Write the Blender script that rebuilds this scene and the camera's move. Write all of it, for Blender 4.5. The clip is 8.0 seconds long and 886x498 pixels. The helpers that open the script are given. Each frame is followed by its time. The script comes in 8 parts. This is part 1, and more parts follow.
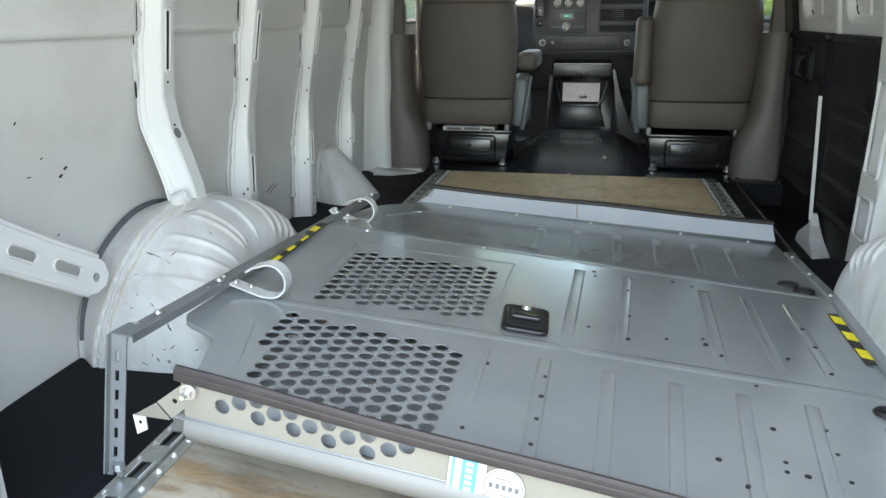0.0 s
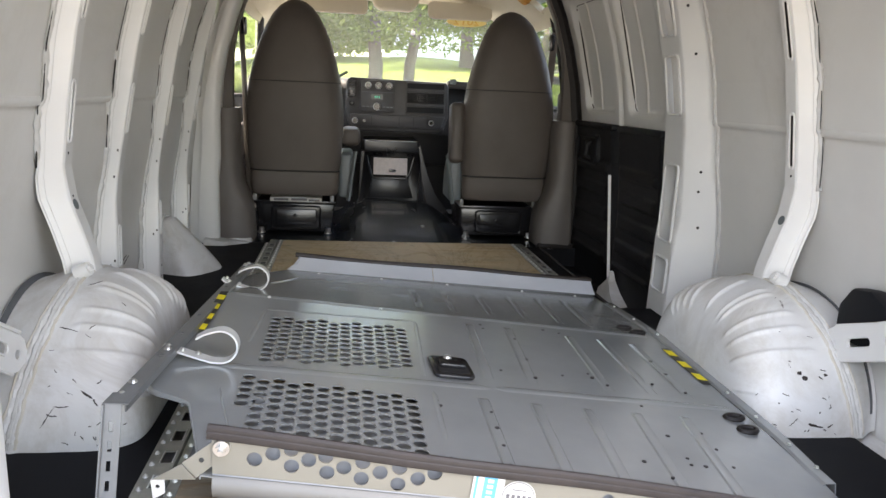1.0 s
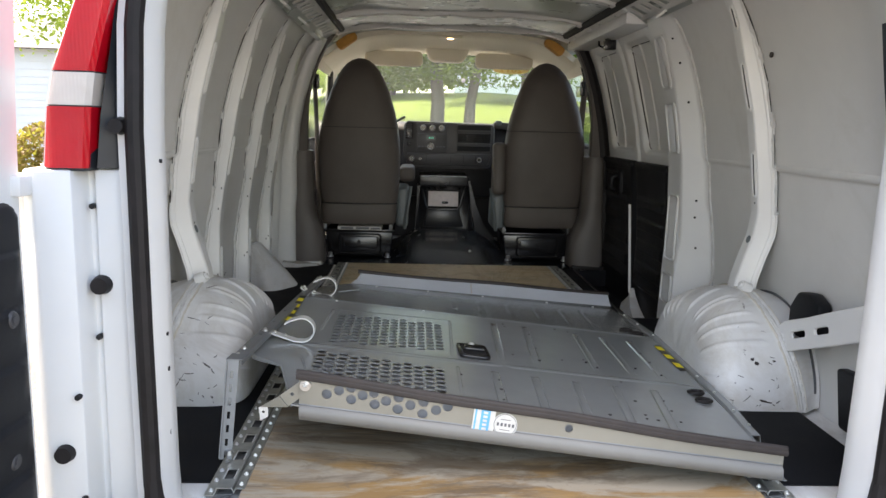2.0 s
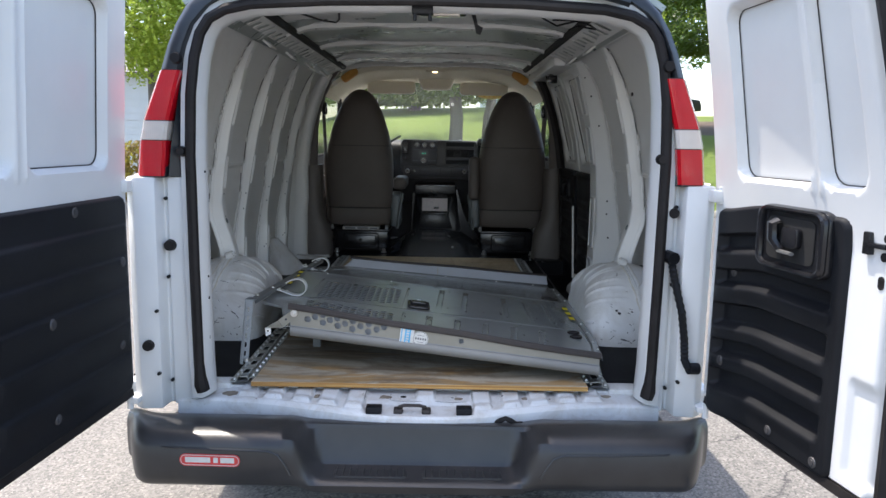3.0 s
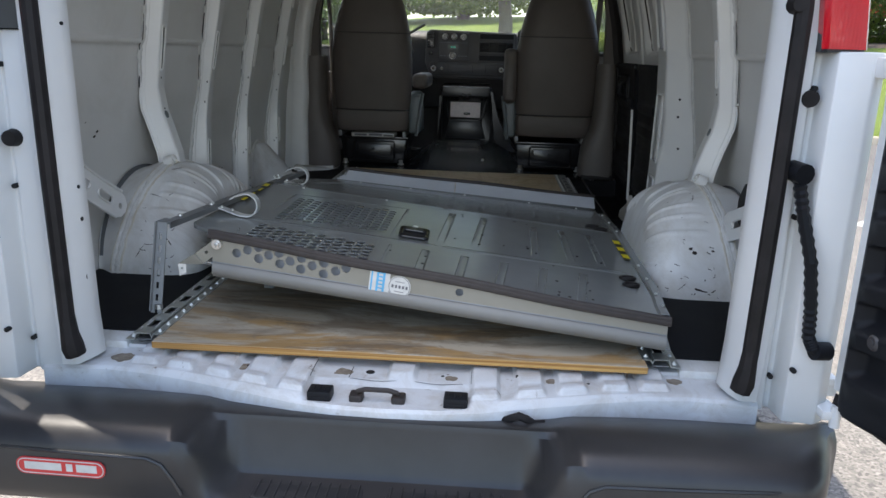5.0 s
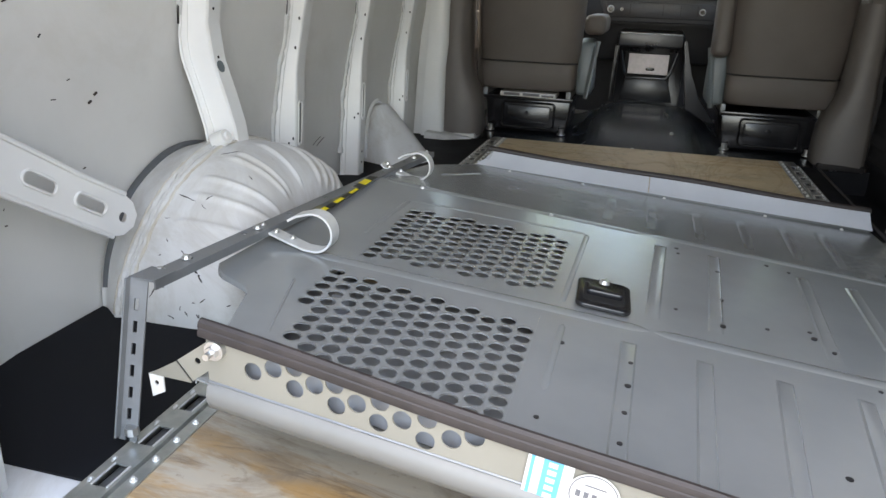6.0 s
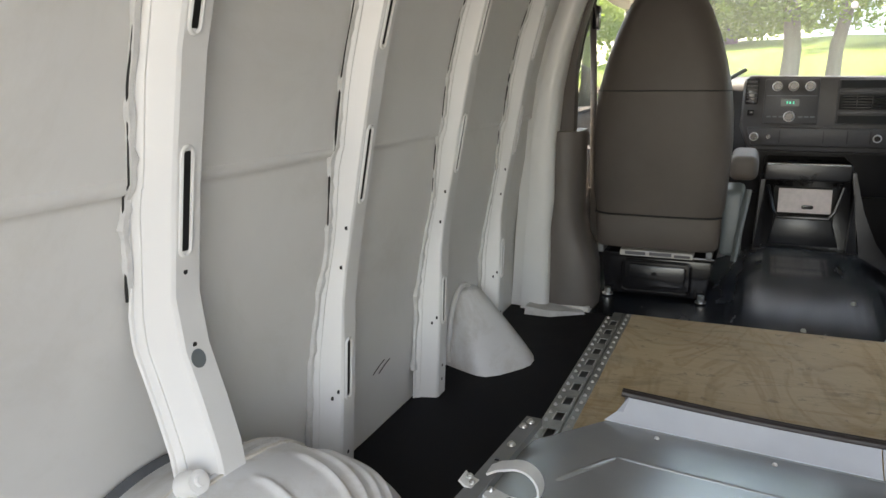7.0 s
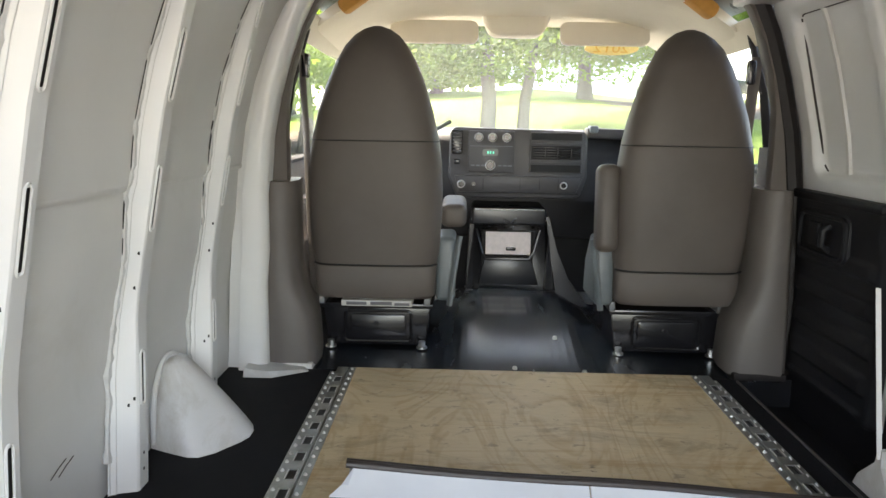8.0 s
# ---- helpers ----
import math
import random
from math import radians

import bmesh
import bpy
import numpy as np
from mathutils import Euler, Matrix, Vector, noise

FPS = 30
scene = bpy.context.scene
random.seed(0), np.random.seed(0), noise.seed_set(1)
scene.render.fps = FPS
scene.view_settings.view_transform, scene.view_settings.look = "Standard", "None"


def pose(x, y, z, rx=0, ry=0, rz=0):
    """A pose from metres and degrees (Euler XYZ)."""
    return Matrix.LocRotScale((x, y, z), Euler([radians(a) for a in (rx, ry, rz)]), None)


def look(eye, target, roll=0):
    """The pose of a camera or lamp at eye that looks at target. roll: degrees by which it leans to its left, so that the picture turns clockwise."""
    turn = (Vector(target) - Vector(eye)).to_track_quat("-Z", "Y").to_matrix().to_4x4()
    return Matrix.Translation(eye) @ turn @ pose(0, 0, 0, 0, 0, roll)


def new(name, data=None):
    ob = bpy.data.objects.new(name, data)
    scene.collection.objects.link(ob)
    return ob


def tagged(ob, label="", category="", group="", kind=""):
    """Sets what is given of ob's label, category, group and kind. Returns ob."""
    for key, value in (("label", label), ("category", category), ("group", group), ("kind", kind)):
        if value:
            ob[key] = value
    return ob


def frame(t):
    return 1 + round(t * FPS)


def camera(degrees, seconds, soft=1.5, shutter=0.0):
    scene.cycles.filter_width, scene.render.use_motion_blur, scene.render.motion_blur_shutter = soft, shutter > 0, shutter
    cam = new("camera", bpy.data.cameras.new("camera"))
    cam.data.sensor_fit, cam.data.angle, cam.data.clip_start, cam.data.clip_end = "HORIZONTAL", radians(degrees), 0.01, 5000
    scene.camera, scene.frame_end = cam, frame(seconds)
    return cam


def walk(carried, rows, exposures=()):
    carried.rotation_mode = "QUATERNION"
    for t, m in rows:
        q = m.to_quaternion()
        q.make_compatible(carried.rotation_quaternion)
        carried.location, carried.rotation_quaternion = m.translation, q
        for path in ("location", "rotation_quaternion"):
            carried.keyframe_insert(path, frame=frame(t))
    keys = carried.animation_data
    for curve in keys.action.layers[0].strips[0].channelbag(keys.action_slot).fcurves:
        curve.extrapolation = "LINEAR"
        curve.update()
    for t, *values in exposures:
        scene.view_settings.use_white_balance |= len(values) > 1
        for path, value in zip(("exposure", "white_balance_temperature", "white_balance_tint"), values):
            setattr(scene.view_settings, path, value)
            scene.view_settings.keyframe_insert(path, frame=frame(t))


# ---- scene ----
from mathutils import geometry

cam = camera(62.2, 8.0)
PATH = [
    (0, (0.093, -0.683, 1.49), (-0.291, 1.184, 0.885), -0.5),
    (0.5, (-0.165, -0.82, 1.499), (-0.116, 1.125, 1.035), 0.6),
    (1, (-0.289, -0.899, 1.52), (-0.023, 1.04, 1.108), 2.6),
    (1.5, (-0.303, -1.05, 1.542), (-0.075, 0.903, 1.176), 2.5),
    (1.7, (-0.28, -1.193, 1.553), (-0.117, 0.77, 1.203), 2.1),
    (2.8, (-0.023, -2.307, 1.628), (0.001, -0.33, 1.324), 1.0),
    (3, (0.07, -2.477, 1.619), (0.075, -0.5, 1.32), 1.0),
    (3.5, (0.228, -2.742, 1.633), (0.2, -0.769, 1.311), 1.1),
    (4, (0.248, -2.605, 1.599), (0.191, -0.635, 1.261), 1.3),
    (4.2, (0.224, -2.437, 1.536), (0.17, -0.469, 1.182), 1.6),
    (5.3, (0.203, -1.243, 1.43), (-0.012, 0.662, 0.86), 1.8),
    (5.5, (0.138, -1.035, 1.404), (-0.17, 0.85, 0.813), 2.2),
    (6, (-0.002, -0.52, 1.392), (-0.476, 1.306, 0.729), 2.2),
    (6.5, (-0.157, -0.009, 1.517), (-0.884, 1.756, 0.921), 0.3),
    (7, (-0.246, 0.26, 1.601), (-0.997, 2.057, 1.15), -0.5),
    (7.5, (-0.286, 0.377, 1.604), (-0.756, 2.28, 1.209), 0.3),
    (8, (-0.242, 0.387, 1.622), (-0.284, 2.358, 1.283), 1.0),
]
EXPOSURES = [(0.0, 3.5, 7200, 4), (0.5, 3.3, 7700, 15), (1.0, 3.2, 7900, 15), (1.7, 2.85, 7900, 14), (2.8, 1.93, 6800, 11), (3.5, 1.66, 6550, 11), (4.2, 1.57, 6400, 11), (5.3, 2.25, 7100, 10), (6.0, 3.3, 7600, 12),
             (6.5, 3.6, 7900, 13), (7.0, 3.38, 7900, 13), (7.5, 3.68, 7800, 11), (8.0, 3.95, 7700, 12)]
walk(cam, [(t, look(eye, target, roll)) for t, eye, target, roll in PATH], EXPOSURES)


# ---- world, sun ----
SUN = Vector((-0.30, 0.20, 1.0)).normalized()
world = bpy.data.worlds.new("daylight")
scene.world = world
world.use_nodes = True
wn = world.node_tree
wn.nodes.clear()
w_out, w_bg, w_sky = wn.nodes.new("ShaderNodeOutputWorld"), wn.nodes.new("ShaderNodeBackground"), wn.nodes.new("ShaderNodeTexSky")
w_sky.sky_type, w_sky.sun_disc = "NISHITA", False
w_sky.sun_elevation = math.asin(SUN.z)
w_sky.sun_rotation = math.atan2(SUN.x, SUN.y)
w_sky.dust_density, w_sky.air_density = 2.0, 1.0
w_bg.inputs["Strength"].default_value = 0.15
wn.links.new(w_sky.outputs[0], w_bg.inputs[0])
wn.links.new(w_bg.outputs[0], w_out.inputs[0])
sun_data = bpy.data.lights.new("sun", "SUN")
sun_data.energy, sun_data.angle, sun_data.color = 2.1, radians(0.5), (1.0, 0.95, 0.88)
sun = new("sun", sun_data)
sun.rotation_mode = "QUATERNION"
sun.rotation_quaternion = SUN.to_track_quat("Z", "Y")
sun.location = SUN * 60

# added area lamp that strengthens the skylight through the open rear doorway
sky_data = bpy.data.lights.new("doorway_skylight", "AREA")
sky_data.shape, sky_data.size, sky_data.size_y = "RECTANGLE", 0.95, 1.0
sky_data.energy, sky_data.color, sky_data.spread = 0.8, (1.0, 0.99, 0.96), radians(120)
skylight = new("doorway_skylight", sky_data)
skylight.matrix_world = look((0, -0.34, 1.62), (0, 1.7, 0.80))

# ---- materials ----
def shader(name):
    m = bpy.data.materials.new(name)
    m.use_nodes = True
    nt = m.node_tree
    return m, nt, nt.nodes["Principled BSDF"], nt.nodes.new("ShaderNodeTexCoord")


def ramp(nt, source, stops):
    r = nt.nodes.new("ShaderNodeValToRGB")
    while len(r.color_ramp.elements) < len(stops):
        r.color_ramp.elements.new(0.5)
    for e, (at, col) in zip(r.color_ramp.elements, stops):
        e.position, e.color = at, (*col, 1)
    nt.links.new(source, r.inputs[0])
    return r.outputs[0]


def noise_tex(nt, tc, scale, detail=4.0, rough=0.55, stretch=(1, 1, 1), distort=0.0):
    mp = nt.nodes.new("ShaderNodeMapping")
    mp.inputs["Scale"].default_value = stretch
    nt.links.new(tc.outputs["Object"], mp.inputs[0])
    n = nt.nodes.new("ShaderNodeTexNoise")
    n.inputs["Scale"].default_value, n.inputs["Detail"].default_value = scale, detail
    n.inputs["Roughness"].default_value, n.inputs["Distortion"].default_value = rough, distort
    nt.links.new(mp.outputs[0], n.inputs["Vector"])
    return n.outputs["Fac"]


def mixed(nt, fac, a, b):
    mx = nt.nodes.new("ShaderNodeMix")
    mx.data_type = "RGBA"
    for sock, val in ((0, fac), (6, a), (7, b)):
        if isinstance(val, bpy.types.NodeSocket):
            nt.links.new(val, mx.inputs[sock])
        else:
            mx.inputs[sock].default_value = val if sock == 0 else (*val, 1)
    return mx.outputs[2]


def bumped(nt, bsdf, height, strength, distance=0.002):
    b = nt.nodes.new("ShaderNodeBump")
    b.inputs["Strength"].default_value, b.inputs["Distance"].default_value = strength, distance
    nt.links.new(height, b.inputs["Height"])
    nt.links.new(b.outputs[0], bsdf.inputs["Normal"])


def surface(name, dark, light, scale=6.0, rough=(0.4, 0.6), metal=0.0, fine=120.0, bump=0.15, depth=0.001, dirt=None, dirt_scale=3.0, dirt_from=0.48, dirt_much=0.7,
            stain=None, stain_scale=9.0, stain_from=0.66, stretch=(1, 1, 1), coat=0.0, spec=0.5):
    """Colour between dark and light over large noise, fine grain as relief, and stains of a shape of their own."""
    m, nt, b, tc = shader(name)
    big = noise_tex(nt, tc, scale, 5, 0.6, stretch)
    col = ramp(nt, big, [(0.3, dark), (0.7, light)])
    small = noise_tex(nt, tc, fine, 3, 0.6, stretch)
    if dirt:
        haze = ramp(nt, noise_tex(nt, tc, dirt_scale, 10, 0.72, stretch, 0.8), [(dirt_from, (0, 0, 0)), (dirt_from + 0.24, (dirt_much,) * 3)])
        col = mixed(nt, haze, col, dirt)
    if stain:
        mask = ramp(nt, noise_tex(nt, tc, stain_scale, 9, 0.68, stretch, 0.4), [(stain_from, (0, 0, 0)), (stain_from + 0.05, (1, 1, 1))])
        col = mixed(nt, mask, col, stain)
    nt.links.new(col, b.inputs["Base Color"])
    rr = nt.nodes.new("ShaderNodeMapRange")
    rr.inputs[1].default_value, rr.inputs[2].default_value = 0.3, 0.7
    rr.inputs[3].default_value, rr.inputs[4].default_value = rough
    nt.links.new(big, rr.inputs[0])
    nt.links.new(rr.outputs[0], b.inputs["Roughness"])
    b.inputs["Metallic"].default_value = metal
    b.inputs["Coat Weight"].default_value = coat
    b.inputs["Specular IOR Level"].default_value = spec
    if bump:
        bumped(nt, b, small, bump, depth)
    return m


def plain(name, colour, rough=0.5, metal=0.0, spec=0.5):
    m, nt, b, tc = shader(name)
    n = noise_tex(nt, tc, 40, 3)
    lo, hi = tuple(c * 0.9 for c in colour), tuple(min(1.0, c * 1.08) for c in colour)
    nt.links.new(ramp(nt, n, [(0.3, lo), (0.7, hi)]), b.inputs["Base Color"])
    b.inputs["Roughness"].default_value, b.inputs["Metallic"].default_value = rough, metal
    b.inputs["Specular IOR Level"].default_value = spec
    return m


WHITE = surface("white_body_paint", (0.65, 0.655, 0.65), (0.72, 0.72, 0.70), 2.5, (0.32, 0.45), fine=60, bump=0.03,
                stain=(0.50, 0.48, 0.44), stain_scale=5, stain_from=0.735, coat=0.15)
SKIN = surface("white_inner_skin", (0.59, 0.585, 0.565), (0.68, 0.675, 0.65), 1.8, (0.42, 0.56), fine=40, bump=0.05, dirt=(0.50, 0.48, 0.43), dirt_scale=2.2, dirt_from=0.52, dirt_much=0.5,
               stain=(0.42, 0.40, 0.37), stain_scale=7, stain_from=0.745)
SCUFFED = surface("scuffed_white_paint", (0.60, 0.61, 0.61), (0.70, 0.70, 0.69), 3, (0.38, 0.5), fine=60, bump=0.08,
                  dirt=(0.42, 0.39, 0.34), dirt_scale=4.0, dirt_from=0.44, dirt_much=0.75, stain=(0.12, 0.108, 0.10), stain_scale=13, stain_from=0.675)
SILLPAINT = surface("chipped_sill_paint", (0.57, 0.585, 0.60), (0.66, 0.67, 0.675), 3, (0.4, 0.55), fine=60, bump=0.1,
                    dirt=(0.36, 0.31, 0.25), dirt_scale=9.0, dirt_from=0.45, dirt_much=0.6, stain=(0.16, 0.12, 0.09), stain_scale=19, stain_from=0.645)
SEALANT = surface("grey_white_sealant", (0.46, 0.46, 0.45), (0.60, 0.60, 0.585), 25, (0.55, 0.7), fine=150, bump=0.5, depth=0.002)
TANSEAL = surface("yellowed_sealant", (0.46, 0.42, 0.34), (0.64, 0.62, 0.57), 9, (0.55, 0.7), fine=150, bump=0.5, depth=0.002)
ROOFMETAL = surface("bare_roof_panel", (0.27, 0.30, 0.285), (0.38, 0.41, 0.39), 3, (0.22, 0.36), metal=0.2, fine=10, bump=0.05, depth=0.003)
STEEL = surface("grey_painted_steel", (0.285, 0.305, 0.308), (0.365, 0.38, 0.38), 2.2, (0.15, 0.28), metal=0.45, fine=220, bump=0.05,
                stain=(0.12, 0.12, 0.12), stain_scale=14, stain_from=0.74)
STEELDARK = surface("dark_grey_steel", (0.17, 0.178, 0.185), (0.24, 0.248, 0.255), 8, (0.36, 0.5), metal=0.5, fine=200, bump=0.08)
STEELPALE = surface("pale_grey_steel", (0.215, 0.204, 0.170), (0.270, 0.256, 0.215), 3, (0.42, 0.55), metal=0.1, fine=200, bump=0.04)
STEELFOOT = surface("grey_rolled_steel", (0.165, 0.162, 0.15), (0.215, 0.211, 0.198), 3, (0.46, 0.58), metal=0.2, fine=200, bump=0.04)
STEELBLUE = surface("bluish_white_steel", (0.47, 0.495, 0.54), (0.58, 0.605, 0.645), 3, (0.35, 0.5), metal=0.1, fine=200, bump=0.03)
STEELBACK = surface("bluish_grey_backing_steel", (0.22, 0.235, 0.26), (0.28, 0.295, 0.32), 5, (0.45, 0.6), metal=0.1, fine=200, bump=0.04)
GAPGREY = surface("grey_gap_strip", (0.07, 0.076, 0.082), (0.11, 0.117, 0.125), 20, (0.7, 0.85), fine=200, bump=0.3)
ROOFPALE = surface("pale_roof_pressing", (0.50, 0.505, 0.485), (0.61, 0.61, 0.585), 3, (0.35, 0.5), fine=20, bump=0.06, depth=0.003)
ZINC = surface("galvanised_steel", (0.36, 0.38, 0.36), (0.52, 0.53, 0.50), 30, (0.3, 0.45), metal=0.85, fine=150, bump=0.1)
HOOKZINC = surface("bright_zinc_bar", (0.58, 0.59, 0.58), (0.72, 0.72, 0.70), 20, (0.3, 0.42), metal=0.35, fine=150, bump=0.05)
CHROME = plain("bright_zinc_bolt", (0.55, 0.55, 0.54), 0.32, 0.9)
GASKET = surface("brown_rubber_gasket", (0.020, 0.016, 0.015), (0.036, 0.028, 0.026), 30, (0.5, 0.65), fine=300, bump=0.2)
YELLOW = plain("yellow_tape", (0.80, 0.66, 0.02), 0.5)
BLACKTAPE = plain("black_tape", (0.018, 0.018, 0.018), 0.5)
RUBBER = surface("black_rubber_mat", (0.006, 0.0065, 0.008), (0.013, 0.014, 0.017), 5, (0.55, 0.7), fine=350, bump=0.3, spec=0.10,
                 stain=(0.05, 0.05, 0.05), stain_scale=6, stain_from=0.72)
VINYL = surface("black_ribbed_floor_vinyl", (0.010, 0.014, 0.019), (0.022, 0.029, 0.037), 1.6, (0.20, 0.30), fine=60, bump=0.25, spec=1.0, stretch=(4, 1, 1))
SEAL = surface("black_door_seal", (0.010, 0.009, 0.009), (0.021, 0.018, 0.018), 20, (0.5, 0.65), fine=200, bump=0.15, spec=0.25)
TRIMBLACK = surface("black_textured_trim", (0.0065, 0.0072, 0.009), (0.013, 0.0138, 0.0165), 4, (0.42, 0.56), fine=420, bump=0.45, depth=0.0012, spec=0.19)
BUMPERMAT = surface("black_bumper_plastic", (0.020, 0.0195, 0.0205), (0.036, 0.035, 0.0355), 5, (0.28, 0.42), fine=380, bump=0.2,
                    stain=(0.09, 0.09, 0.09), stain_scale=8, stain_from=0.74)
CORNERBLACK = surface("dark_corner_plastic", (0.012, 0.015, 0.02), (0.02, 0.024, 0.03), 4, (0.3, 0.42), fine=300, bump=0.1)
SEATCLOTH = surface("taupe_seat_vinyl", (0.085, 0.072, 0.064), (0.115, 0.098, 0.088), 3, (0.5, 0.62), fine=520, bump=0.35, depth=0.0008)
SEATGREY = surface("grey_seat_plastic", (0.105, 0.125, 0.132), (0.145, 0.168, 0.175), 5, (0.4, 0.5), fine=300, bump=0.15)
TRIMGREY = surface("taupe_pillar_trim", (0.10, 0.088, 0.080), (0.135, 0.12, 0.11), 3, (0.45, 0.6), fine=420, bump=0.25)
DASH = surface("charcoal_dashboard", (0.020, 0.021, 0.025), (0.033, 0.034, 0.039), 5, (0.42, 0.55), fine=420, bump=0.3, spec=0.28)
DASHMID = surface("dark_grey_dash_trim", (0.048, 0.046, 0.047), (0.068, 0.066, 0.068), 5, (0.36, 0.48), fine=420, bump=0.2, spec=0.35)
CONSOLEBLACK = surface("black_console_plastic", (0.011, 0.0115, 0.0135), (0.019, 0.020, 0.023), 5, (0.26, 0.36), fine=420, bump=0.15, spec=0.5)
GLOSSBLACK = plain("gloss_black_plastic", (0.012, 0.012, 0.014), 0.22)
# near-black colour for holes and recesses, standing in for the darkness inside
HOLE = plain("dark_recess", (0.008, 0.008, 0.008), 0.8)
KNOB = plain("silver_knob", (0.80, 0.80, 0.80), 0.3, 0.5)
HEADLINER = surface("beige_headliner_cloth", (0.68, 0.625, 0.50), (0.76, 0.705, 0.58), 3, (0.8, 0.95), fine=500, bump=0.3)
VISOR = surface("beige_visor_vinyl", (0.68, 0.62, 0.51), (0.76, 0.70, 0.58), 4, (0.6, 0.75), fine=350, bump=0.25)
PAPER = plain("white_paper", (0.56, 0.555, 0.53), 0.6)
PAPERPINK = plain("pinkish_paper", (0.62, 0.55, 0.52), 0.6)
INKGREY = plain("grey_ink", (0.12, 0.12, 0.13), 0.6)
INKBLUE = plain("blue_print", (0.10, 0.38, 0.62), 0.5)
ORANGE = plain("orange_foam", (0.55, 0.27, 0.06), 0.8)
REDPRINT = plain("red_sticker", (0.55, 0.04, 0.04), 0.4)
TYRE = surface("black_tyre_rubber", (0.014, 0.014, 0.014), (0.03, 0.03, 0.03), 12, (0.7, 0.85), fine=120, bump=0.4)
CONCRETE = surface("weathered_concrete", (0.17, 0.155, 0.135), (0.27, 0.255, 0.23), 3, (0.8, 0.95), fine=60, bump=0.4, depth=0.004,
                   stain=(0.20, 0.18, 0.15), stain_scale=2.5, stain_from=0.62)
KERBMAT = surface("tan_concrete_kerb", (0.24, 0.215, 0.17), (0.36, 0.325, 0.265), 3, (0.8, 0.95), fine=60, bump=0.4, depth=0.004)
POLEMAT = plain("white_pole_paint", (0.78, 0.78, 0.76), 0.4)
BARK = surface("grey_brown_bark", (0.12, 0.105, 0.088), (0.165, 0.147, 0.125), 4, (0.85, 0.95), fine=18, bump=0.9, depth=0.02, stretch=(1, 1, 0.25))
FADEDLINE = surface("faded_line", (0.24, 0.225, 0.20), (0.33, 0.31, 0.28), 6, (0.7, 0.85), fine=120, bump=0.3)
LINEPAINT = surface("worn_white_line", (0.36, 0.355, 0.34), (0.52, 0.515, 0.49), 6, (0.7, 0.85), fine=120, bump=0.3,
                    stain=(0.25, 0.24, 0.23), stain_scale=14, stain_from=0.56)
CARRED = plain("red_car_paint", (0.40, 0.03, 0.035), 0.3)
CARDARK = plain("dark_green_car_paint", (0.03, 0.045, 0.045), 0.3)
CARGLASS = plain("dark_car_glass", (0.02, 0.022, 0.025), 0.1)
WALLPALE = surface("pale_siding", (0.62, 0.64, 0.64), (0.72, 0.73, 0.73), 0.8, (0.6, 0.75), fine=40, bump=0.2)
ROOFSLATE = surface("grey_roof", (0.16, 0.15, 0.14), (0.24, 0.23, 0.22), 2, (0.8, 0.9), fine=30, bump=0.4)


def asphalt():
    m, nt, b, tc = shader("sun_bleached_asphalt")
    big = noise_tex(nt, tc, 0.5, 6, 0.65)
    grit = noise_tex(nt, tc, 110, 2, 0.7)
    vor = nt.nodes.new("ShaderNodeTexVoronoi")
    vor.inputs["Scale"].default_value = 95
    nt.links.new(tc.outputs["Object"], vor.inputs["Vector"])
    base = ramp(nt, big, [(0.3, (0.13, 0.12, 0.108)), (0.7, (0.19, 0.175, 0.155))])
    stones = ramp(nt, vor.outputs["Color"], [(0.15, (0.05, 0.048, 0.045)), (0.45, (0.16, 0.15, 0.135)), (0.75, (0.26, 0.24, 0.21)), (0.95, (0.40, 0.37, 0.33))])
    col = mixed(nt, 0.5, base, stones)
    # a darker strip along the kerb, its edge blurred by noise
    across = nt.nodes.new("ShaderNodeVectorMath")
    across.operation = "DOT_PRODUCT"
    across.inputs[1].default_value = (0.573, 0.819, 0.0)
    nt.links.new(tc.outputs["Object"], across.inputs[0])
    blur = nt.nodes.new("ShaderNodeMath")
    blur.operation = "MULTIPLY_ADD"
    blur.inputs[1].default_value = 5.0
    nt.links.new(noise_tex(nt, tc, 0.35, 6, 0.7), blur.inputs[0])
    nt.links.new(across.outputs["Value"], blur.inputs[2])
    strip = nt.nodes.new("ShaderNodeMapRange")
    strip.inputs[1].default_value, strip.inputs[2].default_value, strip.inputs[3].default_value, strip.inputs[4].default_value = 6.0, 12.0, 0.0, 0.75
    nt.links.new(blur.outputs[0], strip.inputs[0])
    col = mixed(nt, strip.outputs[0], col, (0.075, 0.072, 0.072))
    crack = nt.nodes.new("ShaderNodeTexVoronoi")
    crack.feature, crack.inputs["Scale"].default_value = "DISTANCE_TO_EDGE", 0.35
    mp = noise_tex(nt, tc, 1.2, 6, 0.7)
    wob = nt.nodes.new("ShaderNodeVectorMath")
    wob.operation = "ADD"
    nt.links.new(tc.outputs["Object"], wob.inputs[0])
    nt.links.new(mp, wob.inputs[1])
    nt.links.new(wob.outputs[0], crack.inputs["Vector"])
    line = ramp(nt, crack.outputs["Distance"], [(0.0, (1, 1, 1)), (0.004, (0, 0, 0))])
    col = mixed(nt, line, col, (0.05, 0.047, 0.045))
    nt.links.new(col, b.inputs["Base Color"])
    b.inputs["Roughness"].default_value = 0.85
    bumped(nt, b, grit, 0.8, 0.006)
    return m


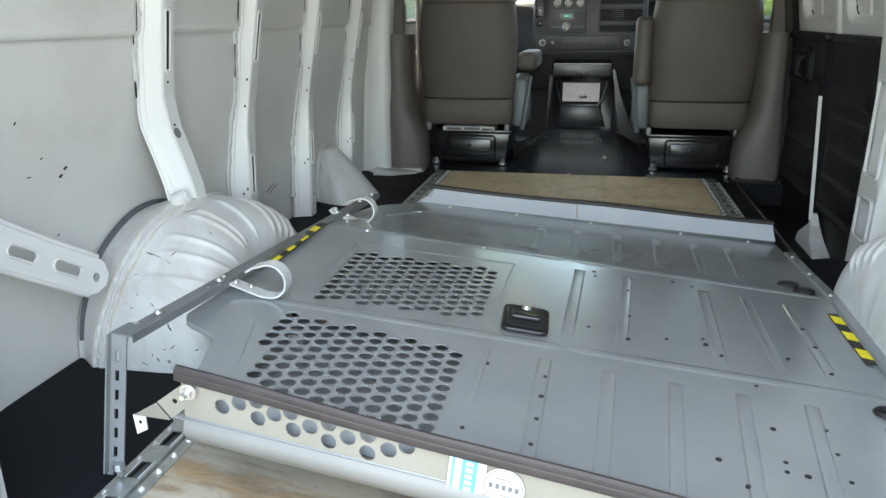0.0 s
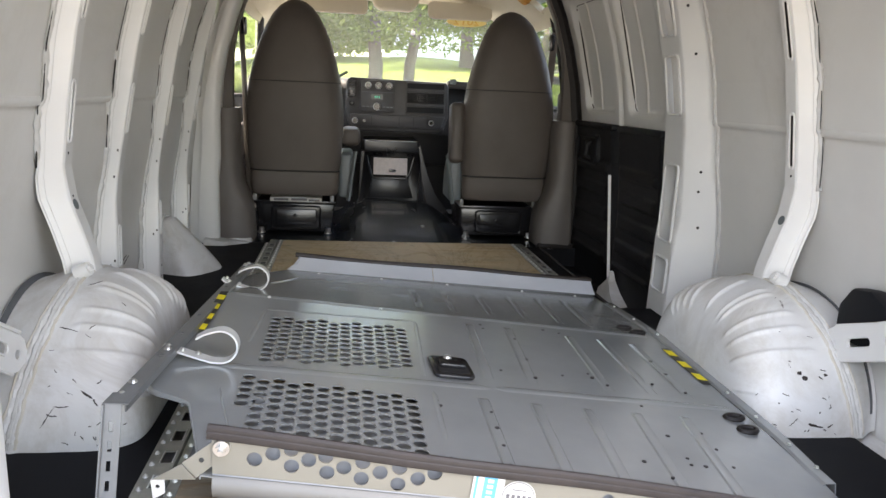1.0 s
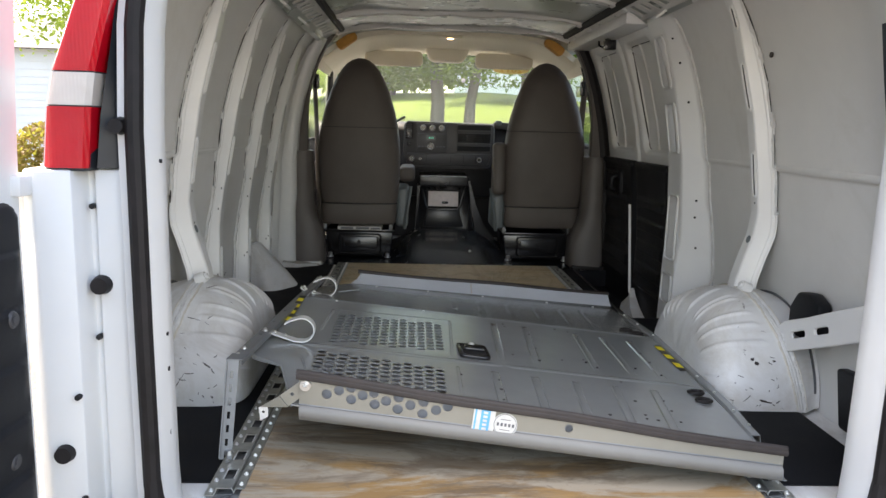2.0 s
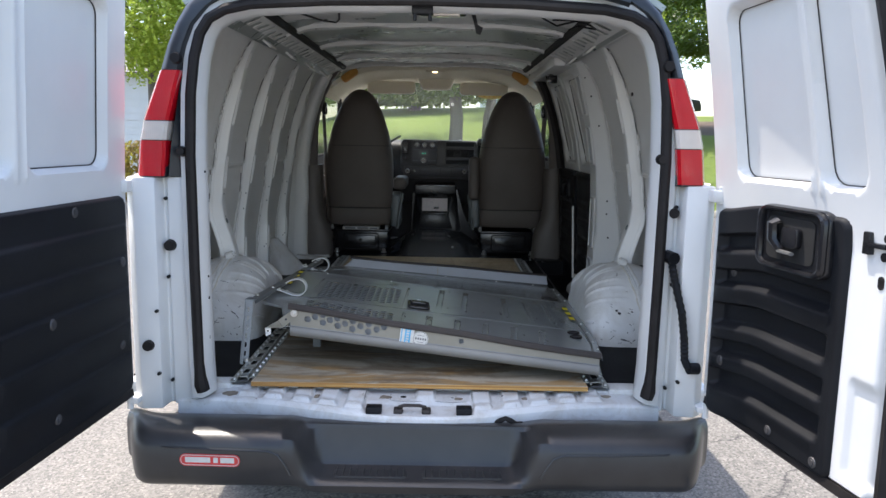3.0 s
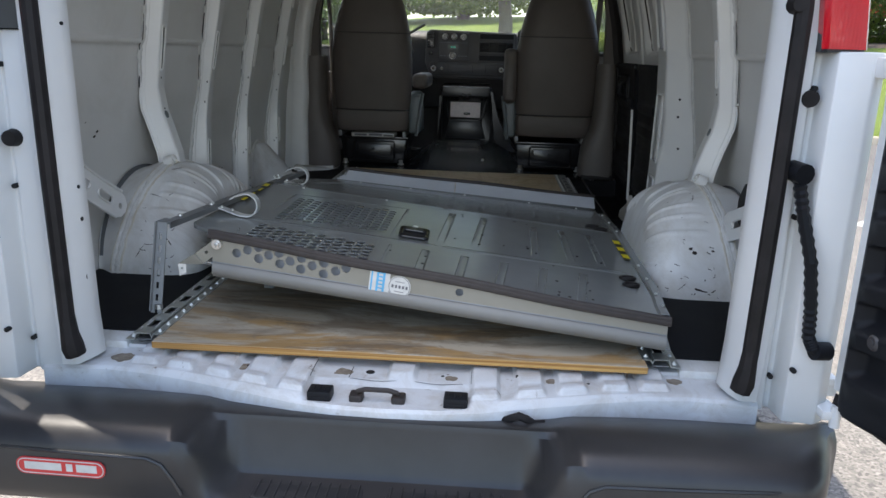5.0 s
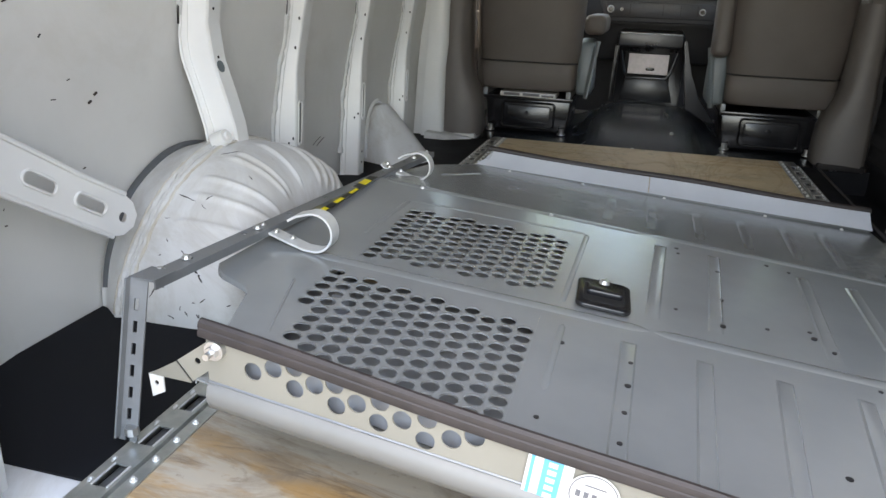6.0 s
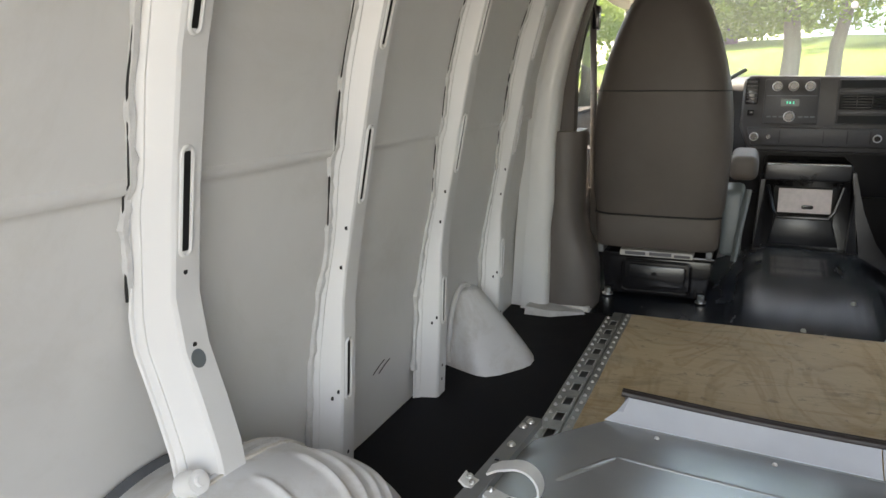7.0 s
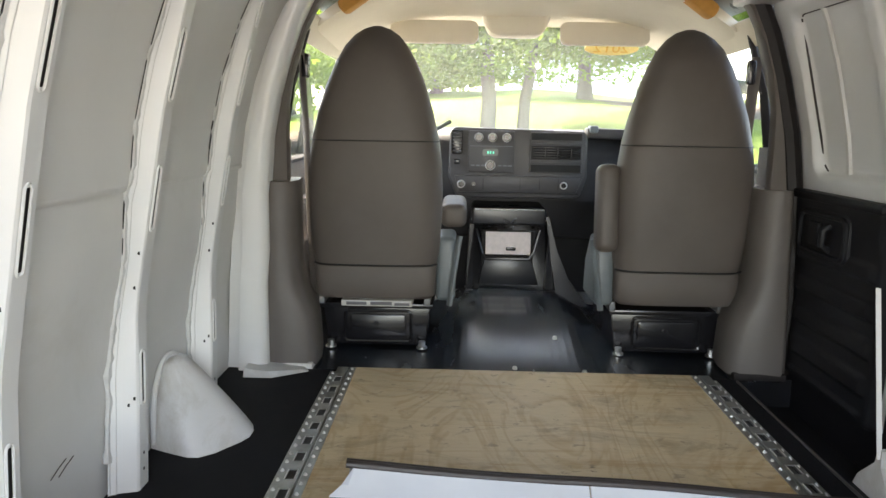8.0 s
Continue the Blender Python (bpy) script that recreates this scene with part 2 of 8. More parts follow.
def grass_mat():
    m, nt, b, tc = shader("mown_grass")
    big = noise_tex(nt, tc, 0.35, 6, 0.7)
    fine = noise_tex(nt, tc, 45, 4, 0.8)
    a = ramp(nt, big, [(0.3, (0.08, 0.14, 0.010)), (0.7, (0.135, 0.195, 0.018))])
    c = ramp(nt, fine, [(0.35, (0.03, 0.06, 0.006)), (0.65, (0.19, 0.25, 0.03))])
    nt.links.new(mixed(nt, 0.5, a, c), b.inputs["Base Color"])
    b.inputs["Roughness"].default_value = 0.8
    bumped(nt, b, fine, 1.0, 0.03)
    return m


def leaf_mat(name, dark, light):
    m, nt, b, tc = shader(name)
    g = nt.nodes.new("ShaderNodeNewGeometry")
    col = ramp(nt, g.outputs["Random Per Island"], [(0.0, dark), (1.0, light)])
    nt.links.new(col, b.inputs["Base Color"])
    b.inputs["Roughness"].default_value = 0.5
    tr = nt.nodes.new("ShaderNodeBsdfTranslucent")
    nt.links.new(mixed(nt, 0.5, col, (0.36, 0.46, 0.06)), tr.inputs["Color"])
    ms = nt.nodes.new("ShaderNodeMixShader")
    ms.inputs[0].default_value = 0.55
    nt.links.new(b.outputs[0], ms.inputs[1])
    nt.links.new(tr.outputs[0], ms.inputs[2])
    nt.links.new(ms.outputs[0], nt.nodes["Material Output"].inputs[0])
    return m


def wood_mat(name, pale, mid, dark):
    """Rotary-cut veneer: wide wandering figure, grey wear, dirt and dark drips."""
    m, nt, b, tc = shader(name)
    figure = noise_tex(nt, tc, 1.6, 4, 0.5, (1.45, 0.62, 1.0), 1.8)
    streak = noise_tex(nt, tc, 3.0, 7, 0.65, (0.5, 9.0, 1.0), 0.8)
    fine = noise_tex(nt, tc, 45, 4, 0.7, (0.5, 4, 1))
    col = ramp(nt, figure, [(0.34, mid), (0.41, pale), (0.455, pale), (0.48, mid), (0.50, pale), (0.545, pale), (0.57, mid), (0.62, pale)])
    col = mixed(nt, 0.09, col, ramp(nt, streak, [(0.40, dark), (0.49, mid), (0.58, pale)]))
    col = mixed(nt, 0.16, col, ramp(nt, fine, [(0.3, dark), (0.7, pale)]))
    grey = ramp(nt, noise_tex(nt, tc, 2.0, 9, 0.66, (1, 1.3, 1), 0.7), [(0.50, (0, 0, 0)), (0.62, (0.35, 0.35, 0.35))])
    col = mixed(nt, grey, col, (0.44, 0.385, 0.285))
    grime = ramp(nt, noise_tex(nt, tc, 3.4, 10, 0.72, (1, 1.6, 1), 0.9), [(0.52, (0, 0, 0)), (0.66, (0.5, 0.5, 0.5))])
    col = mixed(nt, grime, col, (0.20, 0.15, 0.085))
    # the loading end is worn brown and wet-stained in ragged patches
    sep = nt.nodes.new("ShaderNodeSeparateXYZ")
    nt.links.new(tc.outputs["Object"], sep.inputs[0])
    # reach runs far in, so the stains also paint shade under the partition
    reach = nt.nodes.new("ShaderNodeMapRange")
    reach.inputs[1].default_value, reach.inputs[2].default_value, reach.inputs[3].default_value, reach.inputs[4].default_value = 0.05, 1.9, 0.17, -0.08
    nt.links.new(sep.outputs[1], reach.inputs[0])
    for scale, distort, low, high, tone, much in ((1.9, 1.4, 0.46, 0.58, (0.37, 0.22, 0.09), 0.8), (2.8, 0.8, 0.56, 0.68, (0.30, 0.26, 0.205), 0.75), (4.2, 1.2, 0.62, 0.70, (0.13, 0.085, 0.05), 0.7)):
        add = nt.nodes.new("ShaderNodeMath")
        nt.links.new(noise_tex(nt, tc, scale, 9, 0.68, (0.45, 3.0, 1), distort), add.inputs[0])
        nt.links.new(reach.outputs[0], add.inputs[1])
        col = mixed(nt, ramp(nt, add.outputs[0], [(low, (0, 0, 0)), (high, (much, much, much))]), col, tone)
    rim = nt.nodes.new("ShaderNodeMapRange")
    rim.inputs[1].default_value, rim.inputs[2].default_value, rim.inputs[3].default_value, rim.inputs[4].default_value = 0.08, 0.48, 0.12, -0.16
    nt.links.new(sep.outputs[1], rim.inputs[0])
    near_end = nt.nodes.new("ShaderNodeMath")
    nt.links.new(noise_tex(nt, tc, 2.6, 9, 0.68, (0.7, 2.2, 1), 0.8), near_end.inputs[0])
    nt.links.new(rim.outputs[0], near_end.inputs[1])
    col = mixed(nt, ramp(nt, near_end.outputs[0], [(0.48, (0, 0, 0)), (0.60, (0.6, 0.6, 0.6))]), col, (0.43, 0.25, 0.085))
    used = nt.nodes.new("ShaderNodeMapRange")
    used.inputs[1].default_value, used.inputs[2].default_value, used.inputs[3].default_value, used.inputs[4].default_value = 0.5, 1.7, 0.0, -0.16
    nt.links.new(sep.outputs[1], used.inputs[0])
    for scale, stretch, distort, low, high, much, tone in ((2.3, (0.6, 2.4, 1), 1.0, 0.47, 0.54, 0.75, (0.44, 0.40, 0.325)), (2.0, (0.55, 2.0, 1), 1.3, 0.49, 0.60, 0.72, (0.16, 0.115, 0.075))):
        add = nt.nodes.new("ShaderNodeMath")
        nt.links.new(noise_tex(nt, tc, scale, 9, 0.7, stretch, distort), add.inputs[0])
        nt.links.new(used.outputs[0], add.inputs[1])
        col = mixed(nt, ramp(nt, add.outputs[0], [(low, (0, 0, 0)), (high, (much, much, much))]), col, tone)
    flecks = ramp(nt, noise_tex(nt, tc, 22, 5, 0.65, (1, 1.2, 1), 0.5), [(0.60, (0, 0, 0)), (0.68, (0.6, 0.6, 0.6))])
    col = mixed(nt, flecks, col, (0.22, 0.17, 0.115))
    spots = ramp(nt, noise_tex(nt, tc, 8, 7, 0.7, (1, 1.3, 1), 0.6), [(0.66, (0, 0, 0)), (0.71, (1, 1, 1))])
    col = mixed(nt, spots, col, (0.075, 0.05, 0.035))
    nt.links.new(col, b.inputs["Base Color"])
    b.inputs["Roughness"].default_value = 0.6
    bumped(nt, b, streak, 0.3, 0.002)
    return m


def glass_mat(name, colour=(0.93, 0.98, 0.94), rough=0.0, veil=0.0):
    m, nt, b, tc = shader(name)
    b.inputs["Base Color"].default_value = (*colour, 1)
    b.inputs["Transmission Weight"].default_value, b.inputs["Roughness"].default_value = 1.0, rough
    b.inputs["IOR"].default_value = 1.45
    # thin translucent layer mixed in to imitate the washed-out haze over the view
    if veil:
        tr = nt.nodes.new("ShaderNodeBsdfTranslucent")
        film = noise_tex(nt, tc, 2.0, 6, 0.6)
        nt.links.new(ramp(nt, film, [(0.3, (0.62, 0.66, 0.60)), (0.7, (0.80, 0.82, 0.76))]), tr.inputs["Color"])
        ms = nt.nodes.new("ShaderNodeMixShader")
        ms.inputs[0].default_value = veil
        nt.links.new(b.outputs[0], ms.inputs[1])
        nt.links.new(tr.outputs[0], ms.inputs[2])
        nt.links.new(ms.outputs[0], nt.nodes["Material Output"].inputs[0])
    return m


def lens_mat(name, colour):
    m, nt, b, tc = shader(name)
    n = noise_tex(nt, tc, 8, 3)
    nt.links.new(ramp(nt, n, [(0.3, tuple(c * 0.8 for c in colour)), (0.7, colour)]), b.inputs["Base Color"])
    b.inputs["Roughness"].default_value, b.inputs["Coat Weight"].default_value = 0.2, 0.5
    wv = nt.nodes.new("ShaderNodeTexWave")
    wv.inputs["Scale"].default_value = 45
    nt.links.new(tc.outputs["Object"], wv.inputs["Vector"])
    bumped(nt, b, wv.outputs["Fac"], 0.14, 0.002)
    return m


def glowing(name, colour, strength):
    m, nt, b, tc = shader(name)
    b.inputs["Base Color"].default_value = (*colour, 1)
    b.inputs["Emission Color"].default_value, b.inputs["Emission Strength"].default_value = (*colour, 1), strength
    return m


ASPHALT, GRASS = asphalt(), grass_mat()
MULCH = surface("brown_bark_mulch", (0.07, 0.05, 0.038), (0.15, 0.11, 0.085), 1.5, (0.85, 0.95), fine=25, bump=1.0, depth=0.03)
LEAF = leaf_mat("green_leaves", (0.03, 0.07, 0.012), (0.10, 0.17, 0.03))
LEAFMID = leaf_mat("mid_green_leaves", (0.045, 0.10, 0.012), (0.14, 0.235, 0.03))
LEAFBRIGHT = leaf_mat("bright_green_leaves", (0.15, 0.24, 0.025), (0.34, 0.43, 0.09))
LEAFDARK = leaf_mat("dark_evergreen_leaves", (0.015, 0.04, 0.01), (0.05, 0.10, 0.025))
LEAFRUST = leaf_mat("rust_brown_leaves", (0.15, 0.075, 0.025), (0.36, 0.20, 0.06))
# leaf colour raised and yellowed to look sunlit on one tree
LEAFSUN = leaf_mat("sunlit_yellow_green_leaves", (0.22, 0.31, 0.03), (0.48, 0.56, 0.10))
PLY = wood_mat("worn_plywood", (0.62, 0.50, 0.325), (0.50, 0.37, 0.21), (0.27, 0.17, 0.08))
PLYEDGE = surface("plywood_edge", (0.26, 0.11, 0.022), (0.60, 0.36, 0.12), 5, (0.6, 0.8), fine=60, bump=0.4, stretch=(0.25, 1, 38))
GLASS = glass_mat("clear_car_glass")
SCREENGLASS = glass_mat("veiled_windscreen_glass", veil=0.009)
LENSRED, LENSCLEAR = lens_mat("red_lamp_lens", (0.60, 0.005, 0.016)), lens_mat("clear_lamp_lens", (0.72, 0.66, 0.60))


# ---- mesh helpers ----
def thing(name, loc, label, category, group="", kind=""):
    ob = new(name)
    ob.empty_display_size = 0.1
    ob.location = loc
    return tagged(ob, label, category, group, kind)


def part(name, bm, material, parent=None, label="", smooth=32):
    """Links a bmesh, in world coordinates, as one mesh under a thing or a part."""
    bmesh.ops.recalc_face_normals(bm, faces=bm.faces)
    me = bpy.data.meshes.new(name)
    bm.to_mesh(me)
    bm.free()
    for m in material if isinstance(material, (list, tuple)) else [material]:
        me.materials.append(m)
    if smooth:
        me.shade_smooth()
        me.set_sharp_from_angle(angle=radians(smooth))
    ob = new(name, me)
    if parent is not None:
        ob.parent = parent
        if parent.type == "EMPTY":
            ob.matrix_parent_inverse = Matrix.Translation(-parent.location)
    if label:
        ob["label"] = label
    return ob


def tiny(ob):
    """Marks a joined mesh of marks too small to pick apart."""
    return tagged(ob, kind="stuff")


def join(*bms):
    out = bms[0]
    for b in bms[1:]:
        me = bpy.data.meshes.new("tmp")
        b.to_mesh(me)
        b.free()
        out.from_mesh(me)
        bpy.data.meshes.remove(me)
    return out


def moved(bm, m):
    bmesh.ops.transform(bm, matrix=m, verts=bm.verts)
    return bm


def bevelled(bm, bev, seg=2, angle=30):
    if bev > 0:
        edges = [e for e in bm.edges if len(e.link_faces) == 2 and e.calc_face_angle(0) > radians(angle)]
        bmesh.ops.bevel(bm, geom=edges, offset=bev, segments=seg, affect="EDGES", profile=0.5, clamp_overlap=True)
    return bm


def box(x0, x1, y0, y1, z0, z1, bev=0.0, seg=2):
    bm = bmesh.new()
    bmesh.ops.create_cube(bm, size=1)
    moved(bm, Matrix.Translation(((x0 + x1) / 2, (y0 + y1) / 2, (z0 + z1) / 2)) @ Matrix.Diagonal((x1 - x0, y1 - y0, z1 - z0, 1)))
    return bevelled(bm, bev, seg)


def prism(poly, axis, a, b, bev=0.0, seg=2):
    """A polygon of two coordinates (the two axes that are left, in order) drawn out along axis from a to b."""
    def at(p, d):
        return {"x": (d, p[0], p[1]), "y": (p[0], d, p[1]), "z": (p[0], p[1], d)}[axis]
    bm = bmesh.new()
    lo, hi = [bm.verts.new(at(p, a)) for p in poly], [bm.verts.new(at(p, b)) for p in poly]
    n = len(poly)
    bm.faces.new(lo)
    bm.faces.new(hi)
    for i in range(n):
        bm.faces.new((lo[i], lo[(i + 1) % n], hi[(i + 1) % n], hi[i]))
    bmesh.ops.recalc_face_normals(bm, faces=bm.faces)
    return bevelled(bm, bev, seg)


def rounded(x0, x1, z0, z1, r, n=5):
    """The points of a rectangle with round corners."""
    pts = []
    for cx, cz, a in ((x1 - r, z1 - r, 0), (x0 + r, z1 - r, 90), (x0 + r, z0 + r, 180), (x1 - r, z0 + r, 270)):
        pts += [(cx + r * math.cos(radians(a + 90 * i / n)), cz + r * math.sin(radians(a + 90 * i / n))) for i in range(n + 1)]
    return pts


def cyl(p0, p1, r0, r1=None, seg=12):
    p0, p1 = Vector(p0), Vector(p1)
    bm = bmesh.new()
    bmesh.ops.create_cone(bm, cap_ends=True, segments=seg, radius1=r0, radius2=r0 if r1 is None else r1, depth=(p1 - p0).length)
    return moved(bm, Matrix.Translation((p0 + p1) / 2) @ (p1 - p0).to_track_quat("Z", "Y").to_matrix().to_4x4())


def tube(points, r, seg=8, closed=False, flat=None):
    """A round tube along points; flat: (across, up) radii instead; r may be a list."""
    pts = [Vector(p) for p in points]
    bm = bmesh.new()
    rings, n = [], len(pts)
    ref = None
    for i, p in enumerate(pts):
        a = pts[(i - 1) % n] if closed or i else p
        b = pts[(i + 1) % n] if closed or i < n - 1 else p
        d = (b - a).normalized()
        if ref is None:
            ref = d.orthogonal().normalized() if abs(d.z) > 0.9 else Vector((0, 0, 1))
        side = d.cross(ref).normalized()
        up = side.cross(d).normalized()
        ref = up
        ra, rb = flat if flat else ((r[i], r[i]) if isinstance(r, (list, tuple)) else (r, r))
        rings.append([bm.verts.new(p + side * (ra * math.cos(2 * math.pi * k / seg)) + up * (rb * math.sin(2 * math.pi * k / seg))) for k in range(seg)])
    for i in range(n if closed else n - 1):
        q0, q1 = rings[i], rings[(i + 1) % n]
        for k in range(seg):
            bm.faces.new((q0[k], q0[(k + 1) % seg], q1[(k + 1) % seg], q1[k]))
    if not closed:
        bm.faces.new(rings[0])
        bm.faces.new(list(reversed(rings[-1])))
    return bm


def loft(rings, caps=True, closed=True):
    """Joins rings of equal count into a skin."""
    bm = bmesh.new()
    vs = [[bm.verts.new(p) for p in ring] for ring in rings]
    n = len(vs[0])
    for a, b in zip(vs, vs[1:]):
        for k in range(n if closed else n - 1):
            bm.faces.new((a[k], a[(k + 1) % n], b[(k + 1) % n], b[k]))
    if caps and closed:
        bm.faces.new(vs[0])
        bm.faces.new(list(reversed(vs[-1])))
    return bm


def sheet(f, us, vs, thick=0.0, skip=()):
    """A surface f(u, v) over the steps us and vs, with cells (i, j) left out, thickened along its normals."""
    bm = bmesh.new()
    grid = [[bm.verts.new(f(u, v)) for v in vs] for u in us]
    gone = set(skip)
    for i in range(len(us) - 1):
        for j in range(len(vs) - 1):
            if (i, j) not in gone:
                bm.faces.new((grid[i][j], grid[i + 1][j], grid[i + 1][j + 1], grid[i][j + 1]))
    loose = [v for v in bm.verts if not v.link_faces]
    bmesh.ops.delete(bm, geom=loose, context="VERTS")
    if thick:
        bmesh.ops.recalc_face_normals(bm, faces=bm.faces)
        bmesh.ops.solidify(bm, geom=list(bm.faces), thickness=thick)
    return bm


def plate(outer, holes, thick, m):
    """A flat plate with an outline and holes of any shape, from loops of two coordinates."""
    pts, edges = [], []
    for loop in [outer, *holes]:
        n = len(pts)
        pts += [Vector((x, y)) for x, y in loop]
        edges += [(n + i, n + (i + 1) % len(loop)) for i in range(len(loop))]
    verts, _, tris, *_ = geometry.delaunay_2d_cdt(pts, edges, [], 1, 1e-6)

    def inside(p, loop):
        hit = False
        for (x0, y0), (x1, y1) in zip(loop, [*loop[1:], loop[0]]):
            if (y0 > p[1]) != (y1 > p[1]) and p[0] < x0 + (p[1] - y0) * (x1 - x0) / (y1 - y0):
                hit = not hit
        return hit

    bm = bmesh.new()
    vs = [bm.verts.new((v[0], v[1], 0)) for v in verts]
    for t in tris:
        c = [sum(verts[i][k] for i in t) / 3 for k in (0, 1)]
        if inside(c, outer) and not any(inside(c, h) for h in holes):
            bm.faces.new([vs[i] for i in t])
    bmesh.ops.delete(bm, geom=[v for v in bm.verts if not v.link_faces], context="VERTS")
    bmesh.ops.recalc_face_normals(bm, faces=bm.faces)
    bmesh.ops.solidify(bm, geom=list(bm.faces), thickness=thick)
    return moved(bm, m)


def span(a, b, n):
    return [a + (b - a) * i / n for i in range(n + 1)]


def curve_at(table, z):
    """A value from rows of (z, value), with straight steps between."""
    if z <= table[0][0]:
        return table[0][1]
    for (z0, v0), (z1, v1) in zip(table, table[1:]):
        if z <= z1:
            return v0 + (v1 - v0) * (z - z0) / (z1 - z0)
    return table[-1][1]


def smooth(a, b, x):
    t = min(1.0, max(0.0, (x - a) / (b - a)))
    return t * t * (3 - 2 * t)


def bead(p0, p1, w, h, normal=(0, 0, 1), seg=6):
    """A raised bead with round ends, pressed out of a sheet."""
    p0, p1, nn = Vector(p0), Vector(p1), Vector(normal).normalized()
    d = (p1 - p0).normalized()
    side = d.cross(nn).normalized()
    rings = []
    for s, k in ((0, 0.0), (0.7, 0.4), (1.5, 0.8), (2.4, 1.0)):
        rings.append((p0 + d * (w * s), k))
    ends = [(p1 - d * (w * s), k) for s, k in ((2.4, 1.0), (1.5, 0.8), (0.7, 0.4), (0, 0.0))]
    out = []
    for c, k in rings + ends:
        k = max(k, 0.05)
        out.append([c + side * (w * k * math.cos(math.pi * a / seg)) + nn * (h * k * math.sin(math.pi * a / seg) - 0.0005) for a in range(seg + 1)])
    return loft(out, closed=False)


def letters(text, size, m, thick=0.0005):
    """Lettering in the built-in font, as a bmesh."""
    cu = bpy.data.curves.new("letters", "FONT")
    cu.body, cu.size, cu.extrude, cu.align_x, cu.align_y = text, size, thick, "CENTER", "CENTER"
    cu.resolution_u = 3
    ob = bpy.data.objects.new("letters", cu)
    me = bpy.data.meshes.new_from_object(ob)
    bm = bmesh.new()
    bm.from_mesh(me)
    bpy.data.objects.remove(ob)
    bpy.data.curves.remove(cu)
    bpy.data.meshes.remove(me)
    return moved(bm, m)


def frame_axes(o, ex, ey):
    """A pose from an origin and two directions."""
    ex = Vector(ex).normalized()
    ez = ex.cross(Vector(ey)).normalized()
    ey = ez.cross(ex)
    m = Matrix((ex, ey, ez)).transposed().to_4x4()
    m.translation = Vector(o)
    return m




# ---- the van: shell ----
FLOOR_Z = 0.715
SKIN_X = [(0.66, 1.09), (1.00, 1.084), (1.15, 1.066), (1.30, 1.040), (1.45, 1.027), (1.458, 1.021), (1.463, 1.015), (1.60, 0.997),
          (1.75, 0.960), (1.90, 0.906), (2.00, 0.855), (2.09, 0.785)]
RIB_X = [(0.70, 1.014), (0.95, 1.015), (1.14, 1.019), (1.21, 1.014), (1.29, 1.002), (1.36, 0.988), (1.46, 0.970), (1.64, 0.935), (1.80, 0.893), (1.96, 0.850), (2.08, 0.792)]
ARCHRIB_X = [(1.03, 0.922), (1.07, 0.928), (1.14, 0.948), (1.22, 0.974), (1.30, 0.984), (1.46, 0.965), (1.64, 0.935), (1.80, 0.893), (1.96, 0.850), (2.08, 0.792)]
OPEN_HALF = [(0.70, 0.768), (0.82, 0.774), (1.15, 0.778), (1.55, 0.780), (1.75, 0.772), (1.87, 0.757), (1.95, 0.735), (2.005, 0.700), (2.04, 0.640), (2.06, 0.55), (2.075, 0.30), (2.08, 0.0)]

van = thing("cargo_van", (0, 1.5, 0), "white cargo van with both rear doors standing open", "van")


REAR_X = [(0.66, 0.99), (1.47, 0.985), (1.50, 0.940), (1.66, 0.912), (1.823, 0.850), (1.97, 0.80), (2.03, 0.765), (2.09, 0.71)]


def outer_x(y, z):
    """The body's outer face, drawn in towards the rear corner."""
    return min(curve_at(SKIN_X, z) + 0.03, curve_at(REAR_X, z) + (curve_at(SKIN_X, z) + 0.03 - curve_at(REAR_X, z)) * smooth(0.05, 0.60, y))


def side_skin(s, y0, y1, name, zs_from=0.68):
    zs = sorted(set([zs_from] + [z for z, _ in SKIN_X if z > zs_from] + span(zs_from, 2.09, 26)))
    ys = span(y0, y1, max(2, int((y1 - y0) / 0.08)))
    bm = sheet(lambda y, z: (s * min(curve_at(SKIN_X, z) + 0.004 * math.sin(y * 2.1) * smooth(0.8, 1.3, z), outer_x(y, z) - 0.01), y, z), ys, zs)
    outer = sheet(lambda y, z: (s * outer_x(y, z), y, z), ys, zs)
    return part(name, join(bm, outer), SKIN, van)


side_skin(-1, 0.10, 3.26, "side_wall")
side_skin(1, 0.10, 1.86, "side_wall")
for s, y1 in ((-1, 3.02), (1, 1.86)):
    rows = [(-0.012, 0.0), (-0.006, 0.005), (0.0, 0.0065), (0.006, 0.005), (0.012, 0.0)]
    bm = sheet(lambda y, k: (s * (curve_at(SKIN_X, 1.463) - rows[int(k)][1] + 0.004), y, 1.463 + rows[int(k)][0]), span(0.12, y1, 12), range(5))
    part("crease", bm, SKIN, van)


def capsule(f, z0, z1, c, half, n=6):
    """Points round a slot with round ends, on a surface f(z, offset)."""
    pts = [f(z1 + half * math.sin(math.pi * i / n), c + half * math.cos(math.pi * i / n)) for i in range(n + 1)]
    return pts + [f(z0 - half * math.sin(math.pi * i / n), c - half * math.cos(math.pi * i / n)) for i in range(n + 1)]


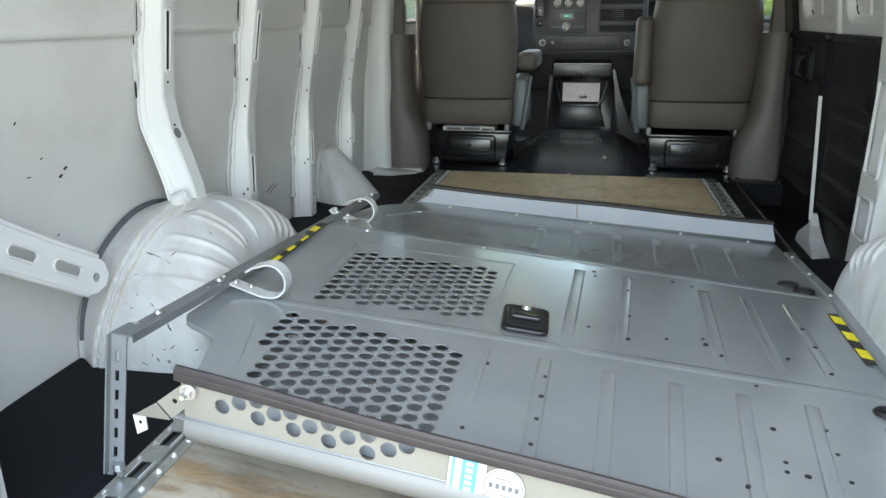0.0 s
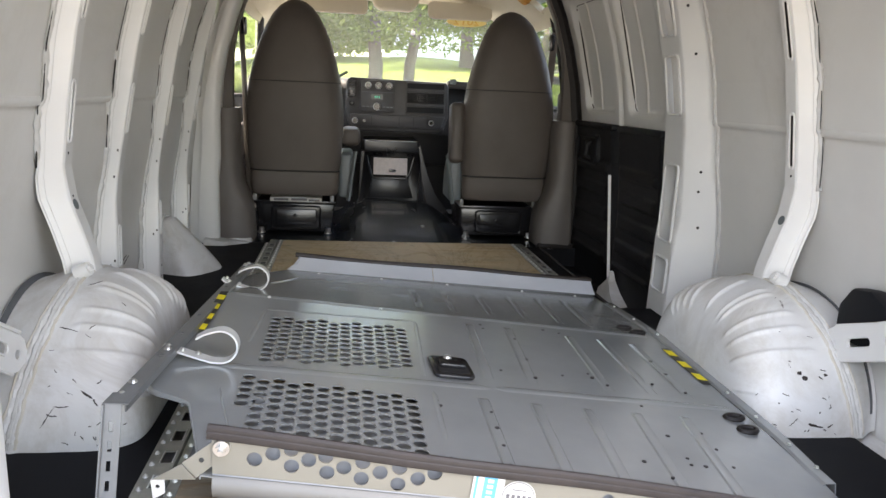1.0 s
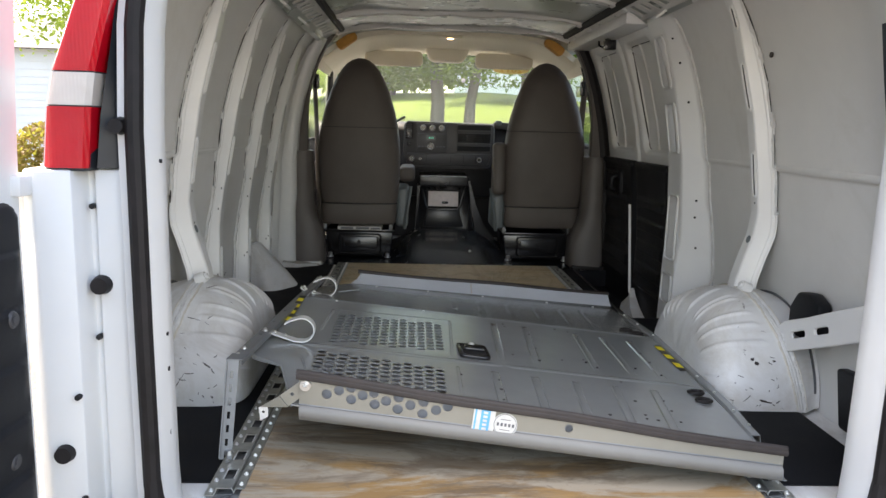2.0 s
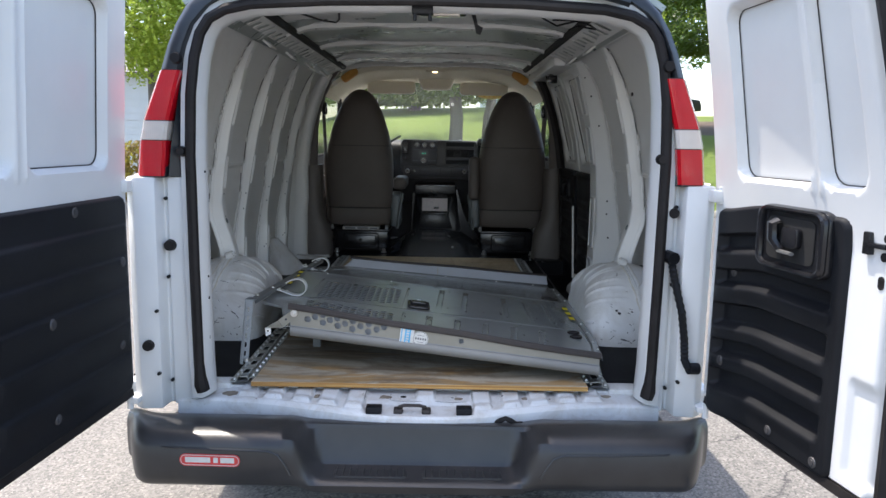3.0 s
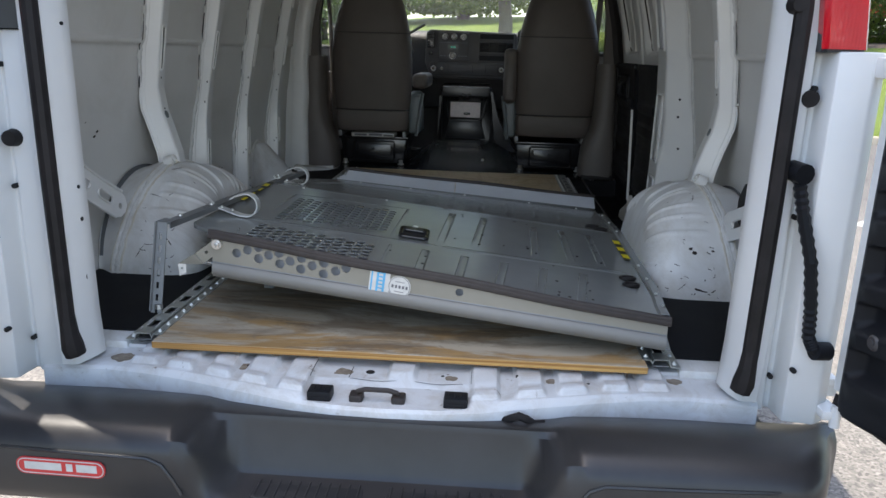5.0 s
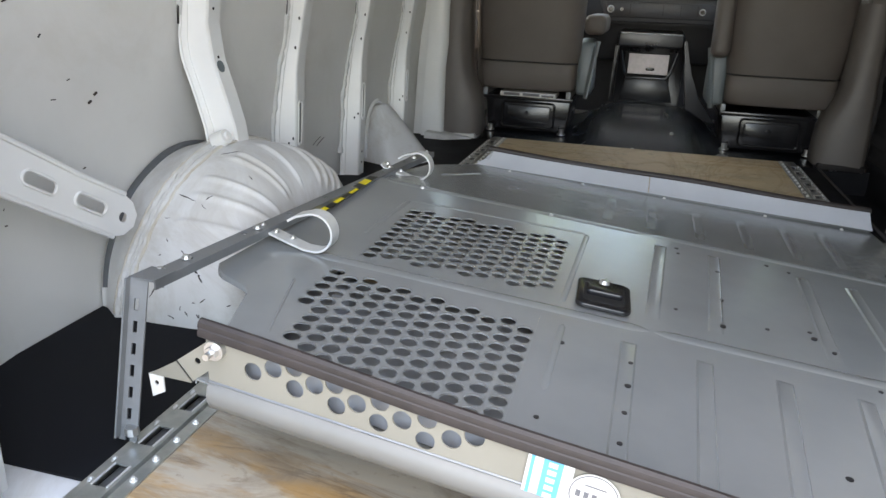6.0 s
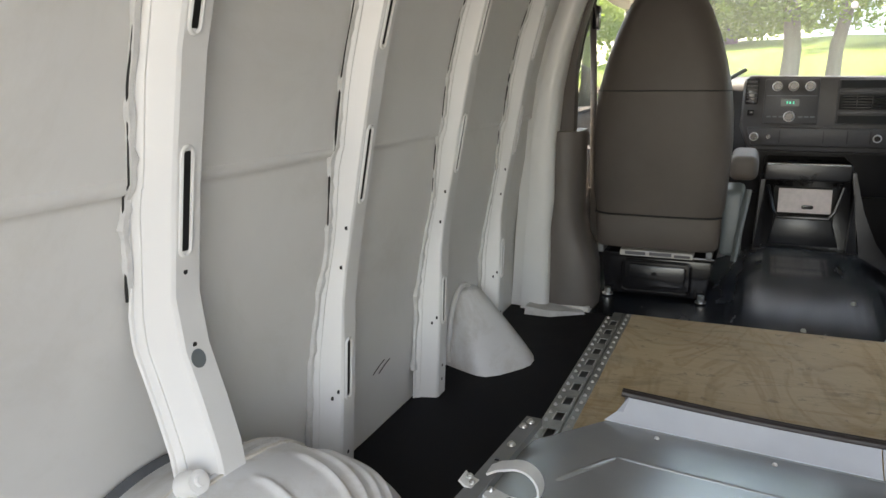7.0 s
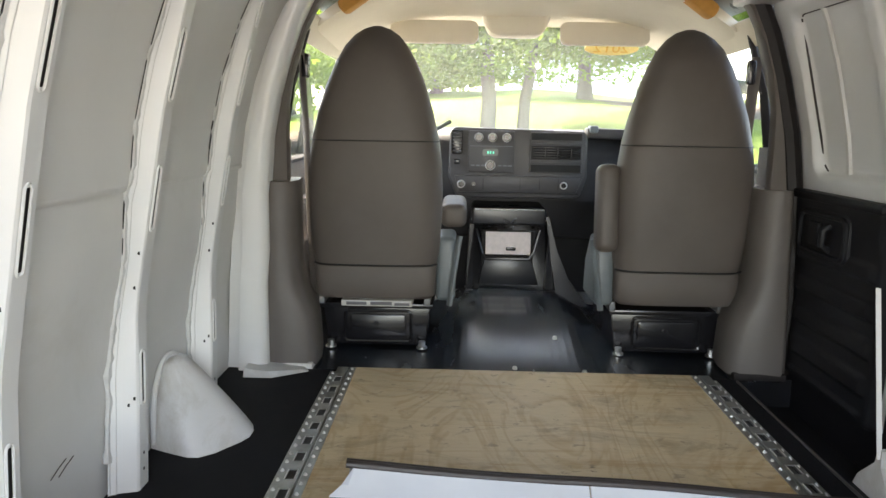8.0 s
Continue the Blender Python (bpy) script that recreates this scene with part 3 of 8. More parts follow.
def wall_rib(s, y0, table, slots, holes=(), round_hole=None, wide=0.048, seam_from=0.8, lean=0.0):
    """A pressed hat-section rib that follows the wall, with slots cut in its inner face."""
    a, b = 0.027, 0.027 + wide
    sc = a + 0.0175
    offs = [-0.008, -0.006, -0.002, 0.001, 0.003, 0.006, 0.008, a - 0.006, a - 0.002, a, sc - 0.0095, sc + 0.0095, b, b + 0.004, b + 0.014, b + 0.034]
    deep = [0.0, 0.05, 0.07, 0.20, 0.25, 0.25, 0.30, 0.93, 0.98, 1.0, 1.0, 1.0, 1.0, 0.95, 0.0, 0.0]
    z0, z1 = table[0][0], 2.07
    cuts = sorted({z0, z1, *[z for pair in slots for z in pair], *[z for z, _ in table if z0 < z < z1], *[round(z, 3) for z in span(z0, z1, 34)]})
    cuts = [z for i, z in enumerate(cuts) if i == 0 or z - cuts[i - 1] > 0.0015 or any(z in p for p in slots)]
    skip = [(i, 10) for i in range(len(cuts) - 1) if any(p[0] - 1e-6 <= cuts[i] and cuts[i + 1] <= p[1] + 1e-6 for p in slots)]

    def at(z, off, lift=0.0):
        d = float(np.interp(off, offs, deep))
        xr = curve_at(table, z)
        xs = min(curve_at(SKIN_X, z) - 0.003, xr + 0.064)
        return (s * (xs + (xr - xs) * d - lift), y0 + off + lean * max(0.0, 1.25 - z), z)

    bm = sheet(lambda z, k: at(z, offs[int(k)]), cuts, range(len(offs)), 0.0, skip)
    rib = part("wall_rib", bm, WHITE, van, smooth=20)
    for p in slots:
        ring = capsule(lambda z, o: at(z, o, 0.0012), p[0] + 0.004, p[1] - 0.004, sc, 0.0108)
        part("slot_rim", tube(ring, 0.0030, 6, True), WHITE, rib)
        # near-black sheet just inside the slot paints the dark of the rib's hollow
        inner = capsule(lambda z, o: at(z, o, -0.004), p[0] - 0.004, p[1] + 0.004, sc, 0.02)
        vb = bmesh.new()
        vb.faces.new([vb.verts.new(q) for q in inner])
        part("slot_shade", vb, HOLE, rib)
    for z, o in holes:
        p = Vector(at(z, o, 0.0003))
        part("hole", cyl(p + Vector((s * 0.004, 0, 0)), p, 0.0045, seg=8), HOLE, rib)
    if round_hole:
        # grey disc stands for the dim wall seen through the hole
        p, q = Vector(at(round_hole, sc, 0.0)), Vector(at(round_hole + 0.016, sc, 0.0)) - Vector(at(round_hole - 0.016, sc, 0.0))
        n = q.cross(Vector((0, 1, 0))).normalized()
        n = n if n.x * s < 0 else -n
        part("round_hole", cyl(p - n * 0.004, p + n * 0.0014, 0.014, seg=20), SEATGREY, rib)
    pts, r = [], []
    z = seam_from
    while z < 2.03:
        w = noise.noise(Vector((y0 * 9, s * 3.1, z * 14)))
        w2 = noise.noise(Vector((y0 * 5, s * 7.7, z * 45)))
        p = at(z, -0.008, 0.001)
        pts.append((p[0], p[1] + 0.009 * w + 0.005 * w2, z))
        r.append(0.0050 + 0.009 * abs(w2))
        z += 0.014
    part("sealant_bead", tube(pts, r, 6), SEALANT, rib)
    gap = []
    for z in span(1.30, 2.04, 40):
        p = at(z, -0.008, 0.002)
        gap.append((p[0], p[1] - 0.006 + 0.006 * noise.noise(Vector((y0 * 9, s * 3.1, z * 9))), z))
    part("open_joint", tube(gap, [0.0012 + 0.0022 * abs(noise.noise(Vector((y0, z * 11, s)))) for _, _, z in gap], 5), HOLE, rib)
    return rib


DOTS = [(0.76, 0.05), (0.80, 0.05), (0.93, 0.016), (0.945, 0.02), (1.215, 0.018), (1.30, 0.018)]
wall_rib(-1, 1.012, ARCHRIB_X, [(1.366, 1.508), (1.668, 1.82), (1.93, 1.99)], [(1.335, 0.046), (1.225, 0.046), (1.10, 0.08)], 1.205, seam_from=1.32)
for yy in (1.549, 2.090, 2.625):
    wall_rib(-1, yy, RIB_X, [(0.930, 1.050), (1.358, 1.503), (1.668, 1.82), (1.90, 1.97)], DOTS, lean=-0.12)
wall_rib(1, 1.020, ARCHRIB_X, [(1.362, 1.505), (1.662, 1.808), (1.93, 1.99)], [(1.335, 0.046), (1.10, 0.08)], 1.205, seam_from=1.3)

# wide pillar behind the side door: a face towards the rear, and square windows pressed through its inner side
PIL_X = [(0.70, 0.935), (1.02, 0.942), (1.10, 0.952), (1.20, 0.948), (1.46, 0.935), (1.64, 0.908), (1.80, 0.870), (1.96, 0.828), (2.08, 0.775)]
offs = [-0.025, 0.0, 0.012, 0.050, 0.060, 0.085, 0.200, 0.225, 0.240]
deep = [0.0, 0.0, 0.15, 0.94, 1.0, 1.0, 1.0, 1.0, 0.45]
cuts = sorted({0.70, 0.80, 0.94, 1.00, 1.06, 1.30, 1.36, 1.43, 1.48, 1.70, 1.76, 1.98, 2.05, *[round(z, 3) for z in span(0.7, 2.07, 24)]})
wins = [(0.80, 0.94), (1.00, 1.30), (1.48, 1.70), (1.76, 1.98)]
skip = [(i, 5) for i in range(len(cuts) - 1) if any(a - 1e-6 <= cuts[i] and cuts[i + 1] <= b + 1e-6 for a, b in wins)]


def pillar_at(z, k, more=0.0):
    xs, xr = curve_at(SKIN_X, z) - 0.004, curve_at(PIL_X, z)
    bend = 0.006 * math.sin(z * 9.0)
    return (xs + (xr - xs) * deep[int(k)] - more, 1.625 + offs[int(k)] + bend * (deep[int(k)] < 1.0), z)


pillar = part("side_pillar", sheet(pillar_at, cuts, range(len(offs)), 0.0, skip), WHITE, van, "white side pillar with pressed square windows", smooth=50)
for z0, z1 in wins:
    ring = []
    for y, z in rounded(1.625 + offs[5], 1.625 + offs[6], z0 + 0.003, z1 - 0.003, 0.02):
        ring.append((curve_at(PIL_X, z) - 0.001, y, z))
    part("window_rim", tube(ring, 0.0055, 6, True), WHITE, pillar)
for z, f in ((1.283, 0.35), (1.21, 0.45), (1.075, 0.4), (0.82, 0.5), (1.70, 0.4), (1.86, 0.5), (1.96, 0.6)):
    p0, p1 = Vector(pillar_at(z, 2)), Vector(pillar_at(z, 3))
    p = p0.lerp(p1, f)
    nrm = (p1 - p0).cross(Vector((0, 0, 1))).normalized()
    if nrm.y > 0:
        nrm = -nrm
    part("hole", cyl(p - nrm * 0.003, p + nrm * 0.0008, 0.0055, seg=8), HOLE, pillar)
pts = []
for z in span(0.8, 2.03, 80):
    p = pillar_at(z, 0)
    pts.append((p[0] - 0.001, p[1] + 0.007 * noise.noise(Vector((3, 1, z * 16))), z))
part("sealant_bead", tube(pts, 0.0065, 6), SEALANT, pillar)


def wheel_arch(s):
    """A drum over the wheel: a joint flange along its crown, a rounded shoulder, and pressed beads across it."""
    cy, ry, rz, x_wall, deep_x = 1.036, 0.360, 0.328, 1.085, 0.350
    beads = [0.36, 0.675, 0.875, 1.03, 1.29, 1.385, 1.66, 1.98, 2.11, 2.24, 2.36]

    def joint(th):
        return 0.24 + 0.19 * math.sin(th)

    def at(th, k):
        n = 3.3 + 5.0 * math.cos(th) ** 2
        corner = 0.5 ** (1 / n)
        if k < 0.6:
            d = corner * k / 0.6
            r = (1 - d ** n) ** (1 / n)
        else:
            r = corner * (1 - (k - 0.6) / 0.4)
            d = (1 - r ** n) ** (1 / n)
        us = joint(th)
        lift = sum(0.0068 * math.exp(-((th - c) / 0.021) ** 2) for c in beads if c > 0.5 or k > 0.62)
        lift *= smooth(us + 0.10, us + 0.20, d) * smooth(0.66, 0.76, r)
        lift += 0.006 * math.exp(-((d - us) / 0.016) ** 2) + 0.006 * math.exp(-((d - us + 0.060) / 0.016) ** 2)
        lift += 0.003 * noise.noise(Vector((th * 3, d * 4, s * 2)))
        drop = 1 - 0.10 * (1 - smooth(0.0, us - 0.05, d))
        wr, wd = r ** (n - 1), d ** (n - 1)
        g = math.hypot(wr, wd) or 1.0
        wr, wd = wr / g, wd / g
        return (s * (x_wall - deep_x * d - lift * wd), cy - (ry * r * drop + lift * wr) * math.cos(th), FLOOR_Z - 0.002 + (rz * r * drop + lift * wr) * math.sin(th))

    def flat_k(th, d):
        return 0.6 * d / 0.5 ** (1 / (3.3 + 5.0 * math.cos(th) ** 2))

    bm = sheet(lambda t, k: at(t, k), span(0, math.pi, 240), span(0, 1, 72))
    bmesh.ops.remove_doubles(bm, verts=bm.verts, dist=1e-5)
    arch = part("wheel_arch", bm, SCUFFED, van, "scuffed white wheel arch with pressed ribs", smooth=60)
    for off, thick, mat in ((0.018, 0.0036, TANSEAL), (-0.030, 0.0050, SEALANT), (-0.080, 0.0032, TANSEAL)):
        seam, r = [], []
        for t in span(0.03, 2.95, 110):
            w = noise.noise(Vector((t * 9, off * 20, s)))
            p = at(t, flat_k(t, joint(t) + off + 0.010 * w))
            seam.append(p)
            r.append(thick * (1 + 0.8 * noise.noise(Vector((t * 31, off * 9, s)))))
        part("sealant_bead", tube(seam, r, 6), mat, arch)
    # dark grey tube drawn in for the dark gap between arch and wall
    gap = [at(t, 0.02) for t in span(0.15, 3.0, 50)]
    part("gap_strip", tube([(p[0] - s * 0.006, p[1], p[2] + 0.004) for p in gap], 0.0, 8, flat=(0.0035, 0.010)), GAPGREY, arch, "dark grey strip in the gap along the wall")
    # bolt where the rib stands on the arch
    b = Vector((s * 0.950, 0.987, 1.040))
    part("bolt", join(cyl(b, b + Vector((-s * 0.03, -0.004, 0.016)), 0.021, 0.017, 16), cyl(b, b + Vector((-s * 0.036, -0.004, 0.02)), 0.009, seg=8)), WHITE, arch)
    # scrapes through the paint
    chips = [bmesh.new()]
    r2 = random.Random(int(5 + s))

    def scrape(th, k, dt, dk, fat, n=6):
        line = [Vector(at(th + dt * f + r2.uniform(-0.003, 0.003), k + dk * f + r2.uniform(-0.002, 0.002))) for f in span(0, 1, n)]
        chips.append(tube(line, [0.0004] + [fat * r2.uniform(0.5, 1.2) for _ in range(n - 1)] + [0.0004], 5))

    for i in range(26 if s > 0 else 20):
        scrape(r2.uniform(0.03, 0.5) if i % 4 else r2.uniform(0.5, 1.3), r2.uniform(0.26, 0.62), r2.uniform(-0.03, 0.03), r2.uniform(-0.03, 0.03), r2.uniform(0.0006, 0.0018))
    if s > 0:
        for th, k, dt, dk, fat in ((0.51, 0.44, -0.02, -0.02, 0.006), (0.47, 0.42, -0.015, -0.025, 0.006), (0.49, 0.31, -0.01, -0.02, 0.004), (0.12, 0.40, -0.02, -0.05, 0.003), (0.10, 0.36, -0.01, -0.04, 0.003), (0.16, 0.45, -0.06, 0.04, 0.0014)):
            scrape(th, k, dt, dk, fat)
    else:
        for th, k, dt, dk, fat in ((0.17, 0.27, 0.14, 0.05, 0.0014), (0.31, 0.32, 0.0, 0.06, 0.0014), (0.42, 0.42, -0.06, 0.05, 0.0025), (0.36, 0.47, -0.05, 0.02, 0.003), (0.86, 0.30, -0.03, 0.08, 0.0016), (1.40, 0.42, -0.10, -0.06, 0.0012)):
            scrape(th, k, dt, dk, fat)
    tiny(part("paint_chip", join(*chips), GASKET, arch))


wheel_arch(-1)
wheel_arch(1)


def slotted(length, width, thick, slots, m, bev=0.0):
    """A flat strip with slots (s0, s1, w0, w1) cut through it."""
    us = sorted({0.0, length, *[v for q in slots for v in q[:2]]})
    vs = sorted({0.0, width, *[v for q in slots for v in q[2:]]})
    skip = [(i, j) for i in range(len(us) - 1) for j in range(len(vs) - 1) for q in slots
            if q[0] - 1e-6 <= us[i] and us[i + 1] <= q[1] + 1e-6 and q[2] - 1e-6 <= vs[j] and vs[j + 1] <= q[3] + 1e-6]
    bm = sheet(lambda u, v: (u, v, 0), us, vs, thick, skip)
    return moved(bm, m)


# slotted brace from the rear corner to each arch
for s in (-1, 1):
    a, b = Vector((s * 1.006, 0.125, 1.229)), Vector((s * 0.961, 0.665, 0.891))
    if s > 0:
        a, b = Vector((1.0, 0.16, 1.12)), Vector((0.972, 0.785, 0.880))
    d = b - a
    m = frame_axes(a, d, Vector((0, 0, 1)) if s > 0 else Vector((0, 0.45, 1)))
    L = d.length
    outer = [(0, 0), (L - 0.05, 0), (L - 0.02, 0.012), (L, 0.035), (L, 0.06), (L - 0.02, 0.08), (L - 0.05, 0.088), (L - 0.18, 0.084), (L - 0.30, 0.088), (0, 0.088)]
    holes = [rounded(L - 0.165, L - 0.085, 0.030, 0.056, 0.0125), rounded(L - 0.285, L - 0.21, 0.030, 0.056, 0.0125), rounded(L - 0.046, L - 0.024, 0.034, 0.054, 0.0095)]
    brace = part("brace", plate(outer, holes, 0.003, m), WHITE, van, "white slotted steel brace")
    for y in (0.0, 0.088):
        part("brace_lip", moved(tube([(0, y, 0.002), (L - 0.30, y, 0.002), (L - 0.18, y - 0.003 * (y > 0), 0.002), (L - 0.05, y, 0.002)], 0.005, 8), m), WHITE, brace)
    for q in holes[:2]:
        part("slot_rim", moved(tube([(x, y, 0.003) for x, y in q], 0.003, 6, True), m), WHITE, brace)
part("tail_wiring_box", join(prism([(0.66, 0.93), (0.84, 0.93), (0.84, 1.02), (0.80, 1.075), (0.73, 1.085), (0.67, 1.06)], "x", 1.02, 1.07, 0.012),
                                     prism([(0.30, 0.73), (0.52, 0.73), (0.56, 0.90), (0.36, 0.92)], "x", 1.03, 1.07, 0.01)), TRIMBLACK, van)

# fuel filler cover: a wedge off the wall to the floor
rings = []
for f in (0.0, 0.06, 0.14, 0.28, 0.45, 0.62, 0.78, 0.90, 0.97, 1.0):
    w, g = 0.25 - 0.200 * f ** 1.1, 0.15 * f ** 1.7
    plan = [(0.0, 2.285 + 0.7 * g), (0.30, 2.252 + 0.85 * g), (0.48, 2.235 + g), (0.60, 2.236 + g), (0.74, 2.265 + 0.85 * g), (0.94, 2.340 + 0.5 * g), (1.0, 2.375 + 0.3 * g), (1.0, 2.42), (0.95, 2.46), (0.6, 2.53 - 0.4 * g), (0.0, 2.55 - 0.4 * g)]
    rings.append([(-1.085 + w * a, y, FLOOR_Z + 0.001 + 0.215 * f) for a, y in plan])
part("filler_cover", bevelled(loft(rings), 0.006, 2, 38), SCUFFED, van, "white wedge-shaped filler cover", smooth=50)
lip = [(-1.074, 2.408 - 0.128 * math.cos(a), FLOOR_Z + 0.232 * math.sin(a) ** 0.7) for a in span(0.02, math.pi - 0.02, 24)]
part("filler_lip", tube(lip, 0.008, 6), WHITE, van)
part("wall_scratch", join(*[tube([(-1.0845, y, z), (-1.0835, y + 0.03, z + 0.012), (-1.083, y + 0.06, z + 0.02)], 0.0012, 5) for y, z in ((1.80, 0.87), (1.83, 0.862))]), GASKET, van)
sp = [bmesh.new()]
r3 = random.Random(11)
for _ in range(14):
    y, z = r3.uniform(0.35, 0.95), r3.uniform(0.95, 1.35)
    x = -curve_at(SKIN_X, z) - 0.0
    sp.append(tube([(x, y, z), (x, y + r3.uniform(0.002, 0.012), z + r3.uniform(-0.006, 0.006))], r3.uniform(0.0007, 0.0016), 5))
for y, z in ((0.72, 1.155), (0.735, 1.17)):
    x = -curve_at(SKIN_X, z) + 0.001
    sp.append(tube([(x, y, z), (x, y + 0.008, z + 0.004)], 0.0025, 6))
sp.append(cyl((curve_at(SKIN_X, 1.83), 1.08 - 0.14, 1.83), (curve_at(SKIN_X, 1.83) - 0.006, 0.94, 1.83), 0.009, seg=10))
tiny(part("wall_scuffs", join(*sp), GASKET, van))

# ---- roof ----
def roof_z(x):
    return 2.165 - 0.12 * (abs(x) / 0.80) ** 5.5


part("roof_panel", sheet(lambda x, y: (x, y, roof_z(x) + 0.012 + 0.003 * math.sin(x * 9)), span(-0.80, 0.80, 32), span(0.04, 4.05, 16), 0.02), ROOFMETAL, van)
for yy, w in ((0.42, 0.10), (1.18, 0.085), (1.85, 0.085), (2.50, 0.085), (3.06, 0.08)):
    prof = [(-w / 2 - 0.02, 0.0), (-w / 2, -0.004), (-w / 2 + 0.013, -0.024), (w / 2 - 0.013, -0.024), (w / 2, -0.004), (w / 2 + 0.02, 0.0)]
    bow = part("roof_bow", sheet(lambda x, k: (x, yy + prof[int(k)][0] + 0.006 * math.sin(x * 16), roof_z(x) + prof[int(k)][1] + 0.004 * math.sin(x * 21 + yy)),
                                 span(-0.69, 0.69, 60), range(6), 0.002), SKIN, van, smooth=50)
    dots = [cyl((x, yy + 0.006 * math.sin(x * 16), roof_z(x) - 0.0265 + 0.004 * math.sin(x * 21 + yy)), (x, yy + 0.006 * math.sin(x * 16), roof_z(x) - 0.018), 0.006, seg=8) for x in (-0.55, -0.3, -0.05, 0.2, 0.45, 0.62)]
    for d in dots:
        part("hole", d, HOLE, bow)
def rear_panel_z(x, y):
    return roof_z(x) - 0.007 - 0.004 * math.sin((y - 0.47) * 19) - 0.003 * math.sin(x * 13)


rp = part("rear_roof_panel", sheet(lambda x, y: (x, y, rear_panel_z(x, y)), span(-0.67, 0.67, 44), span(0.475, 1.13, 20), 0.002), ROOFPALE, van, smooth=50)
for x, y, r in ((-0.58, 0.97, 0.012), (-0.46, 1.01, 0.008), (-0.33, 0.65, 0.010), (-0.21, 0.91, 0.007), (-0.08, 0.79, 0.008), (0.27, 0.95, 0.007), (0.36, 0.66, 0.012), (0.47, 0.98, 0.008), (0.58, 0.79, 0.010), (0.63, 0.64, 0.008)):
    part("hole", cyl((x, y, rear_panel_z(x, y) + 0.002), (x, y, rear_panel_z(x, y) - 0.0015), r, seg=10), HOLE, rp)
for run in (((-0.62, 0.64), (-0.55, 0.70), (-0.49, 1.00), (-0.44, 1.08), (-0.40, 0.90), (-0.37, 0.68), (-0.33, 0.60), (-0.22, 0.62), (-0.08, 0.57), (0.05, 0.56)), ((0.36, 0.70), (0.43, 0.62), (0.50, 0.80), (0.57, 0.92), (0.62, 0.70))):
    part("roof_wire", tube([Vector((x, y, rear_panel_z(x, y) - 0.016 - 0.006 * math.sin(x * 31))) for x, y in run], 0.0042, 6), TRIMBLACK, van)
for s in (-1, 1):
    # cant rail along the roof edge, its face full of slots
    cells = [(0.03 + 0.092 * i, 0.03 + 0.092 * i + (0.05 if i % 4 else 0.03), 0.045 + 0.01 * ((i * 5) % 3), 0.105 + 0.01 * ((i * 7) % 3)) for i in range(30)]
    a = Vector((s * 0.80, 0.12, 2.045))
    m = frame_axes(a, (0, 1, 0), (-s * 0.14, 0, 0.062))
    rail = part("cant_rail", join(slotted(2.85, 0.150, 0.0025, cells, m)), SKIN, van)
    # near-black sheet and tube paint the shade behind the slots and above the rail
    part("rail_slot_shade", slotted(2.85, 0.14, 0.002, [], m @ Matrix.Translation((0, 0.003, 0.010 if m.col[2][2] > 0 else -0.010))), HOLE, rail)
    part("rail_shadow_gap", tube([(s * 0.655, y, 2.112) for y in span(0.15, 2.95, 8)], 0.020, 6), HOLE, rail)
    for yy in (1.08, 1.58, 2.13, 2.67) if s < 0 else (1.1, 1.6):
        part("gusset", moved(box(-0.05, 0.05, -0.06, 0.06, 0, 0.012, 0.005), Matrix.Translation((s * 0.775, yy, 2.05)) @ pose(0, 0, 0, 0, -s * 40, 0)), WHITE, rail)
tape = [(-0.33, 0.10, 2.085), (-0.24, 0.16, 2.09), (-0.18, 0.12, 2.075), (-0.05, 0.13, 2.07), (0.02, 0.12, 2.075), (0.12, 0.10, 2.07)]
part("loose_wire", tube(tape, 0.004, 6), TRIMBLACK, van)
part("loose_wire", tube([(0.50, 0.55, 2.09), (0.56, 0.42, 2.07), (0.62, 0.40, 2.05), (0.66, 0.50, 2.05), (0.60, 0.56, 2.07), (0.55, 0.46, 2.04)], 0.004, 6), TRIMBLACK, van)
part("hanging_clip", prism([(0.155, 2.10), (0.175, 2.095), (0.19, 2.03), (0.21, 2.02), (0.20, 1.995), (0.185, 2.0), (0.175, 2.04)], "y", 0.30, 0.305), TRIMBLACK, van)
cl = part("cargo_lamp", join(prism(rounded(-0.02, 0.145, 2.035, 2.06, 0.01), "y", 0.10, 0.16, 0.003)), GLOSSBLACK, van)
part("lens", box(0.03, 0.12, 0.098, 0.15, 2.03, 2.036, 0.002), LENSCLEAR, cl)
part("door_catch", join(box(-0.04, 0.03, 0.02, 0.06, 2.02, 2.06, 0.006), cyl((-0.03, 0.03, 2.0), (-0.03, 0.03, 2.04), 0.006), cyl((0.02, 0.03, 2.0), (0.02, 0.03, 2.04), 0.006)), TRIMBLACK, van)

# ---- rear frame ----
def outline(off, y):
    """The door opening's edge, grown outwards by off, from the right foot over the top to the left foot."""
    half = []
    pts = [(x, z) for z, x in OPEN_HALF]
    for i, (x, z) in enumerate(pts):
        a, b = pts[max(0, i - 1)], pts[min(len(pts) - 1, i + 1)]
        d = Vector((b[0] - a[0], b[1] - a[1])).normalized()
        half.append((x + d.y * off, z - d.x * off))
    return [(x * 1.075, y, z) for x, z in half] + [(-x * 1.017, y, z) for x, z in reversed(half[:-1])]


strips = [(0.014, 0.0), (-0.014, -0.002), (-0.024, 0.0), (-0.036, 0.03), (-0.043, 0.06), (-0.046, 0.09), (-0.038, 0.104), (0.02, 0.108), (0.20, 0.112)]
back_plate = [(max(-curve_at(REAR_X, z) + 0.01, min(curve_at(REAR_X, z) - 0.01, x)), y, min(z, 2.15)) for x, y, z in outline(0.20, 0.112)]
part("opening_lip", loft([outline(o, y) for o, y in strips[:-1]] + [back_plate], caps=False, closed=False), WHITE, van, smooth=60)
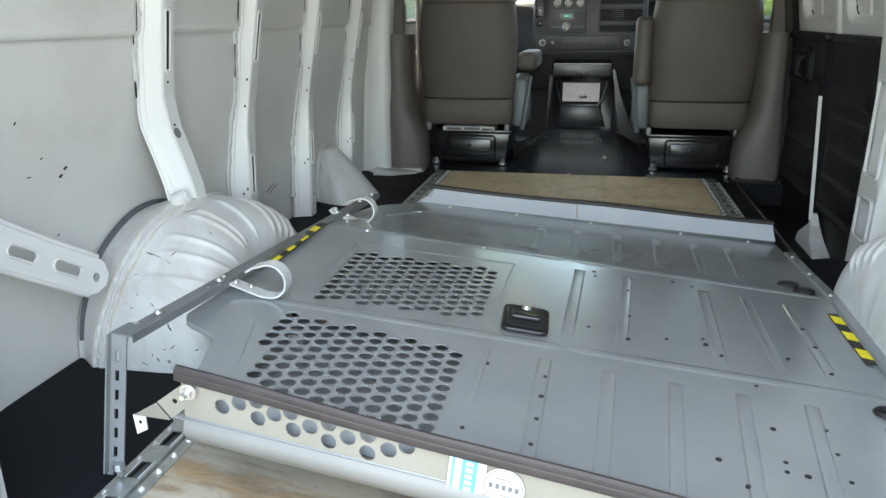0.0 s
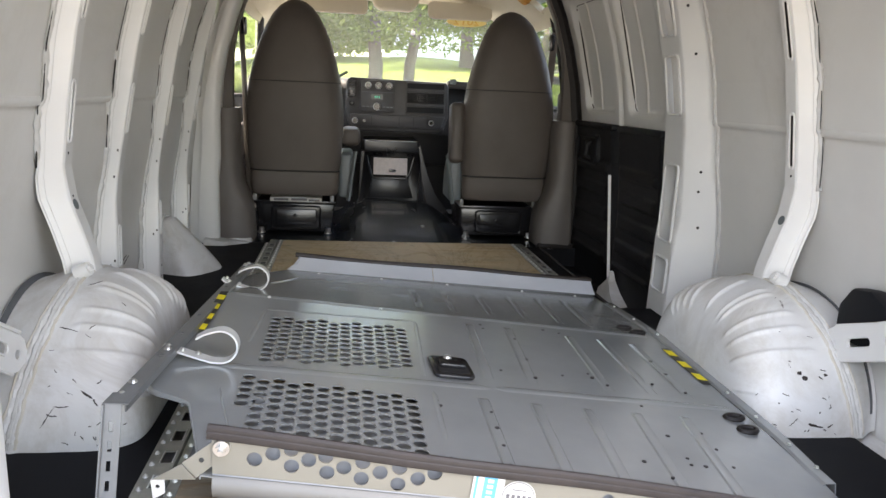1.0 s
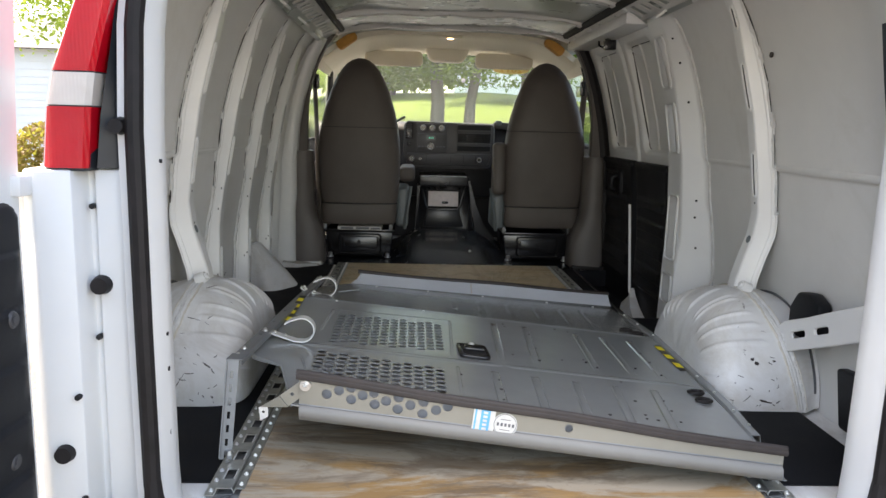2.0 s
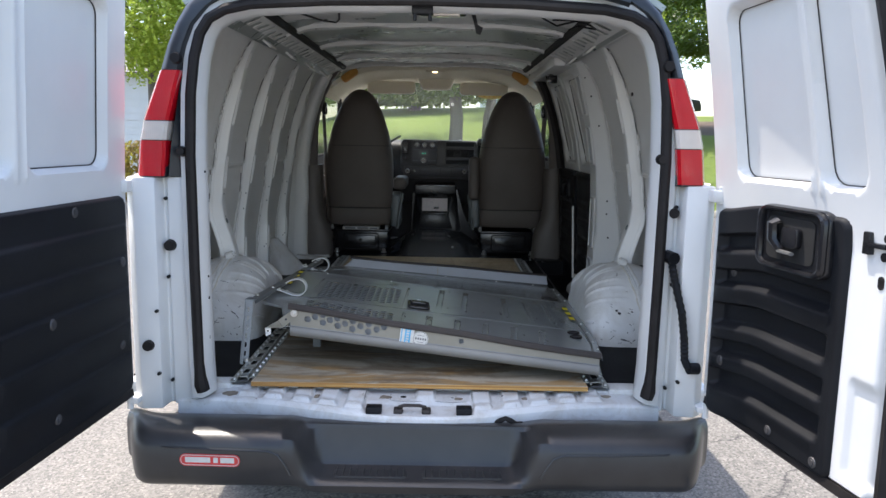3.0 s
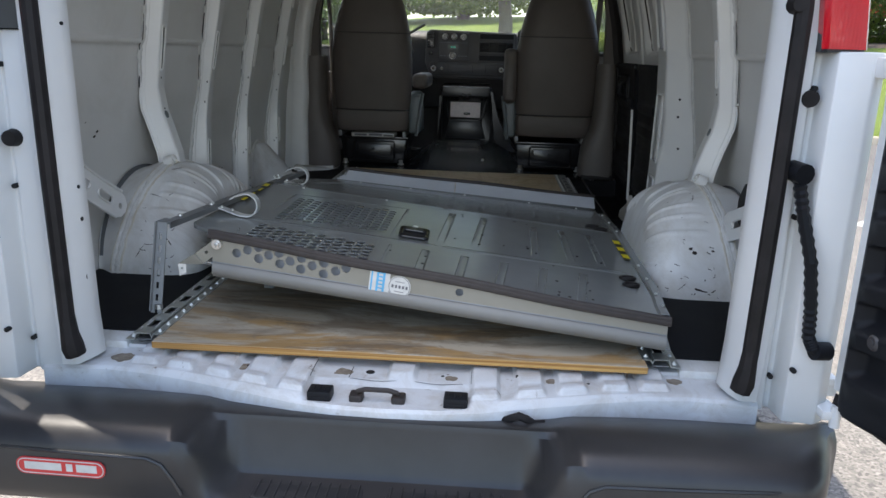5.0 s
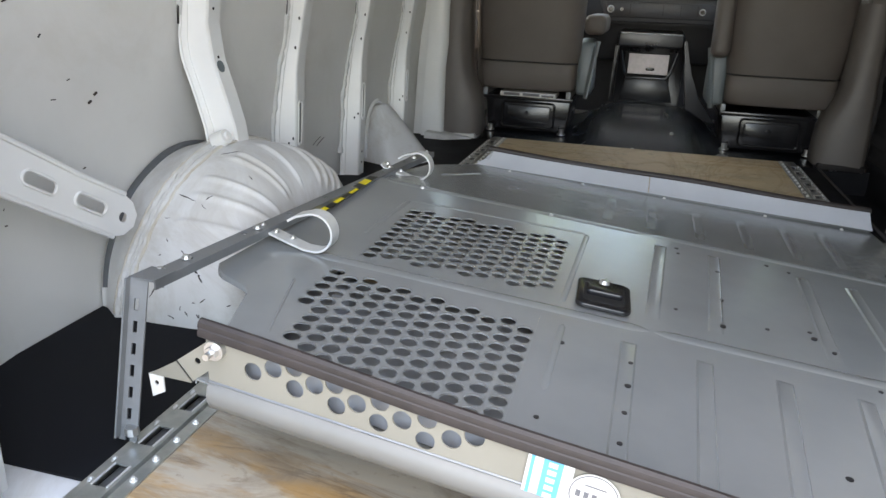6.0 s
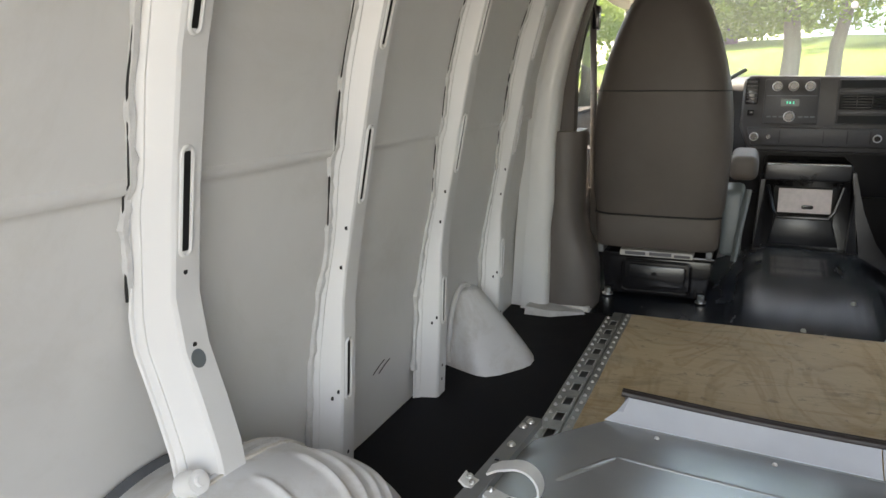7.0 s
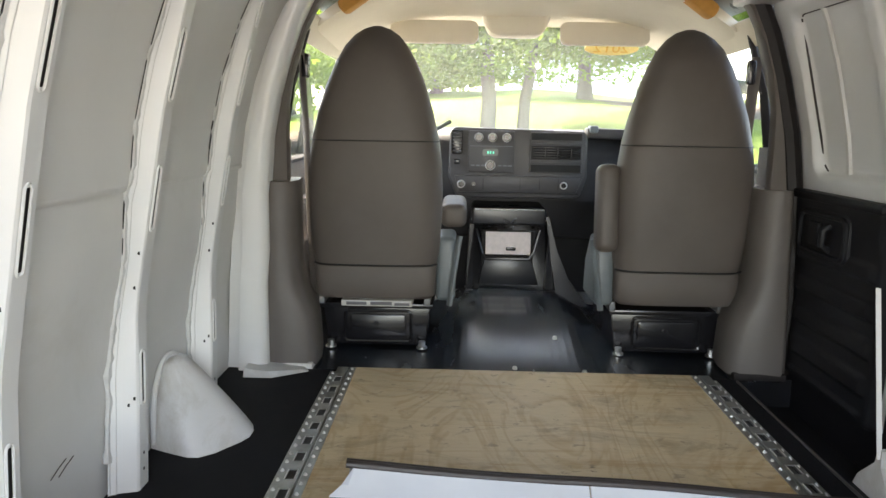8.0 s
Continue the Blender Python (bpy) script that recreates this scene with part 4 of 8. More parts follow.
for z, r in ((0.905, 0.008), (1.047, 0.0055), (1.124, 0.0045), (1.49, 0.004)):
    part("lip_hole", cyl((-0.755, 0.062, z), (-0.745, 0.062, z), r, seg=12), HOLE, van)
part("door_seal", tube([(x, y, max(z, 0.745)) for x, y, z in outline(-0.022, -0.012)], 0.018, 10), SEAL, van, "black rubber weatherstrip round the rear opening")
for s in (-1, 1):
    wide = 0.056 if s > 0 else 0.012
    foot = [(s * (x + wide), y, z) for x, y, z in ((0.752, -0.012, 0.83), (0.750, -0.012, 0.785), (0.747, -0.010, 0.752), (0.742, -0.008, 0.730))]
    part("seal_foot", tube(foot, [0.018, 0.021, 0.026, 0.024], 8), SEAL, van)
    # corner post with its stepped faces
    inn = 0.785 + 0.8 * wide
    post = [(s * inn, 0.02), (s * 0.862, 0.014), (s * 0.868, 0.03), (s * 0.880, 0.03), (s * 0.886, -0.035), (s * 0.955, -0.045), (s * 0.985, -0.02), (s * 0.995, 0.16), (s * inn, 0.16)]
    part("rear_pillar", prism(post, "z", 0.672, 1.474, 0.006), WHITE, van, "white painted rear door post")
    rings = []
    for z, xi, xo in ((1.476, 0.79, 0.850), (1.58, 0.795, 0.838), (1.70, 0.79, 0.815), (1.82, 0.782, 0.795)):
        xi = min(xi + 0.8 * wide, xo - 0.008)
        rings.append([(s * xi, 0.02, z), (s * xo, 0.0, z), (s * (xo + 0.004), 0.15, z), (s * xi, 0.15, z)])
    part("lamp_trim", loft(rings), CORNERBLACK, van)
    rings = []
    for z, xi, xo, y in ((1.826, 0.788, 0.860, -0.03), (1.90, 0.770, 0.838, -0.028), (1.97, 0.742, 0.810, -0.024), (2.03, 0.690, 0.775, -0.02), (2.09, 0.60, 0.72, -0.01), (2.14, 0.50, 0.65, 0.01)):
        xi = min(xi + 0.5 * wide, xo - 0.04)
        rings.append([(s * xi, 0.0, z), (s * (xi + 0.006), y, z), (s * (xo - 0.03), y - 0.004, z), (s * (xo - 0.006), y + 0.012, z), (s * xo, y + 0.06, z), (s * xo, 0.16, z), (s * xi, 0.16, z)])
    part("corner_cap", loft(rings), CORNERBLACK, van, "dark plastic upper corner cap", smooth=50)
    # tail light
    rows = {1.477: (0.853, 0.948), 1.595: (0.842, 0.936), 1.660: (0.832, 0.922), 1.823: (0.788, 0.860)}

    def ring(z, grow=0.0):
        xi, xo = (curve_at([(k, rows[k][i]) for k in sorted(rows)], z) for i in (0, 1))
        return [(s * xi, 0.05, z), (s * (xi + 0.003), -0.018 - grow, z), (s * (xi + 0.012), -0.028 - grow, z), (s * (xo - 0.03), -0.030 - grow, z), (s * (xo - 0.010), -0.022 - grow, z), (s * (xo + grow), 0.0, z), (s * (xo + 0.006), 0.12, z), (s * xi, 0.12, z)]
    lamp = part("tail_light", loft([ring(z) for z in (1.472, 1.53, 1.595, 1.66, 1.74, 1.826)]), CORNERBLACK, van, "red and clear tail light")
    for z0, z1, mt, nm in ((1.478, 1.594, LENSRED, "lens"), (1.597, 1.658, LENSCLEAR, "reverse_lens"), (1.661, 1.822, LENSRED, "lens")):
        part(nm, bevelled(loft([ring(z, 0.005) for z in (z0, (z0 + z1) / 2, z1)]), 0.002, 1), mt, lamp)
    for z in (1.24, 0.90) if s < 0 else (1.38,):
        x, y = (0.857, 0.0) if z > 1.0 else (0.925, -0.05)
        part("grommet", join(cyl((s * x, y + 0.02, z), (s * x, y - 0.006, z), 0.021, 0.017, 16)), SEAL, van)
    for x, y, z in ((0.868, 0.012, 1.40), (0.868, 0.012, 1.13), (0.868, 0.012, 0.76), (0.893, -0.043, 1.02), (0.893, -0.043, 0.80)):
        part("post_bolt", cyl((s * x, y + 0.01, z), (s * x, y - 0.004, z), 0.006, seg=8), HOLE, van)
    part("door_hinge", join(box(min(s * 0.955, s * 1.0), max(s * 0.955, s * 1.0), -0.085, -0.005, 1.425, 1.465, 0.006), cyl((s * 0.985, -0.07, 1.42), (s * 0.985, -0.07, 1.475), 0.011)), WHITE, van)
    part("lower_hinge", join(box(min(s * 0.955, s * 0.995), max(s * 0.955, s * 0.995), -0.075, -0.005, 0.70, 0.722, 0.005), cyl((s * 0.985, -0.07, 0.685), (s * 0.985, -0.07, 0.735), 0.011)), WHITE, van)
    part("roof_stop", join(cyl((s * 0.80, -0.028, 1.86), (s * 0.80, -0.045, 1.86), 0.02, 0.016), ), SEAL, van)
    part("bump_stop", cyl((s * 0.80, 0.0, 1.56), (s * 0.80, -0.03, 1.56), 0.018, 0.014), SEAL, van)
# wiring conduit to the door
path = [(0.845, 0.02, 1.235), (0.853, -0.02, 1.215), (0.862, -0.04, 1.15), (0.885, -0.06, 1.05), (0.90, -0.06, 0.95), (0.905, -0.06, 0.885), (0.918, -0.06, 0.86), (0.945, -0.05, 0.853)]
fine_path = []
for a, b in zip(path, path[1:]):
    fine_path += [Vector(a).lerp(Vector(b), k / 9) for k in range(9)]
part("wiring_conduit", tube(fine_path, [0.0115 + (0.003 if i % 2 else 0.0) for i in range(len(fine_path))], 8), TRIMBLACK, van, "black corrugated wiring conduit")
part("conduit_end", cyl((0.835, 0.03, 1.235), (0.855, -0.04, 1.23), 0.022), TRIMBLACK, van)
part("conduit_end", cyl((0.92, -0.06, 0.855), (0.955, -0.05, 0.852), 0.02), TRIMBLACK, van)
part("roof_header", sheet(lambda x, k: (x, (-0.03, -0.05, -0.045, 0.0, 0.06)[int(k)], min(2.20, roof_z(x) - 0.10 + (0.02, 0.03, 0.09, 0.125, 0.14)[int(k)])), span(-0.66, 0.66, 20), range(5), 0.004), CORNERBLACK, van, smooth=60)
part("roof_skin", sheet(lambda x, y: (x * (0.84 + 0.16 * smooth(0.05, 0.7, y)), y, 2.225 - 0.125 * (abs(x) / 0.84) ** 4), span(-0.84, 0.84, 24), span(0.05, 4.1, 16), 0.015), WHITE, van)

# ---- sill and bumper ----
SILL_Y = [(0.0, -0.112), (0.12, -0.106), (0.21, -0.090), (0.339, -0.052), (0.495, -0.009), (0.60, 0.012), (0.70, 0.020), (0.78, 0.012), (0.86, 0.006)]


def sill_front(x):
    return curve_at(SILL_Y, abs(x))


PADS = (-0.618, -0.522, -0.4165, -0.321, -0.2225, 0.0225, 0.2225, 0.329, 0.4285, 0.531, 0.624)


def sill_z(x, y):
    """Flat sill with pressed ribs running in under the plywood, each with a dip near its front end."""
    f = y - sill_front(x)
    mid = smooth(0.20, 0.175, abs(x))
    pad = max(smooth(0.040, 0.025, abs(x - c)) for c in PADS)
    pad *= smooth(0.026, 0.042, f) * (1 - 0.4 * math.exp(-((f - 0.078) / 0.014) ** 2)) * (1 - mid * smooth(0.05, 0.02, y))
    low = mid * smooth(0.025, 0.005, y) * smooth(-0.11, -0.095, y)
    return 0.692 + 0.014 * pad - 0.010 * low + 0.0015 * noise.noise(Vector((x * 14, y * 14, 0)))


LIP = [(0.004, 0.605), (0.0, 0.640), (0.0005, 0.674), (0.003, 0.684), (0.009, 0.691)]
INNER = span(0.03, 1.0, 30)


def sill_at(x, j):
    y0 = sill_front(x)
    if j < 5:
        return (x, y0 + LIP[int(j)][0], LIP[int(j)][1] - 0.008 * (1 - (x / 0.85) ** 2))
    y = y0 + 0.015 + (0.17 - y0 - 0.015) * INNER[int(j) - 5]
    return (x, y, sill_z(x, y))


ys = range(5 + len(INNER))
sill = part("door_sill", sheet(sill_at, span(-0.85, 0.85, 340), ys), SILLPAINT, van, "chipped white rear door sill", smooth=24)
for x in (-0.152, 0.158):
    part("striker", join(box(x - 0.027, x + 0.027, -0.082, -0.037, 0.672, 0.704, 0.004), box(x - 0.019, x + 0.019, -0.084, -0.080, 0.684, 0.694, 0.002),
                         *[box(x + d - 0.003, x + d + 0.003, -0.072, -0.047, 0.703, 0.7055, 0.001) for d in (-0.014, 0.0, 0.014)]), TRIMBLACK, sill)
part("latch_loop", moved(join(tube([(-0.055, -0.085, 0.69), (-0.05, -0.088, 0.704), (-0.03, -0.09, 0.710), (0.03, -0.09, 0.710), (0.055, -0.088, 0.704), (0.06, -0.085, 0.69)], 0.006, 8),
                         prism(rounded(-0.072, -0.036, -0.105, -0.06, 0.008), "z", 0.68, 0.697, 0.003), prism(rounded(0.040, 0.076, -0.105, -0.06, 0.008), "z", 0.68, 0.697, 0.003)), Matrix.Translation((-0.022, 0.006, 0.0)) @ Matrix.Diagonal((0.86, 0.8, 1, 1))), GASKET, sill, "dark brown latch loop")
dots = [cyl((x, 0.064, 0.68), (x, 0.064, sill_z(x, 0.064) + 0.001), r, seg=14) for x, r in ((-0.057, 0.011), (0.12, 0.004), (-0.36, 0.004), (0.30, 0.004), (0.47, 0.004))]
for d in dots:
    part("hole", d, HOLE, sill)
worn = []
for x, y, r in ((-0.682, 0.072, 0.024), (-0.373, 0.057, 0.019), (-0.123, 0.059, 0.018), (0.14, 0.053, 0.013), (0.384, 0.066, 0.014), (0.681, 0.105, 0.016)):
    ragged = [r * (1 + 0.35 * noise.noise(Vector((2.2 * math.cos(a) + 9 * x, 2.2 * math.sin(a), 1.5)))) for a in span(0, 2 * math.pi, 24)[:-1]]
    worn.append(prism([(x + 1.2 * k * math.cos(a), y + k * math.sin(a)) for k, a in zip(ragged, span(0, 2 * math.pi, 24))], "z", 0.688, sill_z(x, y) + 0.0006))
for x, y0, y1 in ((-0.193, 0.012, 0.10), (-0.103, 0.028, 0.093), (0.19, 0.02, 0.09)):
    part("panel_gap", tube([(x, y, sill_z(x, y) + 0.0003) for y in span(y0, y1, 6)], 0.0008, 5), HOLE, sill)
part("panel_gap", tube([(x, 0.022 + 0.004 * math.sin(x * 40), sill_z(x, 0.022) + 0.0004) for x in span(-0.10, 0.17, 24)], 0.0006, 5), HOLE, sill)
part("torn_seal", tube([(0.262, -0.070, 0.650), (0.285, -0.082, 0.668), (0.300, -0.086, 0.676), (0.318, -0.084, 0.668), (0.336, -0.074, 0.652), (0.36, -0.066, 0.650)], 0.0, 8, flat=(0.004, 0.009)), SEAL, sill, "torn black rubber seal")
RUSTY = surface("bare_rusty_patch", (0.13, 0.10, 0.07), (0.30, 0.26, 0.21), 60, (0.6, 0.8), fine=200, bump=0.3)
for d in worn:
    part("worn_spot", d, RUSTY, sill)
part("floor_pan", join(box(-1.085, 1.085, 0.14, 1.81, 0.66, 0.70), box(-1.085, 0.775, 1.81, 3.02, 0.66, 0.70), box(-0.95, 0.95, 3.02, 4.6, 0.60, 0.66)), SCUFFED, van)
for s in (-1, 1):
    part("corner_plate", box(min(s * 0.70, s * 1.08), max(s * 0.70, s * 1.08), 0.13, 0.24, 0.69, 0.7105, 0.003), SCUFFED, van)

SIDE_P = [(0.06, 0.620), (0.00, 0.642), (-0.06, 0.664), (-0.14, 0.680), (-0.21, 0.676), (-0.250, 0.658), (-0.264, 0.630), (-0.266, 0.57), (-0.260, 0.53), (-0.250, 0.505), (-0.230, 0.490), (0.06, 0.47)]
MID_P = [(0.06, 0.620), (0.00, 0.640), (-0.112, 0.664), (-0.126, 0.662), (-0.131, 0.648), (-0.142, 0.546), (-0.152, 0.532), (-0.225, 0.526), (-0.255, 0.523), (-0.268, 0.512), (-0.258, 0.484), (0.06, 0.46)]
rings = []
for x in span(-1.0, 1.0, 124):
    ring = []
    end = smooth(0.84, 1.005, abs(x)) ** 2
    for j, ((sy, sz), (my, mz)) in enumerate(zip(SIDE_P, MID_P)):
        lo = smooth(0.355, 0.435, abs(x)) if j < 5 else smooth(0.305, 0.405, abs(x))
        y, z = my + (sy - my) * lo, mz + (sz - mz) * lo
        zc = 0.605
        ring.append((x, y + (0.06 - y) * 0.60 * end, zc + (z - zc) * (1 - 0.16 * end)))
    rings.append(ring)
bumper = part("rear_bumper", loft(rings), BUMPERMAT, van, "black plastic rear step bumper", smooth=40)
for a, b in ((-0.27, -0.03), (0.02, 0.28)):
    part("step_pad", prism(rounded(a, b, -0.235, -0.165, 0.012), "z", 0.518, 0.5295, 0.002), BUMPERMAT, bumper)
for x in span(-0.26, -0.04, 10) + span(0.03, 0.27, 10):
    part("step_rib", tube([(x, -0.17, 0.5305), (x, -0.23, 0.5295)], 0.0022, 6), BUMPERMAT, bumper)
for s in (-1, 1):
    line = [(s * 0.90, -0.235, 0.638), (s * 0.80, -0.262, 0.632), (s * 0.62, -0.266, 0.628), (s * 0.47, -0.266, 0.625), (s * 0.44, -0.266, 0.612), (s * 0.415, -0.266, 0.575), (s * 0.40, -0.266, 0.545)]
    part("bumper_crease", tube(line, 0.004, 6), BUMPERMAT, bumper)
m = frame_axes((-0.655, -0.2665, 0.592), (1, -0.005, -0.012), (0, -0.04, 1))
stk = part("sticker", moved(prism(rounded(-0.096, 0.096, -0.020, 0.020, 0.018), "z", -0.002, 0.0012), m), REDPRINT, bumper, "red oval sticker with pale lettering bars")
part("sticker_rim", moved(tube([(x, z, 0.0014) for x, z in rounded(-0.092, 0.092, -0.0165, 0.0165, 0.0155)], 0.0012, 5, True), m), PAPER, stk)
part("lettering_bar", moved(join(box(-0.078, 0.002, -0.008, 0.010, 0.001, 0.0018), box(0.012, 0.026, -0.008, 0.010, 0.001, 0.0018), box(0.034, 0.078, -0.008, 0.010, 0.001, 0.0018)), m), PAPER, stk)
for s in (-1, 1):
    tyre = part("tyre", join(*[tube([(s * xx, 0.98 + rr * math.cos(a), 0.36 + rr * math.sin(a)) for a in span(0, 2 * math.pi * 35 / 36, 35)], 0.05, 10, True) for xx, rr in ((0.78, 0.30), (0.84, 0.31), (0.90, 0.30))]), TYRE, van)
    part("rim", cyl((s * 0.76, 0.98, 0.36), (s * 0.93, 0.98, 0.36), 0.26, seg=28), STEELDARK, tyre)
part("axle", cyl((-0.8, 0.98, 0.36), (0.8, 0.98, 0.36), 0.05), STEELDARK, van)
part("underbody", box(-0.90, 0.90, 0.10, 4.6, 0.55, 0.60), STEELDARK, van)
part("exhaust_pipe", tube([(0.40, 2.0, 0.42), (0.42, 0.4, 0.40), (0.42, 0.12, 0.36)], 0.03, 10), STEELDARK, van)


# ---- rear doors, swung open ----
def rect_sdf(u, z, u0, u1, z0, z1, r):
    du, dz = abs(u - (u0 + u1) / 2) - (u1 - u0) / 2 + r, abs(z - (z0 + z1) / 2) - (z1 - z0) / 2 + r
    return math.hypot(max(du, 0), max(dz, 0)) + min(max(du, dz), 0) - r


def rear_door(s, hinge, along, handle):
    U = Vector((along[0], along[1], 0)).normalized()
    N = Vector((U.y, -U.x, 0)) * (1 if Vector((U.y, -U.x, 0)).x * s < 0 else -1)
    H = Vector((hinge[0], hinge[1], 0))

    def at(u, w, z):
        lean = (0.085 + 0.075 * u / 0.8 if s > 0 else 0.03) * (max(0.0, z - 1.36) / 0.66) ** 1.3
        return H + U * u + N * (w + lean) + Vector((0, 0, z))

    z0, z1 = 0.745, 2.07
    door = part("rear_door", sheet(lambda u, z: at(u, -0.06, z), span(-0.02, 0.80, 12), span(z0 - 0.03, z1, 30), 0.012), WHITE, van, "white rear door standing open")
    holes = [(0.12, 0.487, 1.505, 2.02, 0.05), (0.52, 0.688, 1.505, 2.02, 0.05)] if handle else [(0.09, 0.489, 1.505, 2.02, 0.05), (0.545, 0.74, 1.505, 2.02, 0.05)]

    def press(u, z):
        w = 0.0
        d = min(rect_sdf(u, z, *h) for h in holes)
        w -= 0.034 * (1 - smooth(-0.012, 0.002, d))
        split = min(abs(u - (0.503 if handle else 0.517)), 1.0)
        if z > 1.49:
            w += 0.006 * (math.exp(-((split - 0.017) / 0.006) ** 2))
        w -= 0.024 * smooth(0.745, 0.765, u)
        w -= 0.05 * (1 - smooth(-0.03, -0.015, u)) + 0.05 * (1 - smooth(z0, z0 + 0.015, z))
        if handle:
            w -= 0.046 * (1 - smooth(-0.026, -0.010, rect_sdf(u, z, 0.010, 0.630, 0.745, 1.41, 0.02)))
        if z < 1.40:
            w -= 0.012 * smooth(0.66, 0.675, u) * (1 - smooth(1.02, 1.05, z)) * smooth(0.78, 0.80, z) * (1 - smooth(0.76, 0.78, u))
        return w

    part("inner_frame", sheet(lambda u, z: at(u, press(u, z), z), span(-0.03, 0.79, 110), span(z0, z1 - 0.005, 150)), WHITE, door, smooth=60)
    # dark line round each recess draws its seam and the shading there
    for h in holes:
        ring = [at(u, press(h[0] + 0.05, 1.75) + 0.003, z) for u, z in rounded(h[0] + 0.0135, h[1] - 0.0135, h[2] + 0.0135, h[3] - 0.0135, 0.043)]
        part("recess_seam_shade", tube(ring, 0.0018 if handle else 0.0022, 5, True), GASKET, door)
    for u0 in (0.20, 0.58):
        part("drain_notch", sheet(lambda u, z: at(u, -0.028, z), [u0, u0 + 0.05], [1.487, 1.499]), SKIN, door)
    part("edge_seal", sheet(lambda k, z: at((0.775, 0.780, 0.796, 0.810, 0.813)[int(k)], (-0.022, 0.0, 0.004, -0.012, -0.03)[int(k)], z), range(5), span(z0 - 0.03, z1, 40), 0.004), SEAL, door, "thick black rubber edge seal", smooth=60)
    part("bottom_seal", sheet(lambda u, k: at(u, (0.0, 0.004, -0.03, -0.06)[int(k)], (z0 + 0.012, z0 - 0.01, z0 - 0.035, z0 - 0.04)[int(k)]), span(0.0, 0.83, 12), range(4), 0.004), SEAL, door, smooth=60)
    # lower trim: scooped recesses over rounded ledges on one door, shallow steps on the other
    pu0, pu1, pz0, pz1 = (0.010, 0.630, 0.745, 1.442) if handle else (0.0, 0.745, 0.752, 1.42)
    scoops = ((1.295, 1.355, 0.285), (1.183, 1.243, 0.583), (1.050, 1.130, 0.583), (0.950, 1.010, 0.583), (0.838, 0.910, 0.583))

    def sag(u):
        return -0.032 * (1 - smooth(0.0, 0.30, u)) if handle else 0.0

    def trim(u, z):
        base = 0.016 * (1 - smooth(-0.012, 0.0, rect_sdf(u, z, pu0, pu1, pz0, pz1, 0.035))) - 0.003
        if handle:
            for ledge, roof, far_u in scoops:
                inside = smooth(0.028, 0.050, u) * (1 - smooth(far_u - 0.022, far_u, u))
                base -= 0.030 * inside * smooth(ledge - 0.004, ledge + 0.024, z) * (1 - smooth(roof - 0.008, roof + 0.004, z))
                base += 0.006 * inside * smooth(ledge - 0.05, ledge - 0.004, z) * (1 - smooth(ledge - 0.004, ledge + 0.008, z))
            return base
        below = min([l - z for l in (1.33, 1.225, 1.12, 1.01, 0.90) if l >= z] or [1.0])
        rib = 0.010 * smooth(0.0, 0.012, below) * (1 - smooth(0.02, 0.105, below))
        return base + rib * (1 - smooth(-0.012, 0.0, rect_sdf(u, z, pu0 + 0.018, pu1 - 0.060, pz0 + 0.02, pz1 - 0.03, 0.01)))

    panel = part("trim_panel", sheet(lambda u, z: at(u, trim(u, z), z + sag(u)), span(pu0, pu1, 70), span(pz0, pz1, 170)), TRIMBLACK, door, "black moulded lower trim panel", smooth=50)
    spots = ((0.087, 1.232), (0.10, 0.94), (0.374, 0.788), (0.574, 0.779)) if handle else ((0.302, 1.389), (0.061, 1.205), (0.073, 0.934), (0.452, 1.096), (0.443, 0.823), (0.655, 1.404), (0.70, 0.84))
    for u, z in spots:
        a = at(u, trim(u, z) - 0.002, z + sag(u))
        part("push_pin", join(cyl(a, a + N * 0.005, 0.017, 0.013, 14), cyl(a, a + N * 0.007, 0.008, seg=10)), DASHMID, panel)
    if handle:
        m = frame_axes(at(0.43, 0.018, 1.357), U, (0, 0, 1))
        if m.to_3x3().col[2].dot(N) < 0:
            m = frame_axes(at(0.43, 0.018, 1.357), -U, (0, 0, 1))
        m = m @ Matrix.Diagonal((1.36, 0.88, 1.25, 1))
        hd = part("handle_bezel", moved(join(prism(rounded(-0.11, 0.11, -0.10, 0.105, 0.03), "z", -0.01, 0.012, 0.006), tube([(x, y, 0.014) for x, y in rounded(-0.10, 0.10, -0.09, 0.095, 0.028)], 0.009, 8, True)), m), GLOSSBLACK, door, "glossy black door handle")
        part("recess", moved(prism(rounded(-0.075, 0.075, -0.065, 0.07, 0.02), "z", 0.0125, 0.0145), m), HOLE, hd)
        part("lever", moved(join(tube([(-0.02, -0.03, 0.02), (-0.035, 0.0, 0.03), (-0.035, 0.05, 0.032), (-0.03, 0.06, 0.02)], 0.012, 8), prism(rounded(-0.01, 0.04, -0.02, 0.045, 0.012), "z", 0.014, 0.03, 0.004)), m), GLOSSBLACK, hd)
        part("lock_rod", moved(tube([(-0.02, -0.035, 0.024), (0.03, -0.035, 0.03)], 0.006, 8), m), CHROME, hd)
        la = at(0.70, 0.0, 1.385)
        lm = frame_axes(la, U, (0, 0, 1))
        part("latch", moved(join(box(-0.025, 0.0, -0.025, 0.03, -0.012, 0.012, 0.003), box(-0.01, 0.05, -0.006, 0.006, -0.012, 0.014, 0.002)), lm), GLOSSBLACK, door)
        part("latch_screw", join(*[cyl(at(u, -0.002, z), at(u, 0.005, z), 0.011, seg=12) for u, z in ((0.748, 1.405), (0.738, 1.360), (0.776, 1.381))]), SEAL, door)
        part("slot", join(*[cyl(at(0.733, -0.004, z), at(0.733, 0.002, z), 0.010, seg=12) for z in (1.291, 1.297, 1.304)]), HOLE, door)
        t = at(0.80, -0.085, 0.92)
